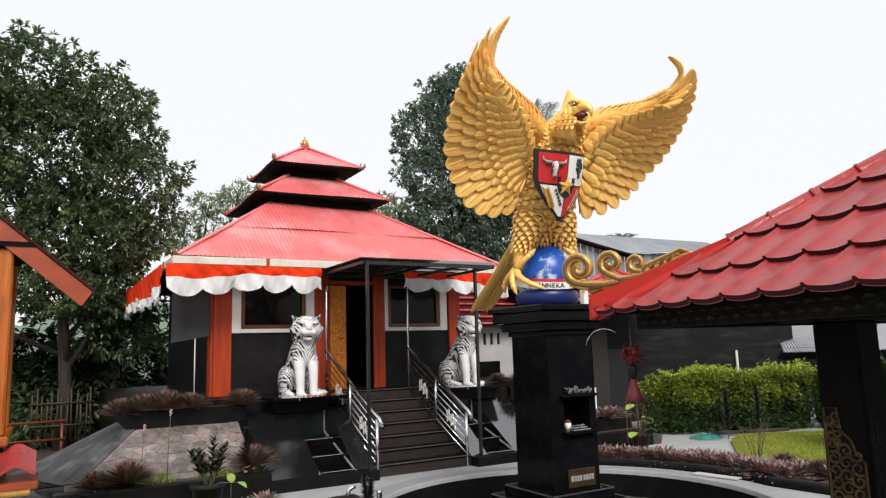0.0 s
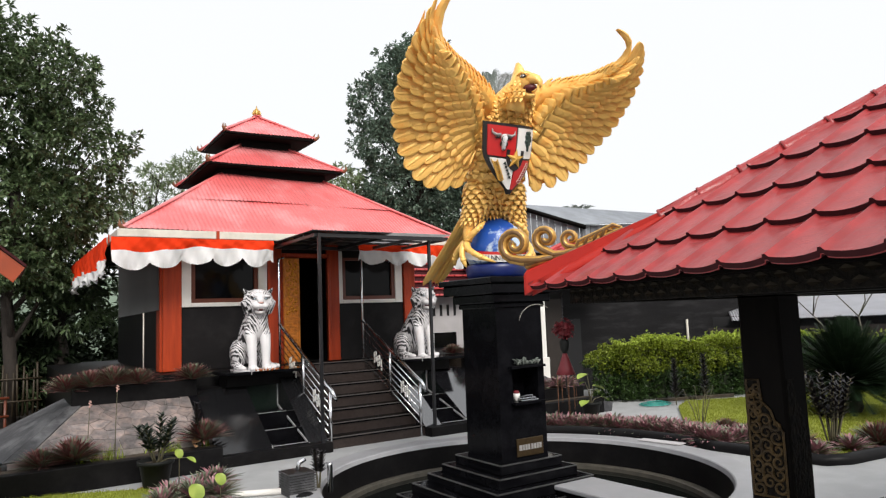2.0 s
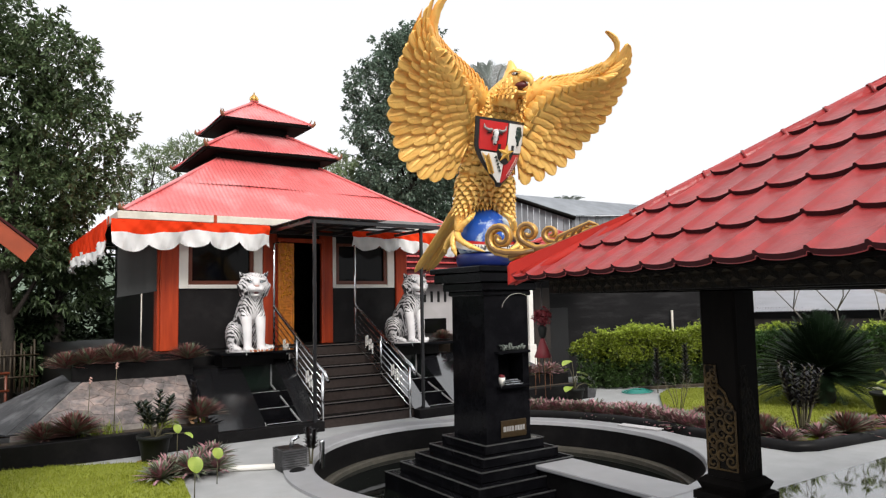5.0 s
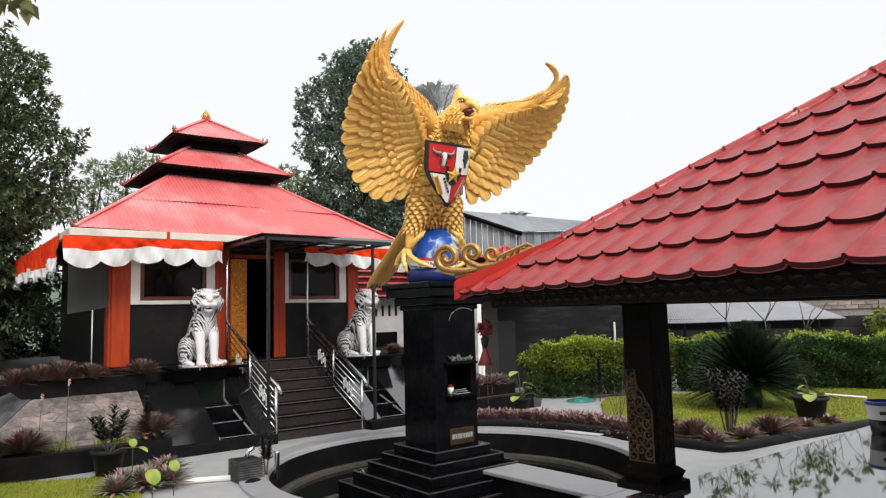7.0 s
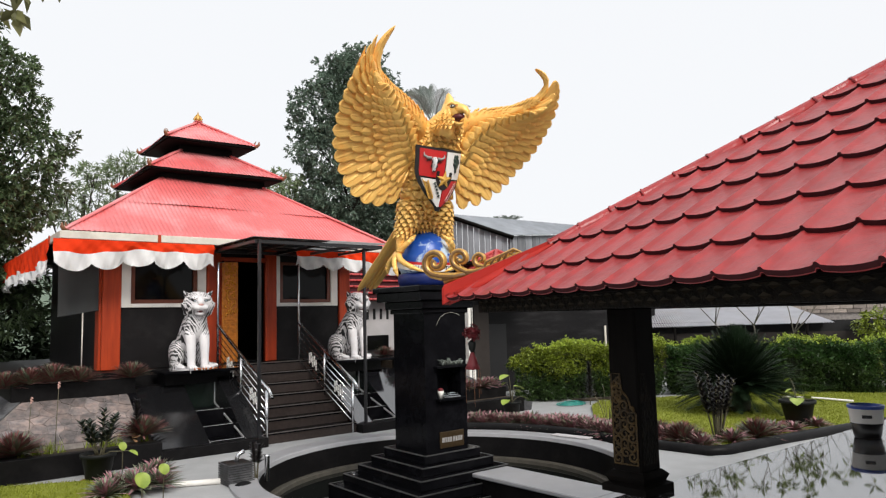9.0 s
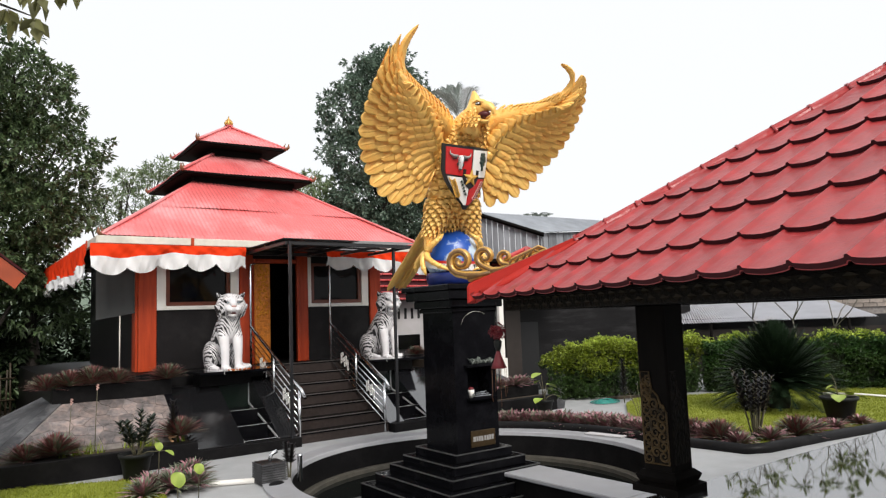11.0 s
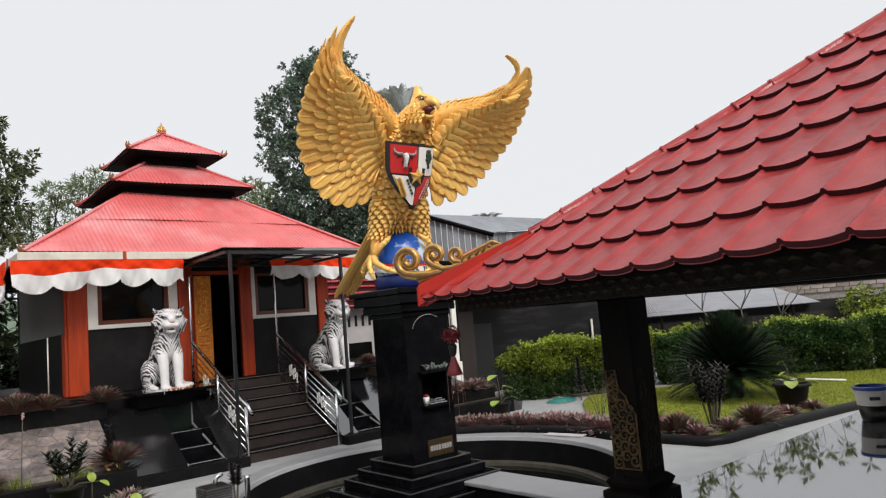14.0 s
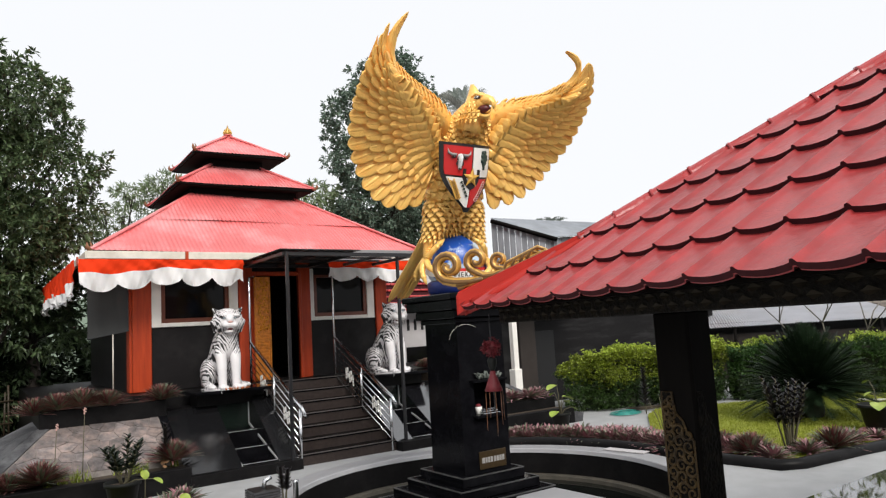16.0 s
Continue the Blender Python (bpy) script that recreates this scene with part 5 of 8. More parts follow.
def shield_piece(x0, x1, z0, z1, th, grow=0.0, nz=14, nx=8):
    """Part of the shield between shares x0..x1 of its width, with depth."""
    rows = []
    for i in range(nz + 1):
        z = z0 + (z1 - z0) * i / nz
        h = shield_half(z) + grow
        rows.append([(h * (x0 + (x1 - x0) * j / nx), shield_y(h * (x0 + (x1 - x0) * j / nx), z) - th, z) for j in range(nx + 1)])
    kk = Kit().loft(rows, closed=False, caps=False, smooth=True)
    rim = rows[0] + [r[-1] for r in rows[1:]] + rows[-1][::-1][1:] + [r[0] for r in rows[::-1][1:-1]]
    n = len(rim)
    kk.add(rim + [(x, y + 0.016, z) for x, y, z in rim], [(i, n + i, n + (i + 1) % n, (i + 1) % n) for i in range(n)])
    return kk


board = part("board", shield_piece(-1, 1, -0.035, 0.845, 0.0, 0.03), M_BLACKPAINT, sh, "black rim board")
for nm, a, b, z0, z1, m, lb in (("quarter", -0.97, -0.03, 0.435, 0.81, M_REDPAINT, "red quarter"), ("quarter", 0.03, 0.97, 0.435, 0.81, M_WHITE, "white quarter"),
                                ("quarter", -0.94, -0.03, 0.03, 0.41, M_WHITE, "white quarter"), ("quarter", 0.03, 0.94, 0.03, 0.41, M_REDPAINT, "red quarter")):
    part(nm, shield_piece(a, b, z0, z1, 0.012), m, sh, lb)


def face_at(x, z, up):
    return (x, shield_y(x, z) - 0.012 - up, z)


ins = Kit()
outline = [(-0.13, 0.53), (-0.13, 0.42), (-0.10, 0.34), (-0.05, 0.29), (0, 0.265), (0.05, 0.29), (0.10, 0.34), (0.13, 0.42), (0.13, 0.53)]
n = len(outline)
ins.add([face_at(x, z, 0.012) for x, z in outline] + [face_at(x, z, -0.005) for x, z in outline], [tuple(range(n)), *[(i, n + i, n + (i + 1) % n, (i + 1) % n) for i in range(n)]])
part("inset", ins, M_BLACKPAINT, sh, "black centre inset")
star = Kit()
sp = [(0.135 * (1 if i % 2 == 0 else 0.4) * math.sin(math.pi * i / 5), 0.42 + 0.135 * (1 if i % 2 == 0 else 0.4) * math.cos(math.pi * i / 5)) for i in range(10)]
star.add([face_at(x, z, 0.014) for x, z in sp] + [face_at(0, 0.42, 0.045)], [(i, 10, (i + 1) % 10) for i in range(10)])
part("star", star, M_STAR, sh, "gold five-pointed star")
bull = Kit()
bull.tube([face_at(-0.185, 0.705, 0.012), face_at(-0.185, 0.665, 0.022), face_at(-0.183, 0.60, 0.024), face_at(-0.182, 0.535, 0.018), face_at(-0.182, 0.515, 0.008)], [0.04, 0.058, 0.042, 0.036, 0.022], 10, flat=0.6)
ox = part("bull_relief", bull, M_BULL, sh, "white ox head relief with black marks")
dark = Kit()
for sg in (-1, 1):
    c = -0.185
    horn = Kit().tube([face_at(c + sg * 0.035, 0.70, 0.02), face_at(c + sg * 0.09, 0.695, 0.022), face_at(c + sg * 0.13, 0.72, 0.022), face_at(c + sg * 0.135, 0.765, 0.02)], [0.018, 0.019, 0.014, 0.004], 8)
    part("horn", horn, M_HORN, ox, "grey curved horn")
    dark.tube([face_at(c + sg * 0.045, 0.675, 0.016), face_at(c + sg * 0.095, 0.652, 0.02)], [0.016, 0.006], 6)
    dark.ball(face_at(c + sg * 0.034, 0.645, 0.042), (0.013, 0.008, 0.017), 8, 5)
    dark.ball(face_at(c + sg * 0.036, 0.59, 0.028), (0.012, 0.012, 0.03), 8, 5)
dark.ball(face_at(-0.182, 0.525, 0.036), (0.028, 0.01, 0.016), 8, 5)
part("dark_marks", dark, M_BLACKPAINT, ox)
tree_relief = Kit().tube([face_at(0.20, 0.53, 0.012), face_at(0.20, 0.62, 0.016)], [0.016, 0.013], 6)
for i in range(16):
    a, rr = i * 2.4, 0.018 * math.sqrt(i)
    tree_relief.ball(face_at(0.20 + 0.7 * rr * math.cos(a), 0.685 + 1.2 * rr * math.sin(a), 0.012), (0.028, 0.014, 0.03), 7, 5)
part("tree_relief", tree_relief, M_TREEPAINT, sh, "dark green tree relief")
wheat = Kit()
for i in range(11):
    f = i / 10
    c = Vector((-0.245 + 0.10 * f, 0, 0.35 - 0.22 * f))
    for sg in (-1, 1):
        wheat.tube([face_at(c.x, c.z, 0.01), face_at(c.x + sg * 0.028 - 0.012, c.z + 0.02 + 0.008 * sg, 0.018), face_at(c.x + sg * 0.034 - 0.022, c.z + 0.045, 0.012)], [0.008, 0.011, 0.003], 5)
part("wheat_relief", wheat, M_STAR, sh, "golden grain relief")
cot = Kit()
for i in range(5):
    c = (-0.135 + 0.022 * i, 0.36 - 0.042 * i)
    cot.ball(face_at(c[0], c[1], 0.012), (0.016, 0.012, 0.014), 7, 5)
    cot.tube([face_at(c[0] - 0.02, c[1] - 0.01, 0.01), face_at(c[0] + 0.02, c[1] - 0.02, 0.012)], 0.005, 5)
part("cotton_relief", cot, M_TREEPAINT, sh, "dark green cotton relief")
chain = Kit()
for i in range(8):
    c = (0.225 - 0.017 * i, 0.36 - 0.032 * i)
    chain.tube([face_at(c[0] + 0.030 * math.cos(a * 0.785), c[1] + 0.02 * math.sin(a * 0.785), 0.014) for a in range(9)], 0.006, 5)
part("chain_relief", chain, M_PALEPINK, sh, "pale chain relief")


# ---- white tiger statues ----


def tiger():
    k = Kit()
    tk = [((0, 0.50, 0.10), 0.20, 0.20), ((0, 0.46, 0.26), 0.225, 0.235), ((0, 0.36, 0.45), 0.205, 0.235), ((0, 0.22, 0.65), 0.19, 0.215), ((0, 0.08, 0.82), 0.175, 0.185), ((0, 0.0, 0.95), 0.14, 0.15), ((0, -0.04, 1.06), 0.115, 0.12)]
    k.loft([[(c[0] + rx * math.cos(2 * math.pi * j / 22), c[1] + ry * math.sin(2 * math.pi * j / 22), c[2]) for j in range(22)] for c, rx, ry in tk])
    k.loft([[(rx * math.cos(2 * math.pi * j / 20), y + ry * math.sin(2 * math.pi * j / 20), z) for j in range(20)] for z, y, rx, ry in
            ((0.46, 0.03, 0.10, 0.08), (0.58, 0.0, 0.15, 0.13), (0.72, -0.02, 0.172, 0.155), (0.86, -0.03, 0.158, 0.145), (0.98, -0.05, 0.125, 0.12), (1.06, -0.06, 0.09, 0.09))])
    for sg in (-1, 1):
        k.tube([(sg * 0.095, 0.02, 0.74), (sg * 0.108, -0.07, 0.56), (sg * 0.105, -0.11, 0.36), (sg * 0.103, -0.125, 0.18), (sg * 0.103, -0.13, 0.06), (sg * 0.105, -0.14, 0.0)], [0.09, 0.085, 0.073, 0.062, 0.062, 0.072], 14)
        k.ball((sg * 0.107, -0.175, 0.042), (0.075, 0.11, 0.048), 12, 7)
        for t in (-0.048, -0.016, 0.016, 0.048):
            k.ball((sg * 0.107 + t, -0.262 + abs(t) * 0.4, 0.034), (0.019, 0.035, 0.03), 8, 5)
        k.ball((sg * 0.185, 0.40, 0.25), (0.115, 0.24, 0.25), 16, 10)  # haunch
        k.tube([(sg * 0.22, 0.36, 0.10), (sg * 0.235, 0.20, 0.055), (sg * 0.235, 0.02, 0.045)], [0.09, 0.07, 0.055], 10)
        k.ball((sg * 0.235, -0.03, 0.042), (0.065, 0.11, 0.045), 10, 6)
    # head: wide at the cheeks, flat on top, the muzzle open
    h = pose(0, -0.10, 1.10, 6, 0, -6) @ Matrix.Diagonal((1.3, 1.2, 1.24, 1))
    prof = ((-0.165, 0.02, 0.06, 0.05), (-0.13, -0.01, 0.125, 0.10), (-0.075, -0.01, 0.175, 0.13), (-0.02, -0.005, 0.182, 0.145), (0.04, 0.0, 0.172, 0.15), (0.10, 0.01, 0.152, 0.135), (0.14, 0.02, 0.115, 0.10), (0.16, 0.03, 0.05, 0.05))
    k.loft([[(rx * math.cos(2 * math.pi * j / 22), y + ry * math.sin(2 * math.pi * j / 22), z) for j in range(22)] for z, y, rx, ry in prof], m=h)
    k.tube([(0, -0.07, 0.085), (0, -0.145, 0.05), (0, -0.20, 0.0)], [0.05, 0.046, 0.036], 10, 0, m=h)  # bridge of the nose
    k.ball((0, -0.13, -0.035), (0.10, 0.09, 0.062), 14, 9, 0, h)
    k.ball((0, -0.205, 0.005), (0.032, 0.016, 0.018), 8, 5, 4, h)
    k.ball((0, -0.10, -0.125), (0.062, 0.085, 0.035), 12, 7, 0, h)
    k.ball((0, -0.15, -0.088), (0.042, 0.045, 0.022), 10, 6, 1, h)
    for sg in (-1, 1):
        k.ball((sg * 0.045, -0.175, -0.04), (0.046, 0.048, 0.038), 12, 7, 0, h)
        k.tube([(sg * 0.03, -0.19, -0.07), (sg * 0.032, -0.19, -0.098)], [0.009, 0.002], 5, 0, m=h)
        k.ball((sg * 0.066, -0.140, 0.050), (0.028, 0.016, 0.013), 8, 5, 2, h)
        k.ball((sg * 0.064, -0.148, 0.049), (0.015, 0.012, 0.008), 8, 5, 3, h)
        k.ball((sg * 0.08, -0.118, 0.078), (0.048, 0.028, 0.018), 8, 5, 0, h)
        for j in range(5):  # tufts of the ruff
            z = -0.02 - 0.03 * j
            k.tube([(sg * 0.12, 0.0, z + 0.04), (sg * (0.178 - 0.012 * j), -0.01, z), (sg * (0.185 - 0.02 * j), 0.0, z - 0.04)], [0.05, 0.035, 0.006], 7, 0, m=h)
        k.tube([(sg * 0.115, 0.03, 0.09), (sg * 0.145, 0.02, 0.14), (sg * 0.168, 0.01, 0.175)], [0.055, 0.042, 0.008], 8, 0, flat=0.6, m=h)
        k.tube([(sg * 0.13, -0.012, 0.115), (sg * 0.152, -0.008, 0.15)], [0.024, 0.008], 6, 2, flat=0.5, m=h)
    k.tube([(0.12, 0.66, 0.05), (0.28, 0.60, 0.045), (0.36, 0.40, 0.04), (0.36, 0.15, 0.04), (0.33, 0.0, 0.045)], [0.045, 0.045, 0.042, 0.04, 0.03], 10)
    k.loft([[(rx * math.cos(2 * math.pi * j / 24), 0.19 + ry * math.sin(2 * math.pi * j / 24), z) for j in range(24)] for z, rx, ry in ((0, 0.33, 0.50), (0.018, 0.33, 0.50))], 0, False)
    return k


M_TIGEREYE = mat("pale_blue_eye", (0.45, 0.55, 0.6), 0.2, var=0.1, scale=20)
tg = tiger().mesh("tiger_statue", [M_TIGER, M_MOUTH, M_BLACKPAINT, M_TIGEREYE, M_PALEPINK])
for x, y, turn in ((4.24, 11.60, -1), (7.36, 11.62, 2)):
    ob = tagged(new("tiger_statue", tg), "white tiger statue with black stripes sitting on a granite table", "statue", "tiger statues")
    ob.matrix_world = pose(x, y, 1.2, 0, 0, turn) @ Matrix.Diagonal((1.06, 1.0, 0.99, 1))

# ---- gazebo ----
GX, GY, GH, GZ, GS = 5.51, -0.43, 3.2, 2.092, 0.656  # centre, half width, height of the eaves, slope
gz = thing("gazebo", GX, GY, 0, "gazebo with red wave-tiled hip roof on dark carved posts", "gazebo", turn=-13.0)
SL = math.hypot(1, GS)
TILE_F = (0, 0.03, 0.06, 0.16, 0.32, 0.5, 0.68, 0.84, 0.94, 0.97, 1.0)
COURSE, TW = 0.27, 0.205  # courses on plan, width of a tile


def tile_mesh(u0, row):
    """One wave tile of the side that faces -y of a roof centred on the origin, cut along the hips."""
    k = Kit()
    nu, nv = 10, 2
    v0, v1 = row * COURSE - (0.075 if row else 0.03), (row + 1) * COURSE + 0.0
    top, bot = [], []
    for j in range(nv + 1):
        v = v0 + (v1 - v0) * j / nv
        lim = GH - max(v, 0) - 0.028
        rt, rb = [], []
        for i in range(nu + 1):
            f = TILE_F[i]
            u = u0 + TW * f
            e = abs(2 * f - 1)
            wave = 0.014 * (1 - e ** 2) - (0.009 if e > 0.9 else 0.0)
            lift = 0.026 * (1 - j / nv) + 0.004 - wave
            u = max(-lim, min(lim, u))
            y, z = -GH + v, GZ + GS * v
            ny, nz = -GS / SL, 1 / SL
            rt.append((u, y + ny * lift, z + nz * lift))
            rb.append((u, y + ny * (lift - 0.026), z + nz * (lift - 0.026)))
        top.append(rt)
        bot.append(rb)
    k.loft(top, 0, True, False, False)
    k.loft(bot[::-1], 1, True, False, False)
    for i in range(nu):  # drip edge, the shadow under each course put into its dark colour, with a painted lip along its foot
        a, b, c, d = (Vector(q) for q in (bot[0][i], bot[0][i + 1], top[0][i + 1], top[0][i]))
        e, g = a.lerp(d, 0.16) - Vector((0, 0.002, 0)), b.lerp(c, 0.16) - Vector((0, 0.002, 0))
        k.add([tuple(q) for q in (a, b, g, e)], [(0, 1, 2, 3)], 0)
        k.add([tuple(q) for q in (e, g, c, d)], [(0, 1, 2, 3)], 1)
    for s in (0, nu):
        q = [(bot[j][s], bot[j + 1][s], top[j + 1][s], top[j][s]) for j in range(nv)]
        for a in q:
            k.add(list(a), [(0, 1, 2, 3) if s else (3, 2, 1, 0)], 0)
    return k


ROWS = int(GH / COURSE)
shared = {}
rest = Kit()
for side in range(4):
    turn = pose(0, 0, 0, 0, 0, -90 * side)
    for row in range(ROWS):
        lim = GH - row * COURSE
        for i in range(int(2 * GH / TW) + 1):
            u0 = -GH + 0.005 + i * TW
            if u0 > lim - 0.04 or u0 + TW < -lim + 0.04:
                continue
            inner = abs(u0) < lim - COURSE - TW and abs(u0 + TW) < lim - COURSE - TW
            if side == 1:
                if inner:
                    if row not in shared:
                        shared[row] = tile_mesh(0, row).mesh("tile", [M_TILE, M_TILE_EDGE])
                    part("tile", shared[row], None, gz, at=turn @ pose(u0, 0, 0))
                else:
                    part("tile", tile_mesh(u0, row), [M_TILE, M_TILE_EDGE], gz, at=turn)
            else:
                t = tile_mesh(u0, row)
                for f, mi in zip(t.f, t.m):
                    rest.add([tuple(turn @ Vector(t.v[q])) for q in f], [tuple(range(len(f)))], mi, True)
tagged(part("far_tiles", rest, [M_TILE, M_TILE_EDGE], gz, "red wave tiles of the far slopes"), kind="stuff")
# roof deck under the tiles, and soffit
k = Kit()
k.add([(-GH, -GH, GZ - 0.02), (GH, -GH, GZ - 0.02), (GH, GH, GZ - 0.02), (-GH, GH, GZ - 0.02), (0, 0, GZ - 0.02 + GS * GH)], [(0, 1, 4), (1, 2, 4), (2, 3, 4), (3, 0, 4)])
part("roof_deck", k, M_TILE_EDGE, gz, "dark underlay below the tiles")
part("soffit", Kit().box(-GH + 0.06, GH - 0.06, -GH + 0.06, GH - 0.06, GZ - 0.03, GZ - 0.01), M_DARKWOOD, gz, "dark timber soffit")
for side in range(4):
    turn = pose(0, 0, 0, 0, 0, -90 * side)
    part("carved_fascia", Kit().box(-GH + 0.16, GH - 0.16, -GH + 0.12, -GH + 0.15, GZ - 0.107, GZ - 0.02, b=0.004), M_CARVED, gz, "dark carved fascia board", at=turn)
    part("beam", Kit().box(-2.62, 2.62, -2.58, -2.36, GZ - 0.105, GZ - 0.03, b=0.008), M_DARKWOOD, gz, "dark timber beam", at=turn)
    # hip tiles
    a, b = Vector((-GH, -GH, GZ - 0.012)), Vector((0, 0, GZ + GS * GH - 0.012))
    s0 = 0.15
    cnt = 20
    for i in range(cnt):
        p, q = a.lerp(b, s0 + (1 - s0) * i / cnt), a.lerp(b, s0 + (1 - s0) * (i + 1.12) / cnt)
        part("hip_tile", Kit().tube([p, p.lerp(q, 0.05), p.lerp(q, 0.07), q], [0.062, 0.062, 0.056, 0.054], 12, flat=0.78), M_TILE, gz, "half-round red hip tile", at=turn)
    # smooth plastered hip end: an upright bar along the hip with an apron over the tiles
    rings = []
    for f, w in ((0.0, 0.13), (0.12, 0.22), (0.3, 0.22), (0.55, 0.14), (0.8, 0.06), (1.0, 0.01)):
        c = Vector((-GH - 0.01, -GH - 0.01, GZ - 0.005)).lerp(Vector((-GH + 0.62, -GH + 0.62, GZ + GS * 0.62)), f)
        up = Vector((0, 0, 0.032 - 0.022 * f))
        sx, sy = Vector((w, 0, 0)), Vector((0, w, 0))
        rings.append([c - Vector((0, 0, 0.05)), c + sx, c + sx + up * 0.92, c + sx * 0.25 + up * 1.15, c + up * 1.35, c + sy * 0.25 + up * 1.15, c + sy + up * 0.92, c + sy])
    part("hip_end", Kit().loft(rings, 0, True), M_HIPEND, gz, "smooth red plastered hip end", at=turn)
    rings = []
    for f in (0.0, 0.02, 0.3, 0.6, 0.9, 1.0):
        c = Vector((-GH - 0.03, -GH - 0.03, GZ - 0.02)).lerp(Vector((-GH + 0.5, -GH + 0.5, GZ + GS * 0.5)), f)
        hh, ww = 0.098 - 0.085 * f - (0.012 if f == 0 else 0), 0.036 - 0.006 * (f == 0)
        s_ = Vector((ww, -ww, 0))
        rings.append([c - s_ - Vector((0, 0, 0.03)), c + s_ - Vector((0, 0, 0.03)), c + s_ + Vector((0, 0, hh * 0.88)), c + s_ * 0.7 + Vector((0, 0, hh)), c - s_ * 0.7 + Vector((0, 0, hh)), c - s_ + Vector((0, 0, hh * 0.88))])
    part("hip_bar", Kit().loft(rings, 0, False), M_HIPEND, gz, "smooth red bar along the hip", at=turn)
    lat = Kit()
    for row in range(2):
        for i in range(70):
            u = -GH + 0.2 + (i + 0.5 * row) * 0.084
            zz = GZ - 0.045 - 0.036 * row
            y0 = -GH + 0.119
            lat.add([(u - 0.03, y0, zz), (u, y0 - 0.008, zz - 0.014), (u + 0.03, y0, zz), (u, y0 - 0.008, zz + 0.014)], [(0, 1, 2, 3)])
    part("lattice_carving", lat, M_LATTICE, gz, "faint dark carved lattice", at=turn)


def band(k, pts, w0, w1):
    """A thick flat band in the plane of s and z, with a dark strand along its face that stands for a groove's shade."""
    pts = [(x, 0, z - 0.008 - 0.04 * (x + 0.2)) for x, _, z in pts]
    m = len(pts)
    ws = [w0 + (w1 - w0) * i / (m - 1) for i in range(m)]
    for dy in (-0.012, 0.012):
        k.tube([(x, dy, z) for x, _, z in pts], ws, 8)
    for f, y in ((0.62, 0.85), (0.62, -0.85)):
        k.tube([(x, math.copysign(0.012 + w * f, -y), z) for (x, _, z), w in zip(pts, ws)], [0.52 * w for w in ws], 6, 1)


def volute(k, cx, cz, r, turns, a0, sg, w0, w1, tail=()):
    """A spiral scroll in the plane of s and z."""
    pts = []
    n = int(14 * turns)
    for i in range(n + 1):
        f = i / n
        a = a0 + sg * 2 * math.pi * turns * f
        rr = r * (1 - 0.80 * f)
        pts.append((cx + rr * math.cos(a), 0, cz + rr * math.sin(a)))
    band(k, [(x, 0, z) for x, z in tail] + pts, w0, w1)


orn = Kit()
volute(orn, -0.212, 0.196, 0.086, 1.3, -1.9, -1, 0.028, 0.020, tail=((0.0, 0.115), (-0.08, 0.10), (-0.18, 0.102)))
volute(orn, -0.040, 0.222, 0.066, 1.2, -1.9, -1, 0.024, 0.016, tail=((0.13, 0.155), (0.06, 0.13), (0.0, 0.128)))
volute(orn, 0.095, 0.215, 0.047, 1.0, -1.9, -1, 0.020, 0.012, tail=((0.22, 0.19), (0.17, 0.165), (0.13, 0.16)))
for s0 in (0.14, 0.19, 0.24, 0.28):
    band(orn, [(s0 - 0.02, 0, 0.09 + 0.42 * s0), (s0 + 0.0, 0, 0.135 + 0.42 * s0), (s0 + 0.04, 0, 0.155 + 0.42 * s0), (s0 + 0.08, 0, 0.14 + 0.42 * s0)], 0.019, 0.010)
band(orn, [(-0.16, 0, 0.08), (0.05, 0, 0.125), (0.37, 0, 0.25)], 0.026, 0.016)
ob = part("hip_ornament", orn, [M_GOLDTRIM, M_ORNGROOVE], gz, "gilt scroll ornament along the hip", at=pose(-GH + 0.085, GH - 0.085, GZ + 0.045, 0, 0, -45))
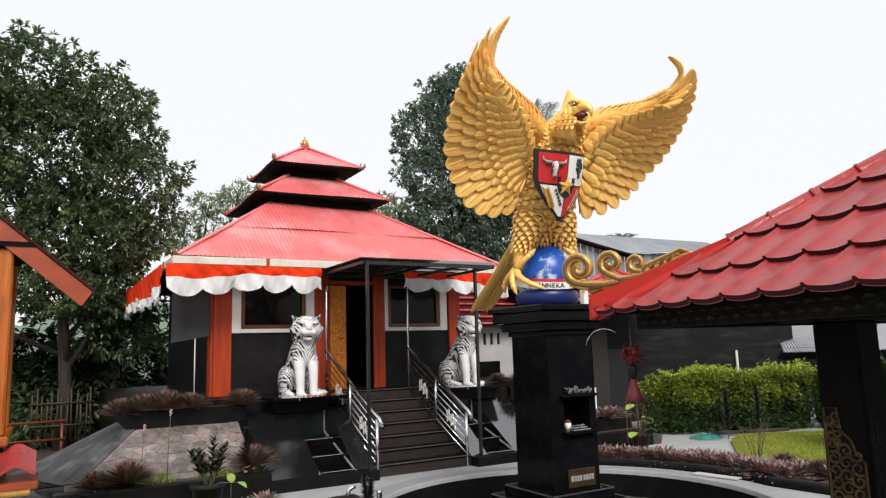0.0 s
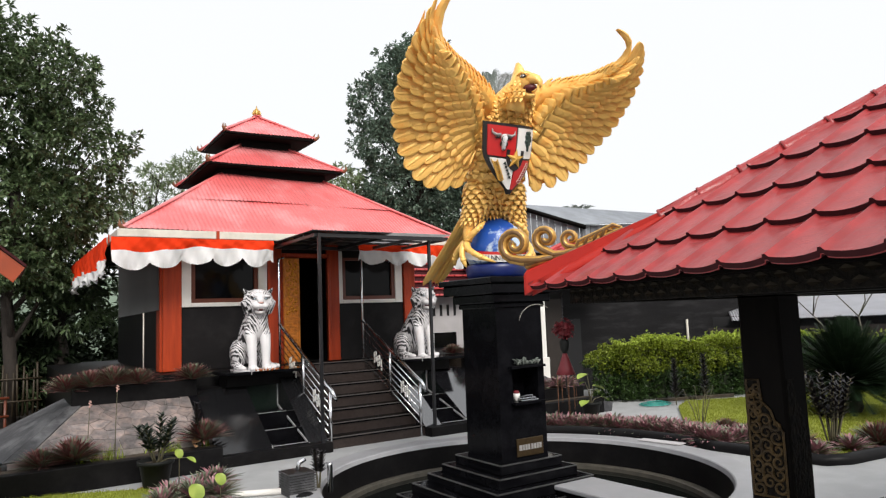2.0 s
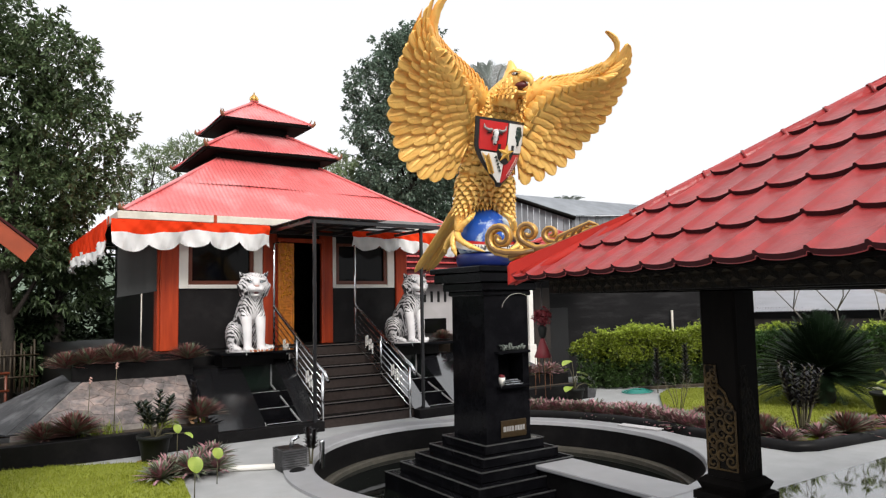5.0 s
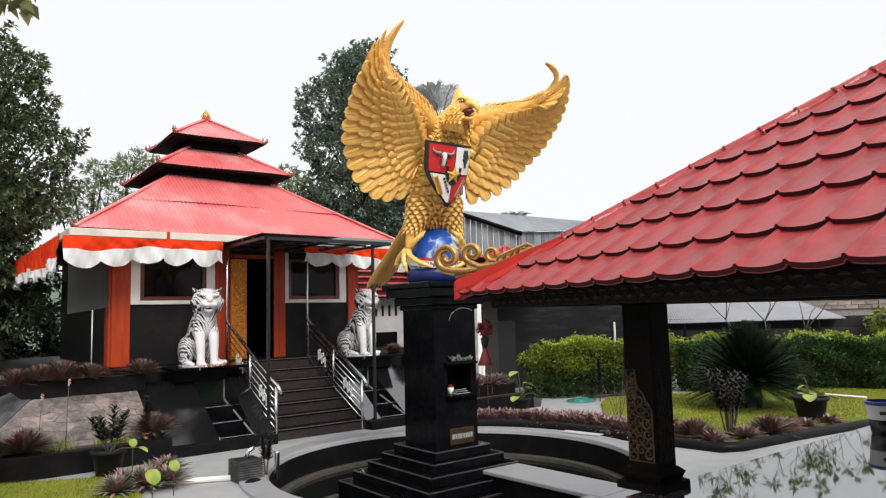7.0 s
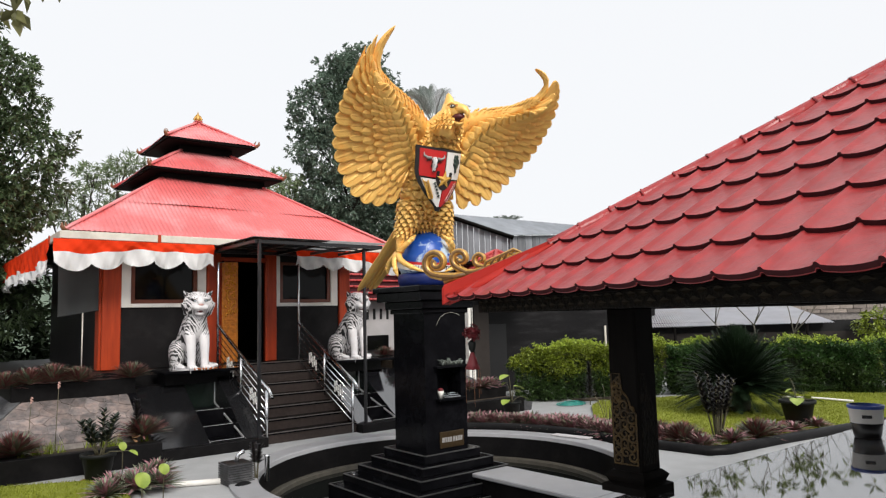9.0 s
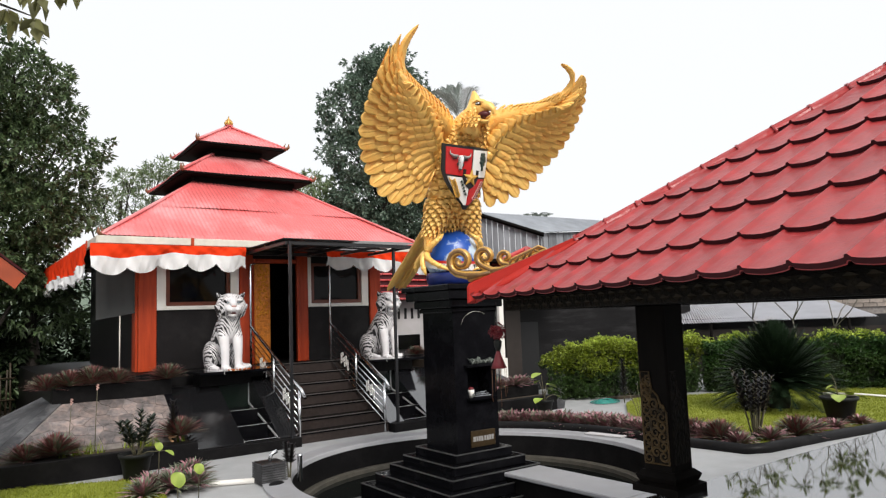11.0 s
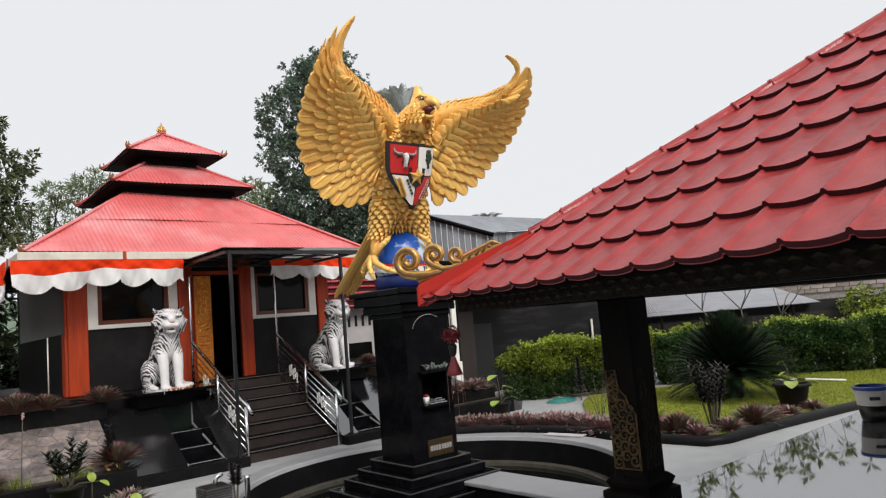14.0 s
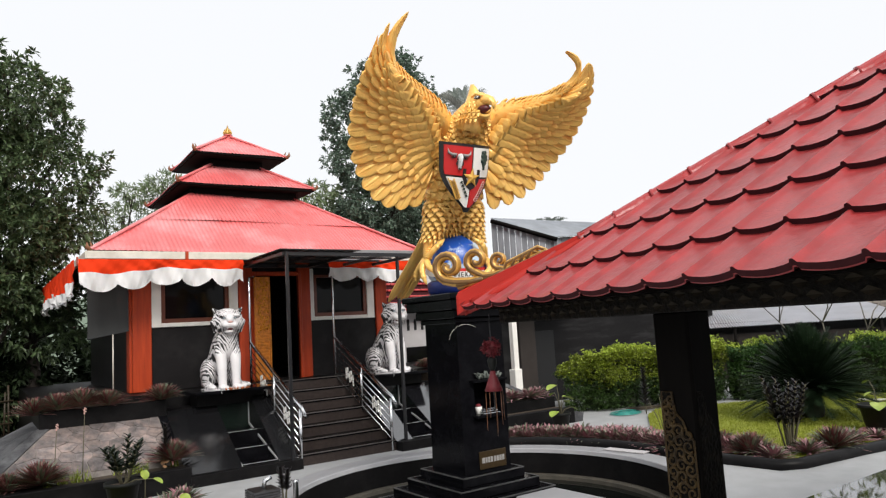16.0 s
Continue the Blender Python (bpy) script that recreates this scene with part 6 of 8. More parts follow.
# posts
PLZ = 0.91  # top of the platform
for qx, qy in ((-2.35, 2.45), (2.45, 2.45), (-2.45, -2.45), (2.45, -2.45)):
    ps = part("post", Kit().box(-0.1, 0.1, -0.1, 0.1, PLZ, GZ - 0.1, b=0.012), M_DARKWOOD, gz, "dark carved timber post", at=pose(qx, qy, 0, 0, 0, 16))
    part("plinth", Kit().loft([[(s * a, s * b, z) for a, b in ((-1, -1), (1, -1), (1, 1), (-1, 1))] for s, z in ((0.15, PLZ), (0.15, PLZ + 0.04), (0.12, PLZ + 0.055), (0.135, PLZ + 0.09), (0.104, PLZ + 0.12))], 0, False), M_DARKWOOD, ps)
    for face in range(4):
        fm = pose(0, 0, 0, 0, 0, 90 * face)
        # stepped carved field, its gilt worn: high on one side, full width below
        part("carved_panel", Kit().prism([(-0.082, 1.07), (0.082, 1.07), (0.082, 1.37), (0.05, 1.40), (0.03, 1.46), (-0.01, 1.50), (-0.02, 1.60), (-0.082, 1.60)], 0.097, 0.104, m=pose(0, 0, 0, 90, 0, 0)), M_CARVED, ps, at=fm)
        if face != 3:
            continue
        rim = [(-0.08, 1.072), (0.08, 1.072), (0.08, 1.37), (0.048, 1.40), (0.028, 1.46), (-0.012, 1.50), (-0.022, 1.598), (-0.08, 1.598), (-0.08, 1.072)]
        part("carved_rim", Kit().tube([(x, -0.105, z) for x, z in rim], 0.006, 5, smooth=False), M_CARVEDGOLD, ps, at=fm)
        for j in range(26):
            cx = (-0.052, 0.048, 0.0)[j % 3] if j < 19 else (-0.058, -0.03)[j % 2]
            cz, rr, sw = 1.10 + 0.0185 * j, 0.033 if j < 19 else 0.022, (1, -1)[j % 2]
            sp_ = [(cx + rr * (1 - 0.8 * q / 12) * math.cos(sw * 0.62 * q - 1.2 + j), -0.105, cz + rr * (1 - 0.8 * q / 12) * math.sin(sw * 0.62 * q - 1.2 + j)) for q in range(13)]
            part("carved_scroll", Kit().tube(sp_, [0.009 - 0.0004 * q for q in range(13)], 5), M_CARVEDGOLD, ps, "worn gilt carving", at=fm)
sl = thing("seat_platform", 6.9, 1.05, 0, "raised platform with polished black stone top", "platform", kind="structure")
part("top", Kit().box(-3.42, 3.4, -1.6, 1.42, PLZ - 0.05, PLZ, b=0.006), M_SLAB, sl, "mirror-polished dark stone top")
part("base", Kit().box(-3.3, 3.3, -1.5, 1.3, 0.0, PLZ - 0.05), M_GRANITE_MATT, sl)
k = Kit().lathe([(0.092, 0), (0.098, 0.01), (0.118, 0.12)], 20, mat=1).lathe([(0.118, 0.12), (0.128, 0.235)], 20, mat=0, caps=False).lathe([(0.134, 0.235), (0.136, 0.26), (0.12, 0.262), (0.11, 0.20)], 20, mat=2)
k.box(-0.05, 0.02, -0.129, -0.115, 0.165, 0.19, mat=1)
solo("paint_pail", k, [M_WHITE, M_BLACKPAINT, M_BLUERIM], "white pail with blue rim and dark lower half", "pail", at=pose(6.47, 2.22, PLZ, 0, 0, -60))

# ---- plants ----


def rosette(seed, n, ln, w, droop=0.5, up=0.75):
    """Spiky rosette of folded leaves; two materials."""
    k, r = Kit(), random.Random(seed)
    for i in range(n):
        a = i * 2.4 + r.uniform(-0.3, 0.3)
        f = i / n
        el = up * (0.15 + 0.85 * f) + r.uniform(-0.1, 0.1)
        L = ln * (1.0 - 0.3 * f) * r.uniform(0.85, 1.1)
        d, z = Vector((math.cos(a), math.sin(a), 0)), Vector((0, 0, 1))
        s = Vector((-math.sin(a), math.cos(a), 0))
        rows = []
        for j, (q, ww) in enumerate(((0, 0.55), (0.4, 1), (0.75, 0.7), (1.0, 0.06))):
            c = d * (L * q * math.cos(el)) + z * (L * q * math.sin(el) - droop * L * q * q * 0.35)
            rows.append([tuple(c + s * w * ww * 0.5 + z * w * 0.22 * ww), tuple(c), tuple(c - s * w * ww * 0.5 + z * w * 0.22 * ww)])
        k.loft(rows, 0 if r.random() < 0.62 else 1, True, False, False)
    return k


ROS = [rosette(i, 105, 0.25, 0.026, 0.6, 1.25).mesh("rosette", [M_RHOEO, M_RHOEO_GREEN]) for i in range(3)]
ROS += [rosette(10 + i, 300, 0.29, 0.020, 0.35, 1.5).mesh("rosette", [M_RHOEO_RED, M_RHOEO_GREEN]) for i in range(2)]
ROS += [rosette(20, 120, 0.25, 0.026, 0.5, 1.35).mesh("rosette", [M_RHOEO_GREEN, M_RHOEO])]


def rosette_at(x, y, z, which, scale, turn, label, group):
    ob = tagged(new("spiky_plant", ROS[which]), label, "plant", group)
    ob.matrix_world = pose(x, y, z, 0, 0, turn) @ Matrix.Diagonal((scale, scale, scale, 1))


rnd = random.Random(21)
for i in range(84):  # along the far rim of the pond
    a = radians(-13 + 70 * (i + rnd.uniform(-0.3, 0.3)) / 83)
    rr = 3.06 + 0.24 * (i % 2) + rnd.uniform(-0.08, 0.1)
    rosette_at(6.2 + rr * math.cos(a), 7.32 + rr * math.sin(a), 0.03, i % 3, rnd.uniform(1.2, 1.75), rnd.uniform(0, 360), "purple and pale green spiky rosette beside the pond", "pond border plants")
for i in range(16):  # along the lawn's edge
    f = i / 15
    p = Vector((9.85, 7.1, 0)).lerp(Vector((9.25, 5.35, 0)), min(1, f * 1.5)) if f < 0.667 else Vector((9.25, 5.35, 0)).lerp(Vector((11.9, 5.0, 0)), (f - 0.667) * 3)
    rosette_at(p.x + rnd.uniform(0, 0.15), p.y + rnd.uniform(0, 0.15), 0.05, i % 3 if i % 4 else 3, rnd.uniform(1.15, 1.6), rnd.uniform(0, 360), "reddish spiky rosette along the lawn edge", "lawn border plants")
for x, y, z, w, s in ((2.15, 11.66, 1.14, 3, 1.15), (2.5, 11.68, 1.12, 3, 1.0), (1.85, 11.7, 1.12, 4, 1.05), (1.55, 11.75, 1.08, 3, 1.05), (3.25, 11.68, 1.12, 4, 1.05),
                      (1.55, 10.56, 0.30, 4, 1.25), (1.2, 10.6, 0.27, 4, 1.0), (3.15, 10.6, 0.36, 3, 1.2), (8.6, 11.7, 1.14, 3, 1.1), (9.0, 11.75, 1.14, 3, 1.1), (8.3, 12.0, 1.2, 3, 0.8)):
    rosette_at(x, y, z, w, s * 1.3, rnd.uniform(0, 360), "red-purple spiky rosette in the granite planter", "planter plants")
for x, y, s in ((2.95, 9.2, 1.5), (2.72, 8.95, 1.5), (2.55, 8.62, 1.55), (2.35, 8.8, 1.4), (2.8, 8.6, 1.4), (2.2, 8.5, 1.4)):
    rosette_at(x, y, 0.05, 5, s, rnd.uniform(0, 360), "grey-green spiky rosette beside the paving", "path plants")
for x, y, z in ((9.55, 10.9, 0.5), (9.9, 10.8, 0.5), (9.2, 11.0, 0.5), (10.2, 10.9, 0.5)):
    rosette_at(x, y, z, 0, 1.5, rnd.uniform(0, 360), "purple spiky rosette in the raised bed", "raised bed plants")
bd = thing("raised_bed", 9.7, 11.1, 0, "low black granite raised bed with steps", "raised bed", kind="structure")
part("wall", Kit().box(-0.8, 0.8, -0.4, 0.4, 0, 0.48, b=0.01), M_GRANITE_MATT, bd)
part("soil", Kit().box(-0.72, 0.72, -0.32, 0.32, 0.48, 0.5), M_SOIL, bd)
part("step", Kit().box(-0.8, 0.9, -0.75, -0.4, 0, 0.2, b=0.01), M_GRANITE_MATT, bd)


def broad_leaf(k, base, tip, width, nrm=Vector((0, 0, 1)), mat=0, round_=1.0):
    """A broad leaf with a raised edge, on its stalk's end."""
    d = tip - base
    s = d.cross(nrm).normalized()
    n2 = s.cross(d).normalized()
    rows = []
    for q, w in ((0, 0.25), (0.2, 0.8), (0.45, 1.0), (0.7, 0.82), (0.9, 0.42), (1.0, 0.04)):
        c = base + d * q - n2 * (0.12 * d.length * q * q)
        ww = width * 0.5 * w
        rows.append([tuple(c + s * ww + n2 * ww * 0.3), tuple(c + s * ww * 0.5 + n2 * ww * 0.06), tuple(c), tuple(c - s * ww * 0.5 + n2 * ww * 0.06), tuple(c - s * ww + n2 * ww * 0.3)])
    k.loft(rows, mat, True, False, False)


def potted(name, x, y, z, r, h, leaves, label, m=None, saucer=True):
    p = thing(name, x, y, z, label, "potted plant", group="potted plants")
    part("pot", Kit().lathe([(r * 0.68, 0.02), (r * 0.7, 0.03), (r * 0.95, h * 0.86), (r * 1.06, h * 0.87), (r * 1.08, h), (r * 0.98, h), (r * 0.9, h * 0.86)], 20), M_BLACKPOT, p, "black plastic pot")
    part("soil", Kit().lathe([(0.005, h * 0.88), (r * 0.92, h * 0.88)], 16, caps=False), M_SOIL, p)
    if saucer:
        part("saucer", Kit().lathe([(r * 0.9, 0), (r * 1.0, 0.0), (r * 1.08, 0.03), (r * 1.0, 0.03)], 18), M_TERRACOTTA, p, "terracotta saucer")
    st, lf = Kit(), Kit()
    for (lx, ly, lz, ln, w) in leaves:
        top = Vector((lx, ly, h + lz))
        st.tube([(0, 0, h * 0.85), (lx * 0.4, ly * 0.4, h + lz * 0.6), top], [0.008, 0.007, 0.005], 5)
        out = Vector((lx, ly, 0)).normalized() if abs(lx) + abs(ly) > 0.01 else Vector((1, 0, 0))
        lf = Kit()
        broad_leaf(lf, top, top + out * ln + Vector((0, 0, -0.05)), w)
        part("leaf", lf, m or M_LIME, p, "lime-green leaf")
    part("stem", st, M_STEM, p)
    return p


potted("potted_plant", 12.10, 5.38, 0.05, 0.27, 0.40, ((-0.22, -0.1, 0.05, 0.28, 0.22), (0.2, 0.0, 0.04, 0.25, 0.18), (0.02, 0.1, 0.35, 0.12, 0.1), (0.25, -0.15, 0.0, 0.2, 0.12), (-0.05, 0.05, 0.18, 0.12, 0.1)), "black pot with lime-green leaves standing on the lawn")
potted("potted_plant", 9.72, 9.74, 0.0, 0.18, 0.31, ((-0.05, 0.0, 0.50, 0.24, 0.22), (0.06, -0.02, 0.28, 0.22, 0.22), (-0.14, -0.05, 0.04, 0.22, 0.19), (0.16, 0.05, 0.2, 0.17, 0.14), (0.0, 0.12, 0.35, 0.14, 0.12), (0.2, -0.06, 0.08, 0.16, 0.1)), "black pot with round lime leaves beside the path")


def leaf_spike(name, x, y, z, height, count, ln, width, m, label, stems=1, spread=0.0, group="", low=0.42):
    """Upright stems set with dark leaves."""
    r = random.Random(int(x * 100 + y * 7))
    t = thing(name, x, y, z, label, "plant", group)
    sk, lk = Kit(), Kit()
    for s in range(stems):
        a = 2 * math.pi * s / max(1, stems) + r.uniform(-0.3, 0.3)
        tipp = Vector((spread * math.cos(a) * r.uniform(0.5, 1), spread * math.sin(a) * r.uniform(0.5, 1), height * r.uniform(0.72, 1)))
        base = Vector((0.12 * spread * math.cos(a), 0.12 * spread * math.sin(a), 0))
        mid = base.lerp(tipp, 0.5) + Vector((0, 0, 0.05))
        pts = [bez(base, mid, tipp, j / 6) for j in range(7)]
        sk.tube(pts, [0.012] * 3 + [0.009] * 4, 5)
        for i in range(count):
            f = low + (1 - low) * i / count if stems > 1 else 0.15 + 0.85 * i / count
            p = along(pts, f)
            b = i * 2.4
            d = Vector((math.cos(b), math.sin(b), 0.55 + 0.5 * f)).normalized()
            L = ln * (1.15 - 0.6 * f) * r.uniform(0.8, 1.15)
            broad_leaf(lk, p, p + d * L, width * (1.1 - 0.4 * f))
    part("stem", sk, M_STEM, t)
    part("foliage", lk, m, t)
    return t


leaf_spike("dark_shrub", 9.90, 5.56, 0.03, 1.02, 34, 0.14, 0.055, M_DARKLEAF, "dark purple-leaved shrub with bare lower stems", 16, 0.33)
for x, y in ((12.15, 9.82), (12.72, 9.55)):
    leaf_spike("dark_spire_plant", x, y, 0.0, 1.05, 95, 0.17, 0.055, M_DARKLEAF, "narrow dark-leaved spire plant before the hedge", 1, 0.0, "spire plants")
leaf_spike("dark_spire_plant", 3.05, 10.55, 0.3, 0.75, 70, 0.13, 0.045, M_DARKLEAF, "narrow dark-leaved spire plant in the planter", 1, 0.0, "spire plants")
potted("potted_plant", 2.35, 9.62, 0.0, 0.20, 0.36, ((0.3, -0.25, 0.02, 0.12, 0.12), (-0.1, 0.1, 0.3, 0.1, 0.08), (0.25, 0.15, 0.12, 0.1, 0.09)), "black pot with dark croton and lime leaves")
leaf_spike("croton_plant", 2.37, 9.62, 0.31, 0.58, 26, 0.17, 0.055, M_DARKGREENLEAF, "dark green croton growing in a black pot", 6, 0.26, low=0.3)
for x, y, z, s in ((2.36, 7.69, 0.40, 0.16), (2.71, 8.13, 0.38, 0.12), (2.47, 8.95, 0.55, 0.10)):
    k = Kit().tube([(0, 0, -z), (0.01, 0.02, -0.1), (0, 0.005, -0.01)], 0.006, 5, 1)
    rows = []
    for q, w in ((-0.12, 0.1), (-0.08, 0.55), (0.1, 0.9), (0.35, 1.0), (0.62, 0.9), (0.85, 0.55), (0.97, 0.2), (1.0, 0.03)):
        c = Vector((0.05 * s * q, -0.25 * s * q, -0.9 * s * q))
        rows.append([tuple(c + Vector((0.85, -0.5, 0)) * (s * 0.5 * w * e) + Vector((0, -0.04 * s * (1 - e * e), 0))) for e in (-1, -0.5, 0, 0.5, 1)])
    k.loft(rows, 0, True, False, False)
    solo("taro_leaf_plant", k, [M_LIME, M_STEM], "single round lime-green leaf on a stalk", "plant", "taro plants", at=pose(x, y, z))
for x, y, h in ((1.72, 10.7, 0.75), (2.05, 10.74, 0.92)):
    k = Kit().tube([(0, 0, 0), (0.01, 0, h * 0.5), (0.03, 0.02, h)], [0.006, 0.005, 0.004], 5)
    for i in range(7):
        k.ball((0.03 + 0.012 * math.sin(i * 2), 0.02, h - 0.012 * i), (0.012, 0.012, 0.01), 6, 4, 1)
    solo("flower_stalk", k, [M_STEM, M_PALEPINK], "thin stalk with pale flower head in the planter", "plant", "flower stalks", at=pose(x, y, 0.27))
k = Kit().tube([(15.22, 7.2, 0.09), (15.5, 6.6, 0.085), (15.4, 5.8, 0.09)], 0.022, 8)
solo("white_pipe", k, M_WHITE, "thin white pipe lying along the lawn's edge", "pipe")


def wheel_cycad(x, y):
    t = thing("cycad", x, y, 0.03, "large dark green cycad palm on the lawn", "cycad")
    part("trunk", Kit().lathe([(0.16, 0), (0.20, 0.12), (0.18, 0.34), (0.12, 0.46)], 12), M_BARK, t, "stubby scaly trunk")
    r = random.Random(5)
    k = Kit()
    for i in range(250):
        f = i / 249
        a = i * 2.39996
        el = radians(86 - 92 * f)
        L = r.uniform(1.25, 1.45) * (1.0 - 0.16 * f)
        d = Vector((math.cos(a) * math.cos(el), math.sin(a) * math.cos(el), math.sin(el)))
        base = Vector((0, 0, 0.46))
        pts = [base + d * (L * q) + Vector((0, 0, -(0.16 + 0.10 * f) * L * q * q)) for q in (0, 0.15, 0.3, 0.45, 0.6, 0.75, 0.9, 1.0)]
        k.tube(pts, [0.012, 0.011, 0.01, 0.009, 0.008, 0.006, 0.004, 0.002], 3, 0)
        side = d.cross(Vector((0, 0, 1)))
        side = side.normalized() if side.length > 0.05 else Vector((1, 0, 0))
        for j in range(40):
            q = 0.14 + 0.86 * j / 40
            p = along(pts, q)
            tan = (along(pts, min(1, q + 0.05)) - p).normalized()
            for sg in (-1, 1):
                ll = 0.21 * math.sin(math.pi * (0.12 + 0.86 * q)) ** 0.6
                e = p + (side * sg * 0.85 + tan * 0.5 + Vector((0, 0, 0.22))).normalized() * ll
                w = tan * 0.008
                k.add([tuple(p - w), tuple(p + w), tuple(e)], [(0, 1, 2)], 0)
    part("fronds", k, M_CYCAD, t, "stiff feathery fronds")
    return t


wheel_cycad(12.95, 6.85)


M_DRYLEAF = mat("dry_tan_leaf", (0.42, 0.24, 0.12), 0.7, var=0.25, scale=10)
for x, y, z, a in ((2.98, 10.5, 0.36, 20), (3.0, 10.42, 0.31, 80)):
    k = Kit()
    broad_leaf(k, Vector((0, 0, 0)), Vector((0.16, 0.02, 0.05)), 0.10, Vector((0, -0.5, 0.8)))
    solo("dry_leaf", k, M_DRYLEAF, "curled dry tan leaf lying in the planter bed", "leaf", "dry leaves", at=pose(x, y, z, 0, 0, a))
rt = random.Random(91)
for i in range(16):
    k = Kit()
    for j in range(16):
        a, ln = rt.uniform(0, 6.28), rt.uniform(0.08, 0.2)
        d = Vector((math.cos(a) * 0.5, math.sin(a) * 0.5, 1))
        c = Vector((rt.uniform(-0.05, 0.05), rt.uniform(-0.03, 0.03), 0))
        s_ = Vector((-math.sin(a), math.cos(a), 0)) * 0.006
        k.add([tuple(c - s_), tuple(c + s_), tuple(c + d * ln)], [(0, 1, 2)])
    solo("grass_tuft", k, M_HEDGE, "small tuft of green grass at the paving's foot", "grass", "grass tufts", at=pose(rt.uniform(1.4, 3.2), 10.66 + rt.uniform(-0.12, 0.06), 0.27))
k = Kit()
for i in range(22):
    a, rr = i * 2.4, 0.022 * math.sqrt(i)
    k.tube([(rr * math.cos(a) * 1.8, rr * math.sin(a), 0.012), (rr * math.cos(a) * 1.8 + 0.02 * math.cos(a), rr * math.sin(a) + 0.02 * math.sin(a), 0.03)], [0.018, 0.006], 5)
solo("flower_offering", k, M_VARNISH, "small heap of orange petals at the tiger's feet", "flowers", at=pose(4.30, 11.30, 1.2))


k = Kit()
for i in range(9):
    a = i * 2.4
    e = Vector((0.22 * math.cos(a), 0.22 * math.sin(a), 0.62 + 0.1 * math.sin(i * 3)))
    k.tube([(0.02 * math.cos(a), 0.02 * math.sin(a), 0), e * 0.5 + Vector((0, 0, 0.05)), e], [0.007, 0.005, 0.003], 5)
    for j in range(3):
        broad_leaf(k, e, e + Vector((0.05 * math.cos(j * 2.1 + i), 0.05 * math.sin(j * 2.1 + i), 0.03)), 0.02, mat=1)
solo("twig_shrub", k, [M_STEM, M_DARKLEAF], "young shrub of thin bare stems at the lawn edge", "shrub", at=pose(9.75, 7.45, 0.03))


# leaves in great numbers: crowns, hedges and bushes


def leaf_mass(centres, normals, per, length, width, seed, droop=0.4, spread=1.0):
    """Whorls of folded leaves at the given places."""
    r = np.random.default_rng(seed)
    n = len(centres)
    c = np.repeat(np.asarray(centres, float), per, 0)
    nr = np.repeat(np.asarray(normals, float), per, 0)
    d = r.normal(size=(n * per, 3)) * spread + nr * 0.9
    d[:, 2] -= droop
    d /= np.linalg.norm(d, axis=1)[:, None] + 1e-9
    s = np.cross(d, r.normal(size=d.shape) * 0.5 + np.array([0, 0, 1.0]))
    s /= np.linalg.norm(s, axis=1)[:, None] + 1e-9
    up = np.cross(s, d)
    L = (length * r.uniform(0.7, 1.25, len(d)))[:, None]
    W = (width * r.uniform(0.8, 1.2, len(d)))[:, None]
    b = c + d * L * 0.08
    v = np.stack([b, b + d * L * 0.5 + s * W * 0.5 + up * W * 0.18, b + d * L - up * L * 0.12, b + d * L * 0.5 - s * W * 0.5 + up * W * 0.18], 1).reshape(-1, 3)
    m = len(d)
    i = np.arange(m) * 4
    f = np.stack([np.stack([i, i + 1, i + 2], 1), np.stack([i, i + 2, i + 3], 1)], 1).reshape(-1, 3)
    return v, f


def leaf_object(name, v, f, m, parent=None, label=""):
    me = bpy.data.meshes.new(name)
    me.vertices.add(len(v))
    me.vertices.foreach_set("co", v.astype(np.float32).ravel())
    me.loops.add(len(f) * 3)
    me.loops.foreach_set("vertex_index", f.astype(np.int32).ravel())
    me.polygons.add(len(f))
    me.polygons.foreach_set("loop_start", np.arange(len(f), dtype=np.int32) * 3)
    me.materials.append(m)
    me.update(calc_edges=True)
    ob = new(name, me)
    ob.parent = parent
    return tagged(ob, label)


def blob_points(blobs, count, seed, inner=0.45):
    """Places in the outer shells of uneven blobs, as (centre, radii)."""
    r = np.random.default_rng(seed)
    vol = np.array([b[3] * b[4] * b[5] for b in blobs]) ** 0.67
    pick = r.choice(len(blobs), count, p=vol / vol.sum())
    b = np.array(blobs)[pick]
    d = r.normal(size=(count, 3))
    d /= np.linalg.norm(d, axis=1)[:, None]
    rad = r.uniform(inner, 1.0, count) ** 0.6
    rad = np.where(r.random(count) < 0.10, rad * r.uniform(1.0, 1.16, count), rad)  # stray twigs
    wob = 1 + 0.24 * np.sin(d[:, 0] * 7 + pick) * np.cos(d[:, 2] * 6 + pick * 2)
    p = b[:, :3] + d * b[:, 3:] * (rad * wob)[:, None]
    return p, d


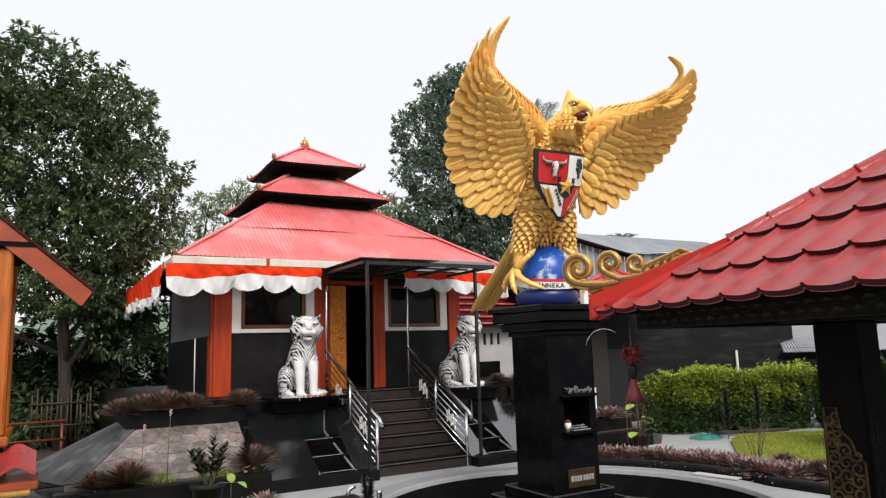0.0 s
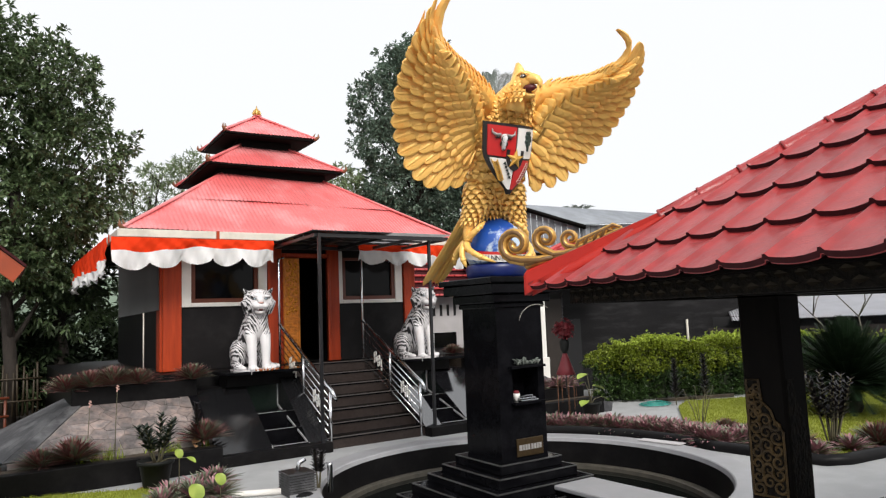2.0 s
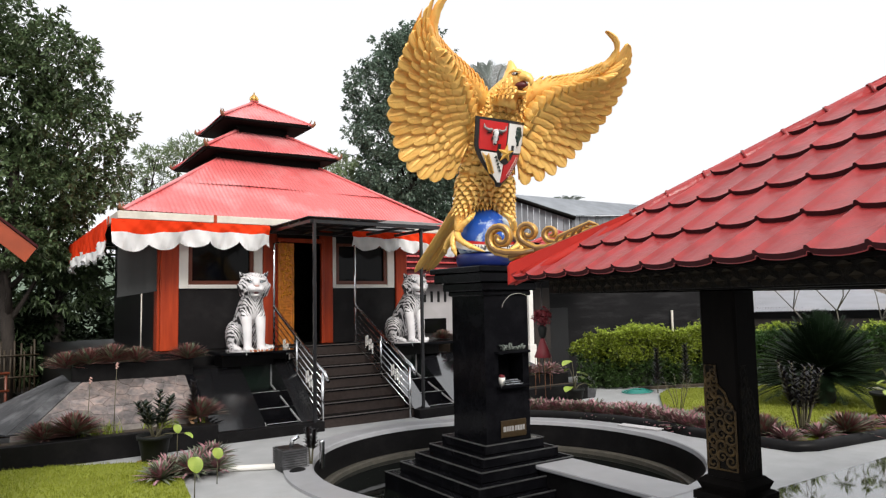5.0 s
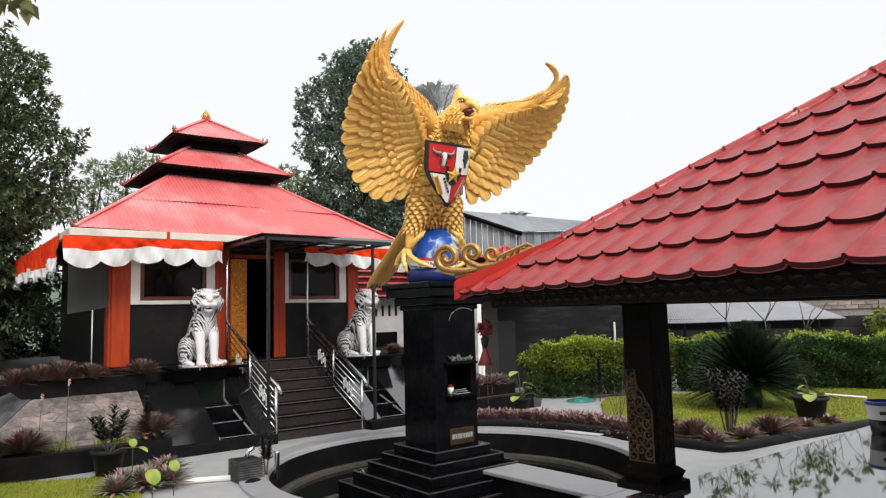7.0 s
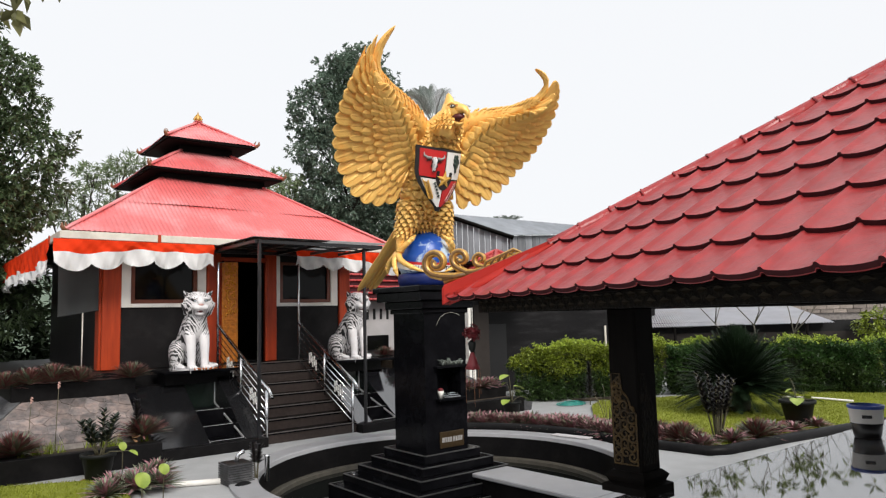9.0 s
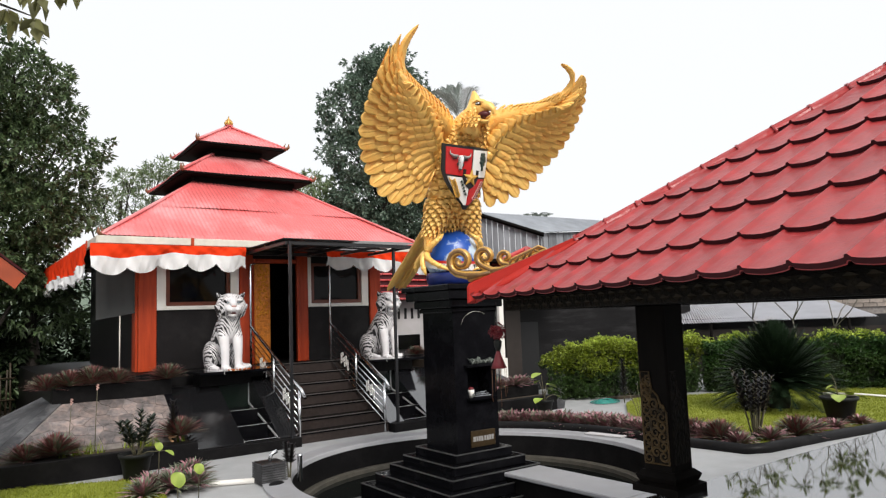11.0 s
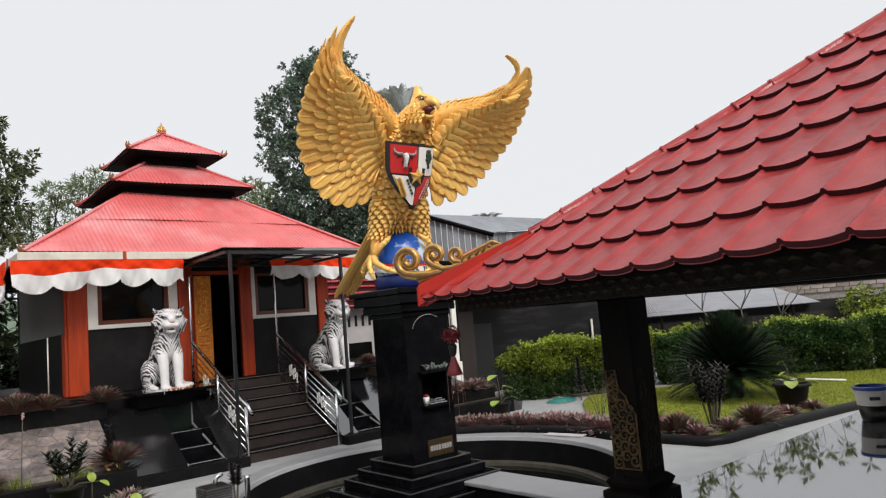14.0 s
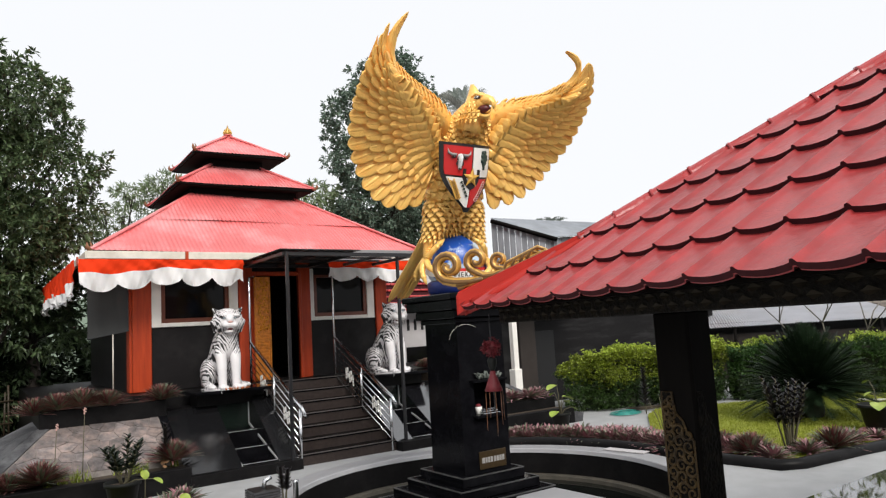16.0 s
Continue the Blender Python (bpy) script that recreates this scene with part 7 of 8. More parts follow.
def tree(name, x, y, trunk, blobs, count, per, length, width, m, label, seed, droop=0.4, bark=None, z=0.0):
    """A tapered trunk with limbs to each blob of the crown, and the leaves in whorls."""
    t = thing(name, x, y, z, label, "tree", "trees")
    tk = Kit()
    pts = [Vector(p[:3]) for p in trunk]
    tk.tube(pts, [p[3] for p in trunk], 10)
    part("trunk", tk, bark or M_BARK, t, "rough grey-brown trunk")
    r = random.Random(seed)
    for b in blobs:
        lk = Kit()
        c = Vector(b[:3])
        f = min(1.0, max(0.25, (c.z - pts[0].z) / max(0.1, pts[-1].z - pts[0].z) * 0.6))
        s = along(pts, f)
        mid = s.lerp(c, 0.5) + Vector((r.uniform(-0.2, 0.2), r.uniform(-0.2, 0.2), -0.12 * (c - s).length))
        lk.tube([s, mid, c], [trunk[-1][3] * 0.9, trunk[-1][3] * 0.6, trunk[-1][3] * 0.25], 6)
        for _ in range(5):
            e = c + Vector((r.uniform(-1, 1) * b[3], r.uniform(-1, 1) * b[4], r.uniform(-0.8, 0.9) * b[5])) * 0.8
            lk.tube([mid.lerp(c, r.uniform(0.2, 1)), c.lerp(e, 0.5) + Vector((0, 0, 0.05)), e], [trunk[-1][3] * 0.3, trunk[-1][3] * 0.18, 0.006], 5)
        part("limb", lk, bark or M_BARK, t)
    p, d = blob_points(blobs, count, seed)
    v, f = leaf_mass(p, d, per, length, width, seed, droop)
    leaf_object("crown", v, f, m, t, "crown of many leaves")
    return t


# dark mango tree beside the house
tree("tree", 0.95, 17.6, ((0, 0, 0, 0.17), (0.05, 0, 1.2, 0.135), (-0.05, 0.1, 2.6, 0.12), (0.1, 0, 4.2, 0.12), (0, 0, 6.0, 0.08)),
     [(-0.5, 0, 6.6, 1.7, 1.5, 1.3), (0.6, -0.3, 7.3, 1.2, 1.2, 1.0), (1.1, -0.2, 5.7, 1.3, 1.3, 1.1), (-1.6, 0.2, 5.2, 1.6, 1.4, 1.2), (0.2, 0, 4.6, 1.7, 1.5, 1.0), (0.95, 0.0, 4.5, 0.95, 1.2, 0.8), (-0.9, 0, 8.0, 1.3, 1.2, 1.1),
      (-2.4, 0, 7.2, 1.5, 1.4, 1.3), (-0.2, -0.2, 3.4, 1.4, 1.2, 0.7), (0.9, 0.3, 3.3, 0.9, 1.0, 0.7), (-2.2, 0, 3.9, 1.4, 1.3, 0.9)], 7000, 9, 0.135, 0.058, M_LEAF_DARK, "large dark-leaved mango tree behind the planter", 3)
tree("tree", 1.9, 18.6, ((0, 0, 0, 0.16), (0.1, 0, 1.5, 0.14), (0.0, 0.1, 2.4, 0.11), (0.1, 0, 3.2, 0.08)),
     [(0.3, 0, 3.0, 0.9, 1.0, 0.5), (-0.7, 0, 3.4, 1.0, 1.0, 0.6), (0.2, -0.2, 2.3, 1.1, 0.9, 0.5)], 520, 8, 0.2, 0.06, M_LEAF_DARK, "slender mango tree with drooping dark leaves", 5)
# tall dense tree behind the eagle
tree("tree", 11.95, 19.0, ((0, 0, 0, 0.3), (0.1, 0, 2.5, 0.25), (0, 0, 5.0, 0.2), (0, 0, 8.0, 0.12), (0.1, 0, 10.4, 0.06)),
     [(0.1, 0, 10.2, 0.9, 0.9, 0.9), (-0.3, -0.1, 9.7, 1.2, 1.2, 0.9), (0.65, -0.1, 9.2, 0.95, 1.1, 1.0), (-1.2, 0.0, 8.5, 1.1, 1.2, 1.0), (0.4, -0.4, 8.2, 1.5, 1.4, 1.2), (-1.0, -0.2, 7.2, 1.3, 1.3, 1.0), (0.9, -0.2, 6.7, 1.4, 1.3, 1.2),
      (-0.6, -0.5, 5.8, 1.6, 1.4, 1.1), (1.2, -0.1, 5.2, 1.3, 1.2, 1.1), (-1.4, 0, 5.0, 1.3, 1.2, 0.9), (0.2, -0.4, 4.2, 1.8, 1.3, 0.9), (-2.0, 0.0, 4.0, 1.2, 1.1, 0.8)], 9500, 8, 0.125, 0.062, M_LEAF_BLUE, "tall dense dark green tree behind the statue", 9, 0.25)
# pale feathery trees between
tree("tree", 4.1, 20.5, ((0, 0, 0, 0.1), (0, 0, 3.0, 0.07), (0.1, 0, 5.5, 0.045)),
     [(0.35, 0, 6.15, 0.55, 0.6, 0.28), (1.2, 0, 6.5, 0.6, 0.6, 0.3), (-0.35, 0, 5.5, 0.5, 0.6, 0.25), (0.5, 0, 5.45, 0.7, 0.7, 0.28), (-0.1, 0, 4.9, 0.7, 0.6, 0.25), (0.9, 0, 4.9, 0.6, 0.6, 0.3), (-0.75, 0, 5.0, 0.35, 0.5, 0.2)], 330, 12, 0.17, 0.035, M_LEAF_PALE, "pale feathery-leaved tree behind the roof", 12, 0.2)
tree("tree", 9.4, 19.5, ((0, 0, 0, 0.1), (0, 0, 3.0, 0.07), (0.1, 0, 5.2, 0.045)),
     [(0.0, 0, 6.1, 0.8, 0.8, 0.5), (-0.6, 0, 5.4, 0.8, 0.7, 0.5), (0.7, 0, 5.4, 0.8, 0.8, 0.5)], 300, 9, 0.22, 0.06, M_LEAF_PALE, "pale-leaved tree behind the red roof", 14, 0.3)


def palm(x, y, z0, height, ways, length, seed, label):
    """A palm; ways: the bearing in degrees and the rise of each frond."""
    t = thing("palm_tree", x, y, z0, label, "palm tree", "trees")
    part("trunk", Kit().tube([(0, 0, 0), (0.1, 0, height * 0.5), (0, 0, height)], [0.16, 0.13, 0.09], 8), M_BARK, t)
    r = random.Random(seed)
    for bearing, rise in ways:
        k = Kit()
        a, el = radians(bearing), radians(rise)
        d = Vector((math.cos(a) * math.cos(el), math.sin(a) * math.cos(el), math.sin(el)))
        pts = [Vector((0, 0, height)) + d * length * q + Vector((0, 0, -0.42 * length * q * q)) for q in (0, 0.2, 0.4, 0.6, 0.8, 1.0)]
        k.tube(pts, [0.022, 0.018, 0.014, 0.011, 0.008, 0.003], 4)
        s = d.cross(Vector((0, 0, 1))).normalized()
        for j in range(40):
            q = 0.2 + 0.8 * j / 40
            p = along(pts, q)
            tan = (along(pts, min(1, q + 0.04)) - p).normalized()
            for sg in (-1, 1):
                ln = 0.42 * math.sin(math.pi * (0.18 + 0.72 * q)) ** 0.6 * r.uniform(0.85, 1.1)
                go = (s * sg * 0.8 + tan * 0.75 + Vector((0, 0, 0.25))).normalized()
                m = p + go * ln * 0.6
                e = m + (go * 0.8 + Vector((0, 0, -0.45))).normalized() * ln * 0.4
                w = tan * 0.009
                k.add([tuple(p - w), tuple(p + w), tuple(m + w * 0.8), tuple(m - w * 0.8), tuple(e)], [(0, 1, 2, 3), (3, 2, 4)])
        part("frond", k, M_PALM, t, "arching feathered frond")


palm(12.55, 15.6, 0, 7.6, ((182, 62), (200, 82), (170, 40), (8, 68), (-12, 52), (30, 40), (250, 55), (100, 60), (330, 80), (195, 52), (186, 72), (165, 66)), 1.85, 3, "slender palm with grey-green feathered fronds behind the statue")
palm(16.4, 16.8, 0, 4.6, tuple((i * 137.5, 25 + (i * 37) % 55) for i in range(13)), 1.3, 8, "palm with arching fronds behind the sheds")

# unseen walls added behind the camera to close the garden and shape the reflected light
for nm, x0, x1, y0, y1 in (("unseen_wall_south", -12, 26, -9.3, -9.0), ("unseen_wall_west", -12.3, -12, -9.3, 16)):
    solo(nm, Kit().box(x0, x1, y0, y1, 0, 1.9), M_PALEWALL, "plain pale wall added unseen behind the camera", "wall", kind="structure")

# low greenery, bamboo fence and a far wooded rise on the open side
# these leaves carry the trees' shade in their dark colour
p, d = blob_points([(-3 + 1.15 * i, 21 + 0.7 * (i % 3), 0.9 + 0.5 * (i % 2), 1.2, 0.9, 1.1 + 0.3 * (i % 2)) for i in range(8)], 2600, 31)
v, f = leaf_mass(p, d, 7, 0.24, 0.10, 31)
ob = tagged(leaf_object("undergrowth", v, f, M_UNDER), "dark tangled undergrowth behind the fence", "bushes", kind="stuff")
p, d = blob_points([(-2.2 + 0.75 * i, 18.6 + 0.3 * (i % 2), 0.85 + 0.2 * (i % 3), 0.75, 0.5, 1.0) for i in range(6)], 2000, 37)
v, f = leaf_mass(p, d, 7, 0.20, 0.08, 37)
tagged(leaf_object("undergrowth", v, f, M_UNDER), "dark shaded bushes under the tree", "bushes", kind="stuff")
p, d = blob_points([(-2.4 + 0.7 * i, 18.2 + 0.3 * (i % 2), 0.5 + 0.15 * (i % 3), 0.5, 0.4, 0.55) for i in range(6)], 420, 33)
v, f = leaf_mass(p, d, 6, 0.30, 0.07, 33)
tagged(leaf_object("undergrowth", v, f, M_LEAF_DARK), "mid-green leafy bushes by the fence", "bushes", kind="stuff")
k = Kit()
for i in range(60):
    a = i * 0.105
    x, y = -60 + 120 * i / 59, 70 + 6 * math.sin(i * 0.7)
    k.ball((x, y, 0.5), (5.0, 4.0, 4.6 + 1.3 * math.sin(i * 1.9)), 9, 6)
solo("far_woods", k, M_FARWOOD, "hazy wooded rise in the distance", "woods", kind="stuff")
fn = thing("bamboo_fence", 0.6, 17.3, 0.25, "low fence of upright bamboo canes", "fence")
for i in range(13):
    x = -0.2 + i * 0.09
    part("cane", Kit().tube([(x, 0, 0), (x + 0.02 * math.sin(i * 3), 0, 0.95 + 0.12 * math.sin(i * 1.7))], 0.022, 6), M_BAMBOO, fn)
for z in (0.3, 0.75):
    part("rail", Kit().tube([(-0.25, -0.03, z), (0.95, -0.03, z)], 0.02, 6), M_BAMBOO, fn)
solo("soil_bed", Kit().prism([(-12, 11.0), (-0.2, 11.0), (0.35, 12.9), (1.69, 12.95), (1.69, 19), (5, 26), (-12, 26)], 0.0, 0.02), M_SOIL, "dark shaded soil under the trees", "ground", kind="structure")
rl = thing("low_rail", 0.0, 13.0, 0.02, "low red-brown timber rail beside the planter", "rail")
part("rail", Kit().tube([(-1.6, 0, 0.95), (0.9, 0, 0.95)], 0.022, 6), M_BROWNFRAME, rl)
part("rail", Kit().tube([(-1.6, 0, 0.68), (0.9, 0, 0.68)], 0.02, 6), M_BROWNFRAME, rl)
for x in (-1.5, -0.7, 0.1, 0.85):
    part("post", Kit().tube([(x, 0.03, 0), (x, 0.03, 0.97)], 0.022, 6), M_BROWNFRAME, rl)

# ---- lawn, kerb and hedge ----


def on_arc(r, a):
    """A place r metres from the pond's middle, a degrees round it."""
    return PX + r * math.cos(radians(a)), PY + r * math.sin(radians(a))


BED = [on_arc(2.93, a) for a in range(-12, 61, 6)] + [on_arc(3.62, a) for a in range(58, -6, -6)] + [(9.55, 6.4), (9.2, 5.4), (9.0, 5.4)]
solo("flower_bed", Kit().prism(BED, 0.004, 0.045), M_SOIL, "dark soil bed between the pond and the lawn", "bed", kind="structure")
LAWN = [(9.06, 5.18), (12.1, 4.75), (18, 3.6), (18.4, 6.5), (15.2, 8.6), (13.9, 9.2), (12.5, 9.85), (11.75, 9.45), (10.6, 8.45), (9.9, 7.5), (9.55, 6.4)]
k = Kit().prism(LAWN, 0.0, 0.05)
solo("lawn", k, M_GRASS, "mown yellow-green lawn inside a dark kerb", "lawn", kind="structure")
r = np.random.default_rng(8)


def inside(px, py, poly):
    hit = np.zeros(len(px), bool)
    for (x0, y0), (x1, y1) in zip(poly, poly[1:] + poly[:1]):
        c = ((y0 > py) != (y1 > py)) & (px < (x1 - x0) * (py - y0) / (y1 - y0 + 1e-12) + x0)
        hit ^= c
    return hit


def grass(poly, count, seed, z, h):
    r = np.random.default_rng(seed)
    q = np.array(poly)
    p = r.uniform(q.min(0), q.max(0), (count, 2))
    p = p[inside(p[:, 0], p[:, 1], poly)]
    n = len(p)
    a = r.uniform(0, 6.28, n)
    hh = h * r.uniform(0.5, 1.2, n)
    w = 0.006
    b = np.stack([p[:, 0], p[:, 1], np.full(n, z)], 1)
    s = np.stack([np.cos(a) * w, np.sin(a) * w, np.zeros(n)], 1)
    t = b + np.stack([r.normal(0, 0.4, n) * hh, r.normal(0, 0.4, n) * hh, hh], 1)
    v = np.stack([b - s, b + s, t], 1).reshape(-1, 3)
    return v, np.arange(3 * n).reshape(-1, 3)


v, f = grass(LAWN, 90000, 4, 0.05, 0.035)
tagged(leaf_object("grass", v, f, M_GRASSBLADE), "short mown grass blades", "grass", kind="stuff")
LAWN2 = [(-2.0, 6.6), (2.3, 7.6), (2.55, 9.35), (2.2, 9.62), (1.3, 10.05), (-2.0, 10.9)]
solo("lawn", Kit().prism(LAWN2, 0.0, 0.04), M_GRASS, "small patch of mown grass by the paving", "lawn", kind="structure")
v, f = grass(LAWN2, 40000, 6, 0.04, 0.035)
tagged(leaf_object("grass", v, f, M_GRASSBLADE), "short mown grass blades", "grass", kind="stuff")
k = Kit().tube([(*on_arc(2.93, a), 0.04) for a in range(60, -13, -6)] + [(8.98, 5.9, 0.04), (9.06, 5.2, 0.04), (9.3, 5.08, 0.04), (10.5, 4.95, 0.04), (12.1, 4.7, 0.04), (15, 4.15, 0.04)], 0.085, 10)
solo("lawn_kerb", k, M_GRANITE_MATT, "rounded black kerb along the lawn", "kerb", kind="structure")
k = Kit().box(-0.9, 0.9, -0.03, 0.03, 0, 0.07, b=0.01)
solo("garden_edging", k, M_BAMBOO, "low timber edging board at the lawn's back", "edging", at=pose(12.9, 9.93, 0.03, 0, 0, -20))
HEDGE = ((11.35, 11.25), (13.0, 10.45), (14.7, 9.55), (16.3, 7.9), (17.6, 6.0), (18.6, 3.6))


def hedge(a, b, h, seed, m, round_end=0.0):
    a, b = Vector((*a, 0)), Vector((*b, 0))
    d = (b - a)
    ln = d.length
    ang = math.degrees(math.atan2(d.y, d.x))
    t = thing("hedge", a.x, a.y, 0, "clipped leafy hedge, yellow-green on top", "hedge", "hedges", turn=ang)
    # near-black filler box: the shade between the leaves is put into its colour
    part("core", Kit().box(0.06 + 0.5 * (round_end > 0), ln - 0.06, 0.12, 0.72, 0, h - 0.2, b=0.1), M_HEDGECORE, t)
    r = np.random.default_rng(seed)
    n = int(ln * 1900)
    face = r.random(n)
    x = r.uniform(0, ln, n)
    bump = 0.06 * np.sin(x * 3.1 + seed) + 0.05 * np.sin(x * 7.3 + 2 * seed) + 0.03 * np.sin(x * 17)
    top = face < 0.36
    zz = r.uniform(0.04, h, n)
    p = np.where(top[:, None], np.stack([x, r.uniform(0.0, 0.85, n), h - 0.06 + bump + r.uniform(-0.12, 0.08, n)], 1),
                 np.stack([x, bump + 0.06 * np.sin(9 * zz + 4 * x) + r.uniform(-0.05, 0.14, n), zz], 1))
    nr = np.where(top[:, None], np.array([[0, -0.2, 1.0]]), np.array([[0, -1.0, 0.25]]))
    p[:, 2] -= round_end * np.clip(1 - x / 0.8, 0, 1) ** 2 * np.clip(p[:, 2] / h, 0, 1)
    # new growth above; below, the hedge's own shade is put into darker leaves
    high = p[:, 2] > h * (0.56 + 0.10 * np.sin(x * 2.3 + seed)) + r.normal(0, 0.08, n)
    for sel, mm, lb in ((high, m, "yellow-green younger leaves"), (~high, M_HEDGE_LOW, "dark glossy lower leaves with the hedge's shade in their colour")):
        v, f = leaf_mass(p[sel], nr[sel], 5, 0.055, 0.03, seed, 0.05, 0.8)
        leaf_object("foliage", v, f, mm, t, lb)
    lw = n // 7
    xs = r.uniform(0.6 if round_end else 0, ln, lw)
    p = np.stack([xs, r.uniform(0, 0.6, lw), h + 0.06 * np.sin(xs * 3.1 + seed) + 0.05 * np.sin(xs * 7.3 + 2 * seed) + r.uniform(-0.06, 0.10, lw) + 0.10 * r.random(lw) ** 6], 1)
    v, f = leaf_mass(p, np.tile([[0, -0.2, 1.0]], (lw, 1)), 4, 0.05, 0.022, seed + 1, 0.0, 0.7)
    tagged(leaf_object("shoot_mass", v, f, M_SHOOT, t, "bright yellow-green new shoots"), kind="stuff")


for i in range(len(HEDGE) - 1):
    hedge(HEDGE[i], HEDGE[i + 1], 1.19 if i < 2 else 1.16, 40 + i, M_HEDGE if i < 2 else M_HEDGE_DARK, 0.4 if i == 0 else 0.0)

# frangipani tree over the lawn
ft = thing("frangipani_tree", 16.9, 8.7, 0, "frangipani tree with bare forking limbs and leaf tufts", "tree", "trees")
fl = []
rf = random.Random(15)


def fork(p, d, ln, rad, depth):
    q = p + d * ln
    mid = p.lerp(q, 0.5) + Vector((rf.uniform(-0.08, 0.08), rf.uniform(-0.08, 0.08), 0.02)) * ln
    fk.tube([p, mid, q], [rad, rad * 0.88, rad * 0.74], 6)
    if depth == 0:
        fl.append(q)
        return
    for j in range(3 if depth > 2 else 2):
        side = Vector((rf.uniform(-1, 1), rf.uniform(-1, 1), rf.uniform(-0.25, 0.75)))
        fork(q, (d * 0.75 + side * 0.75).normalized(), ln * rf.uniform(0.66, 0.86), rad * 0.72, depth - 1)


for lean in ((-0.5, -0.4, 0.9), (0.3, -0.9, 0.8), (-0.3, 0.5, 0.9)):
    fk = Kit()
    fork(Vector((0, 0, 0.5)), Vector(lean).normalized(), 1.35, 0.020, 4)
    part("limb", fk, M_PALEBARK, ft, "smooth grey forking limb")
part("trunk", Kit().tube([(0.05, 0.05, 0), (0, 0, 0.55)], [0.13, 0.10], 8), M_PALEBARK, ft)
v, f = leaf_mass([tuple(p) for p in fl[::2]], [(0, 0, 0.6)] * len(fl[::2]), 9, 0.22, 0.07, 5, 0.1, 0.9)
leaf_object("leaves", v, f, M_FRANGI, ft, "tufts of long leaves")

# an overhanging branch from a small tree beside the path
tb = thing("tree", -0.75, 2.36, -0.08, "small tree beside the path with a low leafy branch", "tree", "trees")
part("trunk", Kit().tube([(0, 0, 0), (-0.05, 0, 2.2), (-0.15, 0.05, 3.8)], [0.085, 0.065, 0.04], 8), M_BARK, tb)
bk = Kit().tube([(-0.05, 0, 2.63), (0.4, 0.05, 3.0), (0.9, 0.03, 3.16), (1.40, -0.02, 3.15)], [0.03, 0.02, 0.01, 0.003], 6)
bk.tube([(0.85, 0.05, 3.13), (1.1, 0.05, 3.11), (1.26, 0.06, 3.08)], [0.01, 0.006, 0.002], 5)
part("branch", bk, M_BARK, tb)
pp = [(0.8 + 0.052 * i, 0.03 * math.sin(i * 2.2), 3.16 + 0.025 * math.sin(i * 1.3)) for i in range(12)] + [(1.02 + 0.04 * i, 0.05 + 0.02 * math.sin(i * 3), 3.118 - 0.008 * i) for i in range(7)]
v, f = leaf_mass(pp, [(0, 0, -0.5)] * len(pp), 6, 0.076, 0.033, 71, 0.8, 0.8)
leaf_object("leaves", v, f, M_LEAF_WARM, tb, "olive-green oval leaves")
p, d = blob_points([(-0.4, 0.15, 3.95, 0.6, 0.6, 0.45), (-0.75, -0.3, 3.65, 0.5, 0.5, 0.35)], 300, 72)
v, f = leaf_mass(p, d, 6, 0.075, 0.03, 72, 0.5)
leaf_object("crown", v, f, M_LEAF_WARM, tb)

# ---- pond furniture ----
br = thing("footbridge", 6.21, 5.75, 0.0, "pale grey slab footbridge from the rim to the pedestal", "footbridge", kind="structure", turn=2.0)
part("deck", Kit().box(-0.30, 0.29, -1.02, 1.45, 0.0, 0.05, b=0.01), M_COPING, br, "pale grey slab")
part("support", Kit().box(-0.26, 0.22, -0.92, 1.0, -0.62, 0.0), M_GRANITE_MATT, br)
k = Kit().lathe([(0.05, 0), (0.05, 0.14), (0.075, 0.16), (0.08, 0.19), (0.06, 0.23), (0.02, 0.25)], 12)
solo("pond_lamp", k, M_WHITE, "small white lamp standing in the pond", "lamp", at=pose(8.65, 7.54, -0.46) @ Matrix.Diagonal((0.6, 0.6, 0.7, 1)))
bx = thing("pump_box", 3.62, 8.28, 0, "dark slatted pump box with pipe and plants at the rim", "pump box")
part("body", Kit().box(-0.15, 0.15, -0.15, 0.15, 0, 0.26, b=0.01), M_BLACKPAINT, bx)
for i in range(9):
    for a, b, c, d in ((-0.165, 0.165, -0.165, -0.152), (-0.165, -0.152, -0.15, 0.165)):
        part("slat", Kit().box(a, b, c, d, 0.01 + 0.028 * i, 0.027 + 0.028 * i), M_GREYSLAB, bx)
part("pipe", Kit().tube([(0.0, 0.0, 0.26), (0.02, 0, 0.34), (0.09, -0.02, 0.38)], 0.028, 8), M_STEEL, bx, "grey pipe elbow")
k = Kit().tube([(-1.25, 0.55, 0.035), (-0.6, 0.28, 0.035), (0, 0, 0.035)], 0.035, 10)
solo("white_pipe", k, M_WHITE, "white plastic pipe lying on the paving", "pipe", at=pose(3.46, 8.38, 0))
leaf_spike("dark_spire_plant", 3.85, 8.22, 0.0, 0.5, 50, 0.11, 0.04, M_DARKLEAF, "small dark-leaved spire plant beside the pump", 2, 0.06, "spire plants")
k = Kit().lathe([(0.03, 0), (0.032, 0.3), (0.04, 0.32), (0.0, 0.33)], 10)
solo("grey_post_pipe", k, M_STEEL, "short grey pipe beside the pond rim", "pipe", at=pose(3.94, 8.10, 0))
k = Kit().ball((0, 0, 0.02), (0.12, 0.08, 0.05), 14, 8)
solo("rim_stone", k, M_GRANITE_MATT, "rounded grey stone on the pond rim", "stone", at=pose(3.60, 8.02, 0, 0, 0, 20))
k = Kit().box(-0.33, 0.33, -0.09, 0.09, 0, 0.012)
solo("white_board", k, M_PALEWALL, "thin white board lying on the pond rim", "board", at=pose(8.68, 7.33, 0.045, 0, 0, -80))
k = Kit()
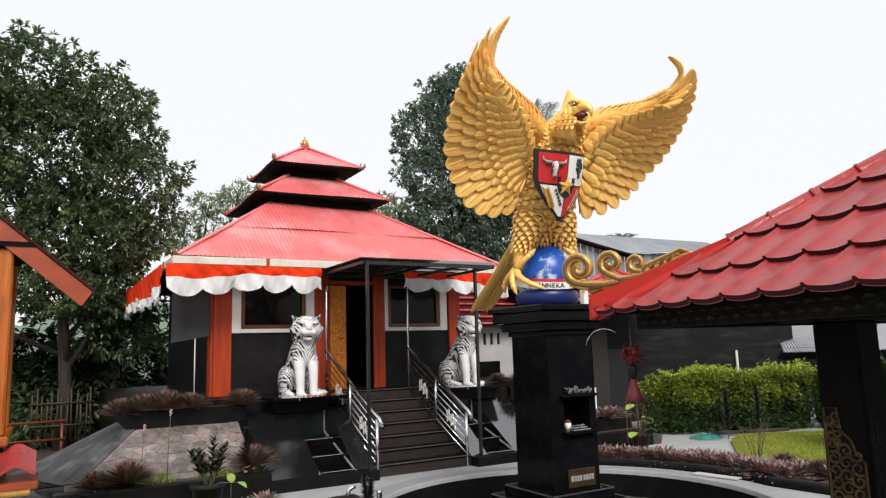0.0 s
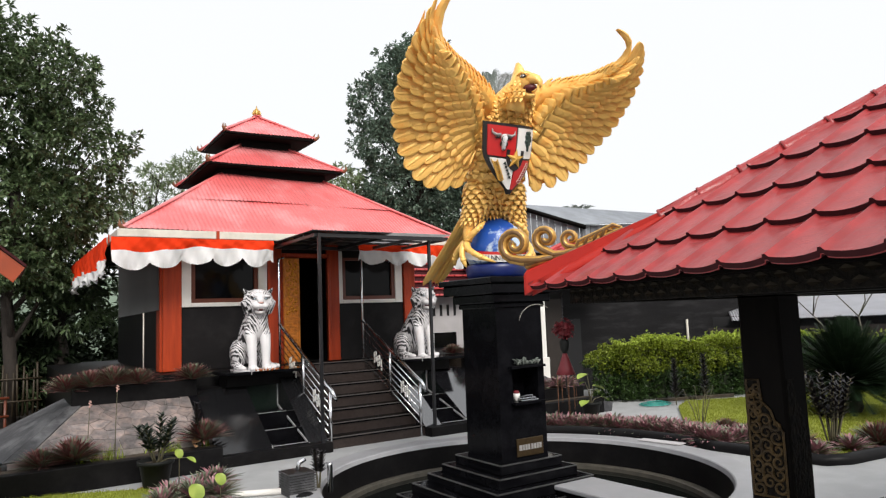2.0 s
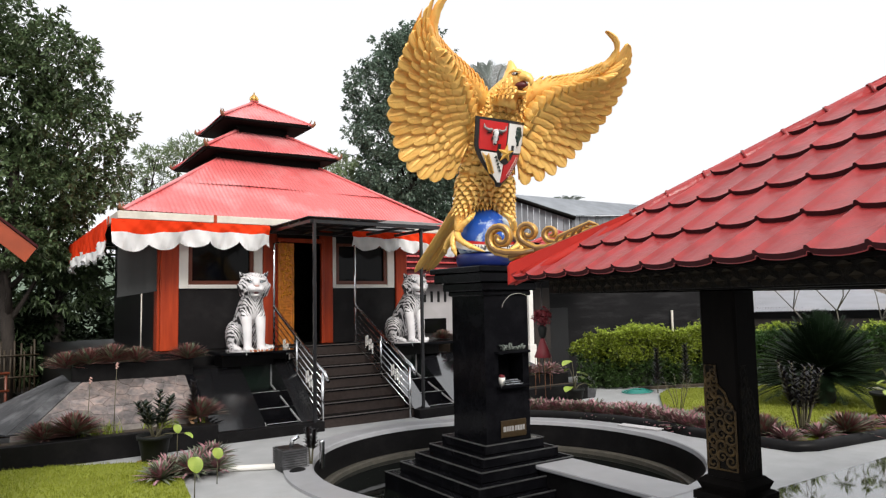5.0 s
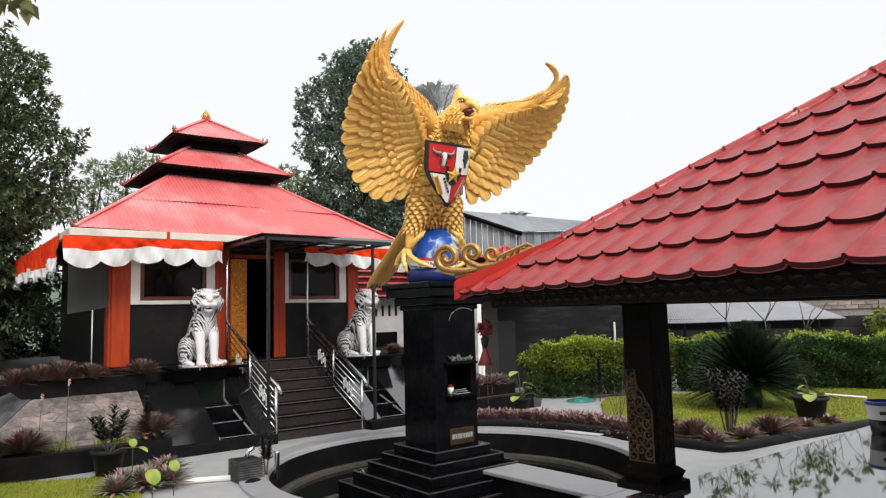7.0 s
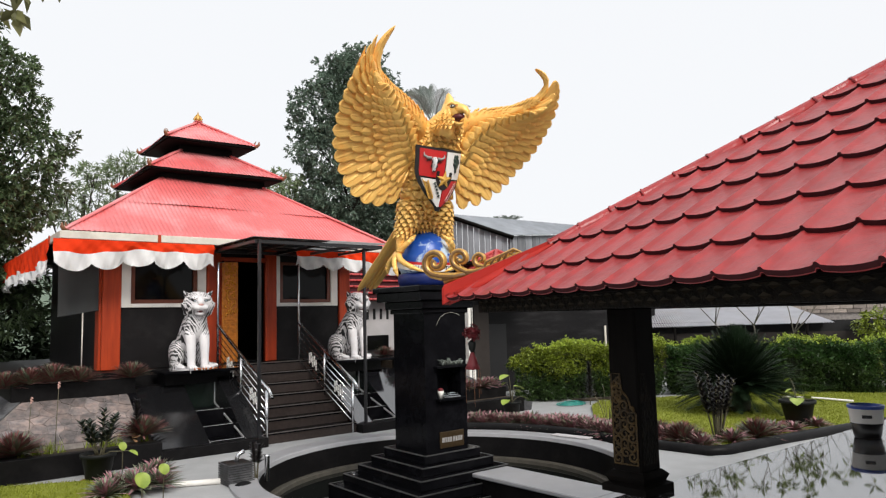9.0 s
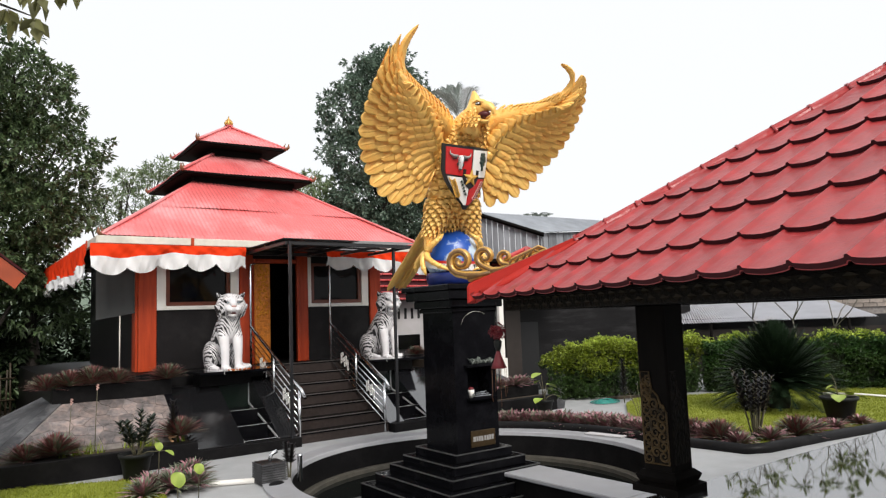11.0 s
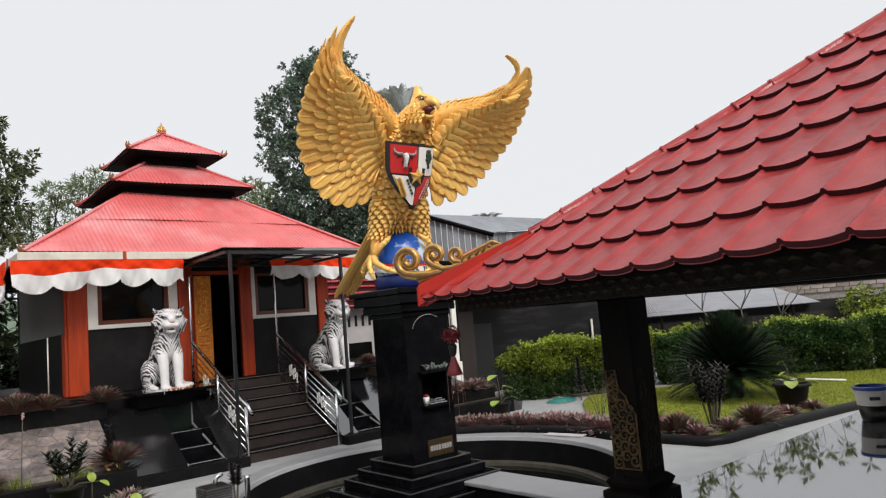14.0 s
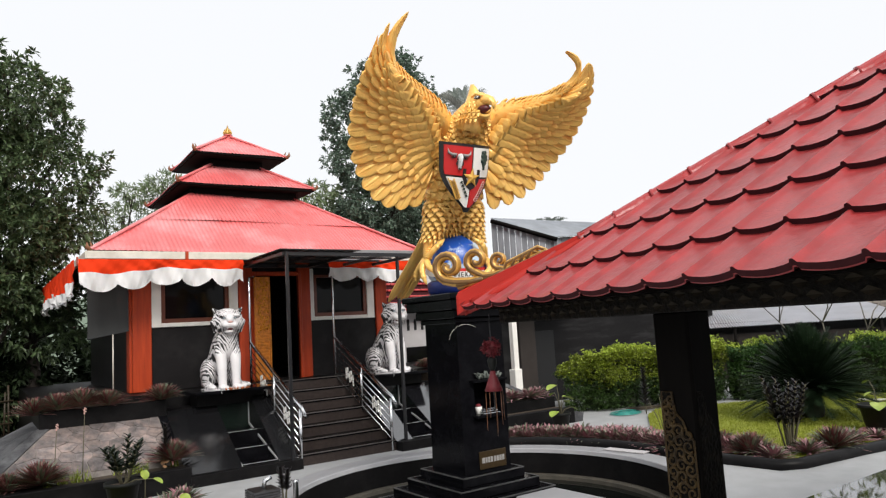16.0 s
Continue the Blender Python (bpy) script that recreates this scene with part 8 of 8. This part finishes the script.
for i in range(4):
    k.tube([((0.36 - 0.05 * i) * math.cos(a * 0.5 + i), (0.26 - 0.05 * i) * math.sin(a * 0.5 + i), 0.012 + 0.012 * i) for a in range(14)], 0.011, 5)
solo("garden_hose", k, M_HOSE, "coiled turquoise garden hose on the path", "hose", at=pose(11.85, 10.1, 0.02))
# wind chime hung from the corner of the gazebo's eaves
hp = thing("wind_chime", 3.05, 3.13, 1.24, "wind chime with dark red ball and red bell under the eaves", "wind chime")
part("cord", Kit().tube([(0, 0, 0.80), (0, 0, 0.30)], 0.003, 5), M_BLACKSTEEL, hp)
p, d = blob_points([(0, 0, 0.62, 0.042, 0.042, 0.042)], 90, 51, 0.8)
v, f = leaf_mass(p, d, 4, 0.016, 0.012, 51, 0)
leaf_object("flower_ball", v, f, M_REDFLOWER, hp, "ball of dark red flowers")
part("ball_core", Kit().ball((0, 0, 0.62), (0.038, 0.038, 0.038), 12, 8), M_REDFLOWER, hp)
part("cap", Kit().lathe([(0.012, 0.575), (0.026, 0.56), (0.020, 0.52), (0.010, 0.50)], 12), M_BLACKPOT, hp, "black turned cap")
part("bell", Kit().lathe([(0.008, 0.51), (0.018, 0.48), (0.036, 0.43), (0.048, 0.40), (0.044, 0.398), (0.0, 0.405)], 16), M_REDFLOWER, hp, "red cone-shaped bell")
for i in range(9):
    a = 2 * math.pi * i / 9
    part("chime_rod", Kit().tube([(0.045 * math.cos(a), 0.045 * math.sin(a), 0.40), (0.047 * math.cos(a), 0.047 * math.sin(a), 0.22 + 0.05 * math.sin(i * 4))], 0.0011, 4), M_BRONZE, hp, "thin hanging rod")
part("hook", Kit().tube([(-0.10 + 0.07 * math.cos(a * 0.3), 0.08 - 0.055 * math.cos(a * 0.3), 0.66 + 0.09 * math.sin(a * 0.3)) for a in range(3, 11)], 0.0009, 5), M_GUTTER, hp, "thin pale curved wire")

# ---- buildings behind ----
M_BROWNGREY = mat("brown_grey_paint", (0.035, 0.029, 0.026), 0.7, var=0.15, scale=3, spec=0.2)
gb = thing("grey_outbuilding", 16.0, 15.3, 0, "dark grey rendered building behind the hedge", "building")
part("wall", Kit().box(-5.0, 3.6, -2.1, -1.9, 0, 3.25), M_GREYWALL, gb, "dark grey rendered wall")
part("wall", Kit().box(-5.0, -4.8, -1.9, 3, 0, 3.25), M_GREYWALL, gb)
part("wall", Kit().box(3.4, 3.6, -1.9, 3, 0, 3.25), M_GREYWALL, gb)
# the doorway's inner shade is drawn as a black panel
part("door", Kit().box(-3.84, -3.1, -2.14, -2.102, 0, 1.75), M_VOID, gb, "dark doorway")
part("corner_pillar", Kit().box(-4.35, -3.85, -2.3, -2.102, 0, 2.25, b=0.01), M_BROWNGREY, gb, "brown-grey corner pillar")
part("downpipe", Kit().tube([(0.9, -2.2, 0), (0.9, -2.2, 1.6)], 0.032, 8), M_GUTTER, gb, "pale downpipe")
part("eaves", Kit().box(-5.2, 3.8, -2.6, 3, 3.25, 3.33), M_DARKWOOD, gb)
ub = thing("plank_loft", 13.6, 15.0, 3.33, "grey weathered board loft with a metal roof", "loft")
vq = [(-1.4, -0.5, 1.45), (-0.1, -1.62, 0.82), (4.6, -0.8, 1.22), (5.1, 0.2, 1.62)]
for q0, q1, n in ((Vector(vq[0]), Vector(vq[1]), 11), (Vector(vq[1]), Vector(vq[2]), 26)):
    d = (q1 - q0) / n
    s_ = Vector((d.y, -d.x, 0)).normalized() * 0.02
    for i in range(n):
        a_, b_ = q0 + d * i + d * 0.02, q0 + d * (i + 0.96)
        o = -s_ * (6 + 0.6 * (i % 2))
        part("board", Kit().add([tuple(v_) for v_ in (Vector((a_.x, a_.y, 0)) + o, Vector((b_.x, b_.y, 0)) + o, b_ + o, a_ + o, Vector((a_.x, a_.y, 0)) + o - s_, Vector((b_.x, b_.y, 0)) + o - s_, b_ + o - s_, a_ + o - s_)],
                                [(0, 1, 2, 3), (7, 6, 5, 4), (0, 4, 5, 1), (3, 2, 6, 7), (0, 3, 7, 4), (1, 5, 6, 2)]), M_GREYBOARD, ub)
rk = Kit()
for i in range(60):
    f0, f1 = i / 60, (i + 1) / 60
    a0, a1 = Vector(vq[1]).lerp(Vector(vq[2]), f0), Vector(vq[1]).lerp(Vector(vq[2]), f1)
    b0, b1 = Vector(vq[0]).lerp(Vector(vq[3]), f0), Vector(vq[0]).lerp(Vector(vq[3]), f1)
    up = Vector((0, 0, 0.03))
    am, bm = a0.lerp(a1, 0.5) + up, b0.lerp(b1, 0.5) + up
    rk.add([tuple(a0), tuple(am), tuple(bm), tuple(b0)], [(0, 1, 2, 3)]).add([tuple(am), tuple(a1), tuple(b1), tuple(bm)], [(0, 1, 2, 3)])
part("roof", rk, M_ZINC, ub, "grey corrugated metal roof")
part("fascia", Kit().tube([Vector(vq[0]) - Vector((0, 0, 0.06)), Vector(vq[1]) - Vector((0, 0, 0.06))], 0.06, 4), M_DARKWOOD, ub)


def tiled_hip(name, x, y, z, h, rise, post, label):
    t = thing(name, x, y, 0, label, "porch")
    n = 7
    for side in range(4):
        turn = pose(0, 0, 0, 0, 0, 90 * side)
        k = Kit()
        for r_ in range(n):
            a, b = h * (1 - r_ / n), h * (1 - (r_ + 1) / n)
            z0, z1 = z + rise * r_ / n, z + rise * (r_ + 1) / n
            m_ = max(2, int(2 * a / 0.22))
            for i in range(m_):
                u0, u1 = -a + 2 * a * i / m_, -a + 2 * a * (i + 1) / m_
                um = (u0 + u1) / 2
                k.add([(u0, -a, z0 + 0.05), (um, -a, z0 + 0.015), (u1, -a, z0 + 0.05), (max(-b, min(b, u1)), -b, z1 + 0.02), (max(-b, min(b, um)), -b, z1), (max(-b, min(b, u0)), -b, z1 + 0.02)], [(0, 1, 4, 5), (1, 2, 3, 4)])
                k.add([(u0, -a, z0 - 0.01), (u1, -a, z0 - 0.01), (u1, -a, z0 + 0.05), (um, -a, z0 + 0.015), (u0, -a, z0 + 0.05)], [(0, 1, 2, 3, 4)])
        part("roof", k, M_TILE_PINK, t, "red tiled roof slope", at=turn)
        part("hip_cap", Kit().tube([(-h, -h, z + 0.05), (0, 0, z + rise + 0.04)], [0.06, 0.05], 6), M_TILE_PINK, t, at=turn)
        if post:
            part("post", Kit().box(-h + 0.22, -h + 0.38, -h + 0.22, -h + 0.38, 0, z, b=0.01), M_WHITE, t, "white post", at=turn)
    part("soffit", Kit().box(-h, h, -h, h, z - 0.06, z - 0.02), M_WHITE, t)
    return t


tiled_hip("porch", 12.1, 12.6, 2.95, 1.0, 0.62, False, "small porch with red tiled hip roof on white posts")
k = Kit().box(-0.10, 0.10, -0.10, 0.10, 0, 0.99, b=0.01).box(-0.065, 0.065, -0.065, 0.065, 0.99, 3.05, b=0.008)
solo("white_column", k, M_WHITE, "white column on a thicker base", "column", at=pose(10.56, 11.93, 0))
nb = thing("annex", 10.6, 16.0, 0, "pale annex with red tiled roof beside the house", "building")
part("wall", Kit().box(-1.3, 1.5, -1.3, -1.15, 0, 2.55), M_PALEWALL, nb, "pale grey rendered wall")
for i in range(4):
    part("vent", Kit().box(-1.05 + 0.2 * i, -0.98 + 0.2 * i, -1.31, -1.302, 1.95, 2.22), M_VOID, nb, "narrow dark vent")
part("window", Kit().box(-1.1, -0.4, -1.32, -1.302, 1.15, 1.55), M_DARKGLASS, nb, "low dark window")
for r_ in range(6):
    k = Kit()
    for i in range(14):
        u = -1.6 + i * 0.24
        k.box(u, u + 0.225, -1.75 + 0.25 * r_, -1.44 + 0.25 * r_, 2.42 + 0.17 * r_, 2.47 + 0.17 * r_, b=0.012)
    part("tile_course", k, M_TILE_PINK, nb, "course of red tiles")
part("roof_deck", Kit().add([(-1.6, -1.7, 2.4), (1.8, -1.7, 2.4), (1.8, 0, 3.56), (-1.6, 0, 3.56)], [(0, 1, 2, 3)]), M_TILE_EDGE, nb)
# long metal roofs and walls beyond the hedge
fb = thing("long_shed", 20.5, 11.0, 0, "long shed with pale corrugated metal roof", "shed")
rk = Kit()
A, B, C, D = Vector((-2.42, 1.5, 1.485)), Vector((0.55, -2.68, 1.54)), Vector((3.6, 0.84, 2.4)), Vector((0.9, 4.13, 2.4))
for i in range(70):
    f0, f1 = i / 70, (i + 1) / 70
    a0, a1, b0, b1 = A.lerp(B, f0), A.lerp(B, f1), D.lerp(C, f0), D.lerp(C, f1)
    up = Vector((0, 0, 0.04))
    am, bm = a0.lerp(a1, 0.5) + up, b0.lerp(b1, 0.5) + up
    rk.add([tuple(a0), tuple(am), tuple(bm), tuple(b0)], [(0, 1, 2, 3)]).add([tuple(am), tuple(a1), tuple(b1), tuple(bm)], [(0, 1, 2, 3)])
part("roof", rk, M_ZINCPALE, fb, "pale corrugated sheet roof")
# black sheet added for the shade below the shed roof
part("wall", Kit().add([(-2.6, 2.6, 0), (2.0, -3.9, 0), (2.0, -3.9, 1.62), (-2.6, 2.6, 1.62)], [(0, 1, 2, 3)]), M_VOID, fb, "black sheet for the deep shade under the roof")
part("parapet", Kit().add([(-2.75, 2.5, 0), (1.85, -4.0, 0), (1.85, -4.0, 1.30), (-2.75, 2.5, 1.30)], [(0, 1, 2, 3)]), M_BROWNGREY, fb, "grey low wall under the roof")
for f in (0.15, 0.5, 0.85):
    q = A.lerp(B, f)
    part("post", Kit().tube([(q.x + 0.1, q.y, 0), (q.x + 0.1, q.y, q.z)], 0.05, 6), M_DARKWOOD, fb)
fw = thing("boundary_wall", 27, 11.0, 0, "weathered brick boundary wall beyond the sheds", "wall", kind="structure", turn=-60)
bm_ = Kit().box(-0.2, 0.2, -0.06, 0.06, 0, 0.13, b=0.008).mesh("brick", M_OLDBRICK)
part("core", Kit().box(-9, 9, -0.05, 0.2, 0, 2.6), M_STONEJOINT, fw)
for j in range(5):
    for i in range(40):
        part("brick", bm_, None, fw, at=pose(-8.4 + 0.42 * i + 0.21 * (j % 2), -0.06, 1.78 + 0.145 * j))
p, d = blob_points([(21.5, 7.45, 1.45, 0.6, 0.5, 0.42), (21.6, 6.8, 1.35, 0.6, 0.5, 0.42), (21.5, 7.2, 0.6, 0.6, 0.6, 0.65)], 420, 61)
v, f = leaf_mass(p, d, 6, 0.13, 0.06, 61)
tagged(leaf_object("bush", v, f, M_HEDGE), "leafy green bush by the boundary wall", "bush")

# ---- small timber shrine close by the path ----
sn = thing("timber_shrine", -0.40, 7.65, -0.03, "varnished orange timber shrine with a tiled roof", "shrine")
part("plinth", Kit().box(-0.75, 0.70, -0.45, 0.55, 0, 1.28, b=0.02), M_GRANITE_MATT, sn, "dark plinth")
for px, py in ((0.60, -0.40), (-0.6, -0.40), (0.60, 0.45), (-0.6, 0.45)):
    part("pillar", Kit().box(px - 0.1, px + 0.1, py - 0.1, py + 0.1, 1.36, 2.85, b=0.015), M_VARNISH, sn, "varnished timber pillar")
    part("pillar_base", Kit().box(px - 0.13, px + 0.13, py - 0.13, py + 0.13, 1.28, 1.36, b=0.015), M_VARNISH, sn)
for sg in (-1, 1):
    part("bargeboard", Kit().add([(sg * 0.0, -0.54, 3.58), (sg * 1.28, -0.54, 2.50), (sg * 1.20, -0.54, 2.38), (sg * 0.0, -0.54, 3.40), (sg * 0.0, -0.50, 3.58), (sg * 1.28, -0.50, 2.50), (sg * 1.20, -0.50, 2.38), (sg * 0.0, -0.50, 3.40)],
                                 [(0, 1, 2, 3), (7, 6, 5, 4), (0, 4, 5, 1), (1, 5, 6, 2), (2, 6, 7, 3)]), M_VARNISH_RED, sn, "red-brown bargeboard")
    part("roof", Kit().add([(0, -0.56, 3.61), (sg * 1.29, -0.56, 2.525), (sg * 1.29, 0.9, 2.525), (0, 0.9, 3.61), (0, -0.56, 3.585), (sg * 1.29, -0.56, 2.50), (sg * 1.29, 0.9, 2.50), (0, 0.9, 3.585)],
                           [(0, 1, 2, 3), (7, 6, 5, 4), (0, 4, 5, 1), (1, 5, 6, 2)]), M_TILE_EDGE, sn, "dark roof slope")
part("beam", Kit().box(-0.75, 0.75, -0.45, -0.35, 2.72, 2.86, b=0.01), M_DARKWOOD, sn)
part("ceiling", Kit().box(-0.9, 0.9, -0.55, 0.7, 2.86, 2.9), M_DARKWOOD, sn)
rows = [[(-0.72 + 0.0275 * i, -0.45 - 0.1 * j, 1.26 - 0.02 * j + 0.034 * math.sin(2 * math.pi * i * 0.0275 / 0.29)) for j in range(6)] for i in range(61)]
k = Kit().loft(rows, closed=False, caps=False).loft([[(x, y, z - 0.022) for x, y, z in r_] for r_ in rows][::-1], closed=False, caps=False)
k.loft([[r_[-1], (r_[-1][0], r_[-1][1], r_[-1][2] - 0.022)] for r_ in rows], closed=False, caps=False)
part("ledge_sheet", k, M_TILE, sn, "red wavy ledge sheet")
part("ledge_rim", Kit().tube([(-0.7, -0.93, 0.985), (0.9, -0.93, 0.985)], 0.022, 8), M_GOLDTRIM, sn, "pale gilt rim")
part("ledge_board", Kit().box(-0.7, 0.95, -0.92, -0.45, 1.0, 1.06, b=0.008), M_VARNISH_RED, sn)
k = Kit().lathe([(0.16, 0.0), (0.26, 0.04), (0.30, 0.10), (0.22, 0.12), (0.16, 0.3)], 16)
part("carved_bowl", k, M_GOLDTRIM, sn, "gilt carved bowl", at=pose(0.6, -0.72, 0.62))
part("bowl_stand", Kit().box(0.35, 0.85, -0.95, -0.5, 0, 0.62, b=0.02), M_GRANITE_MATT, sn)
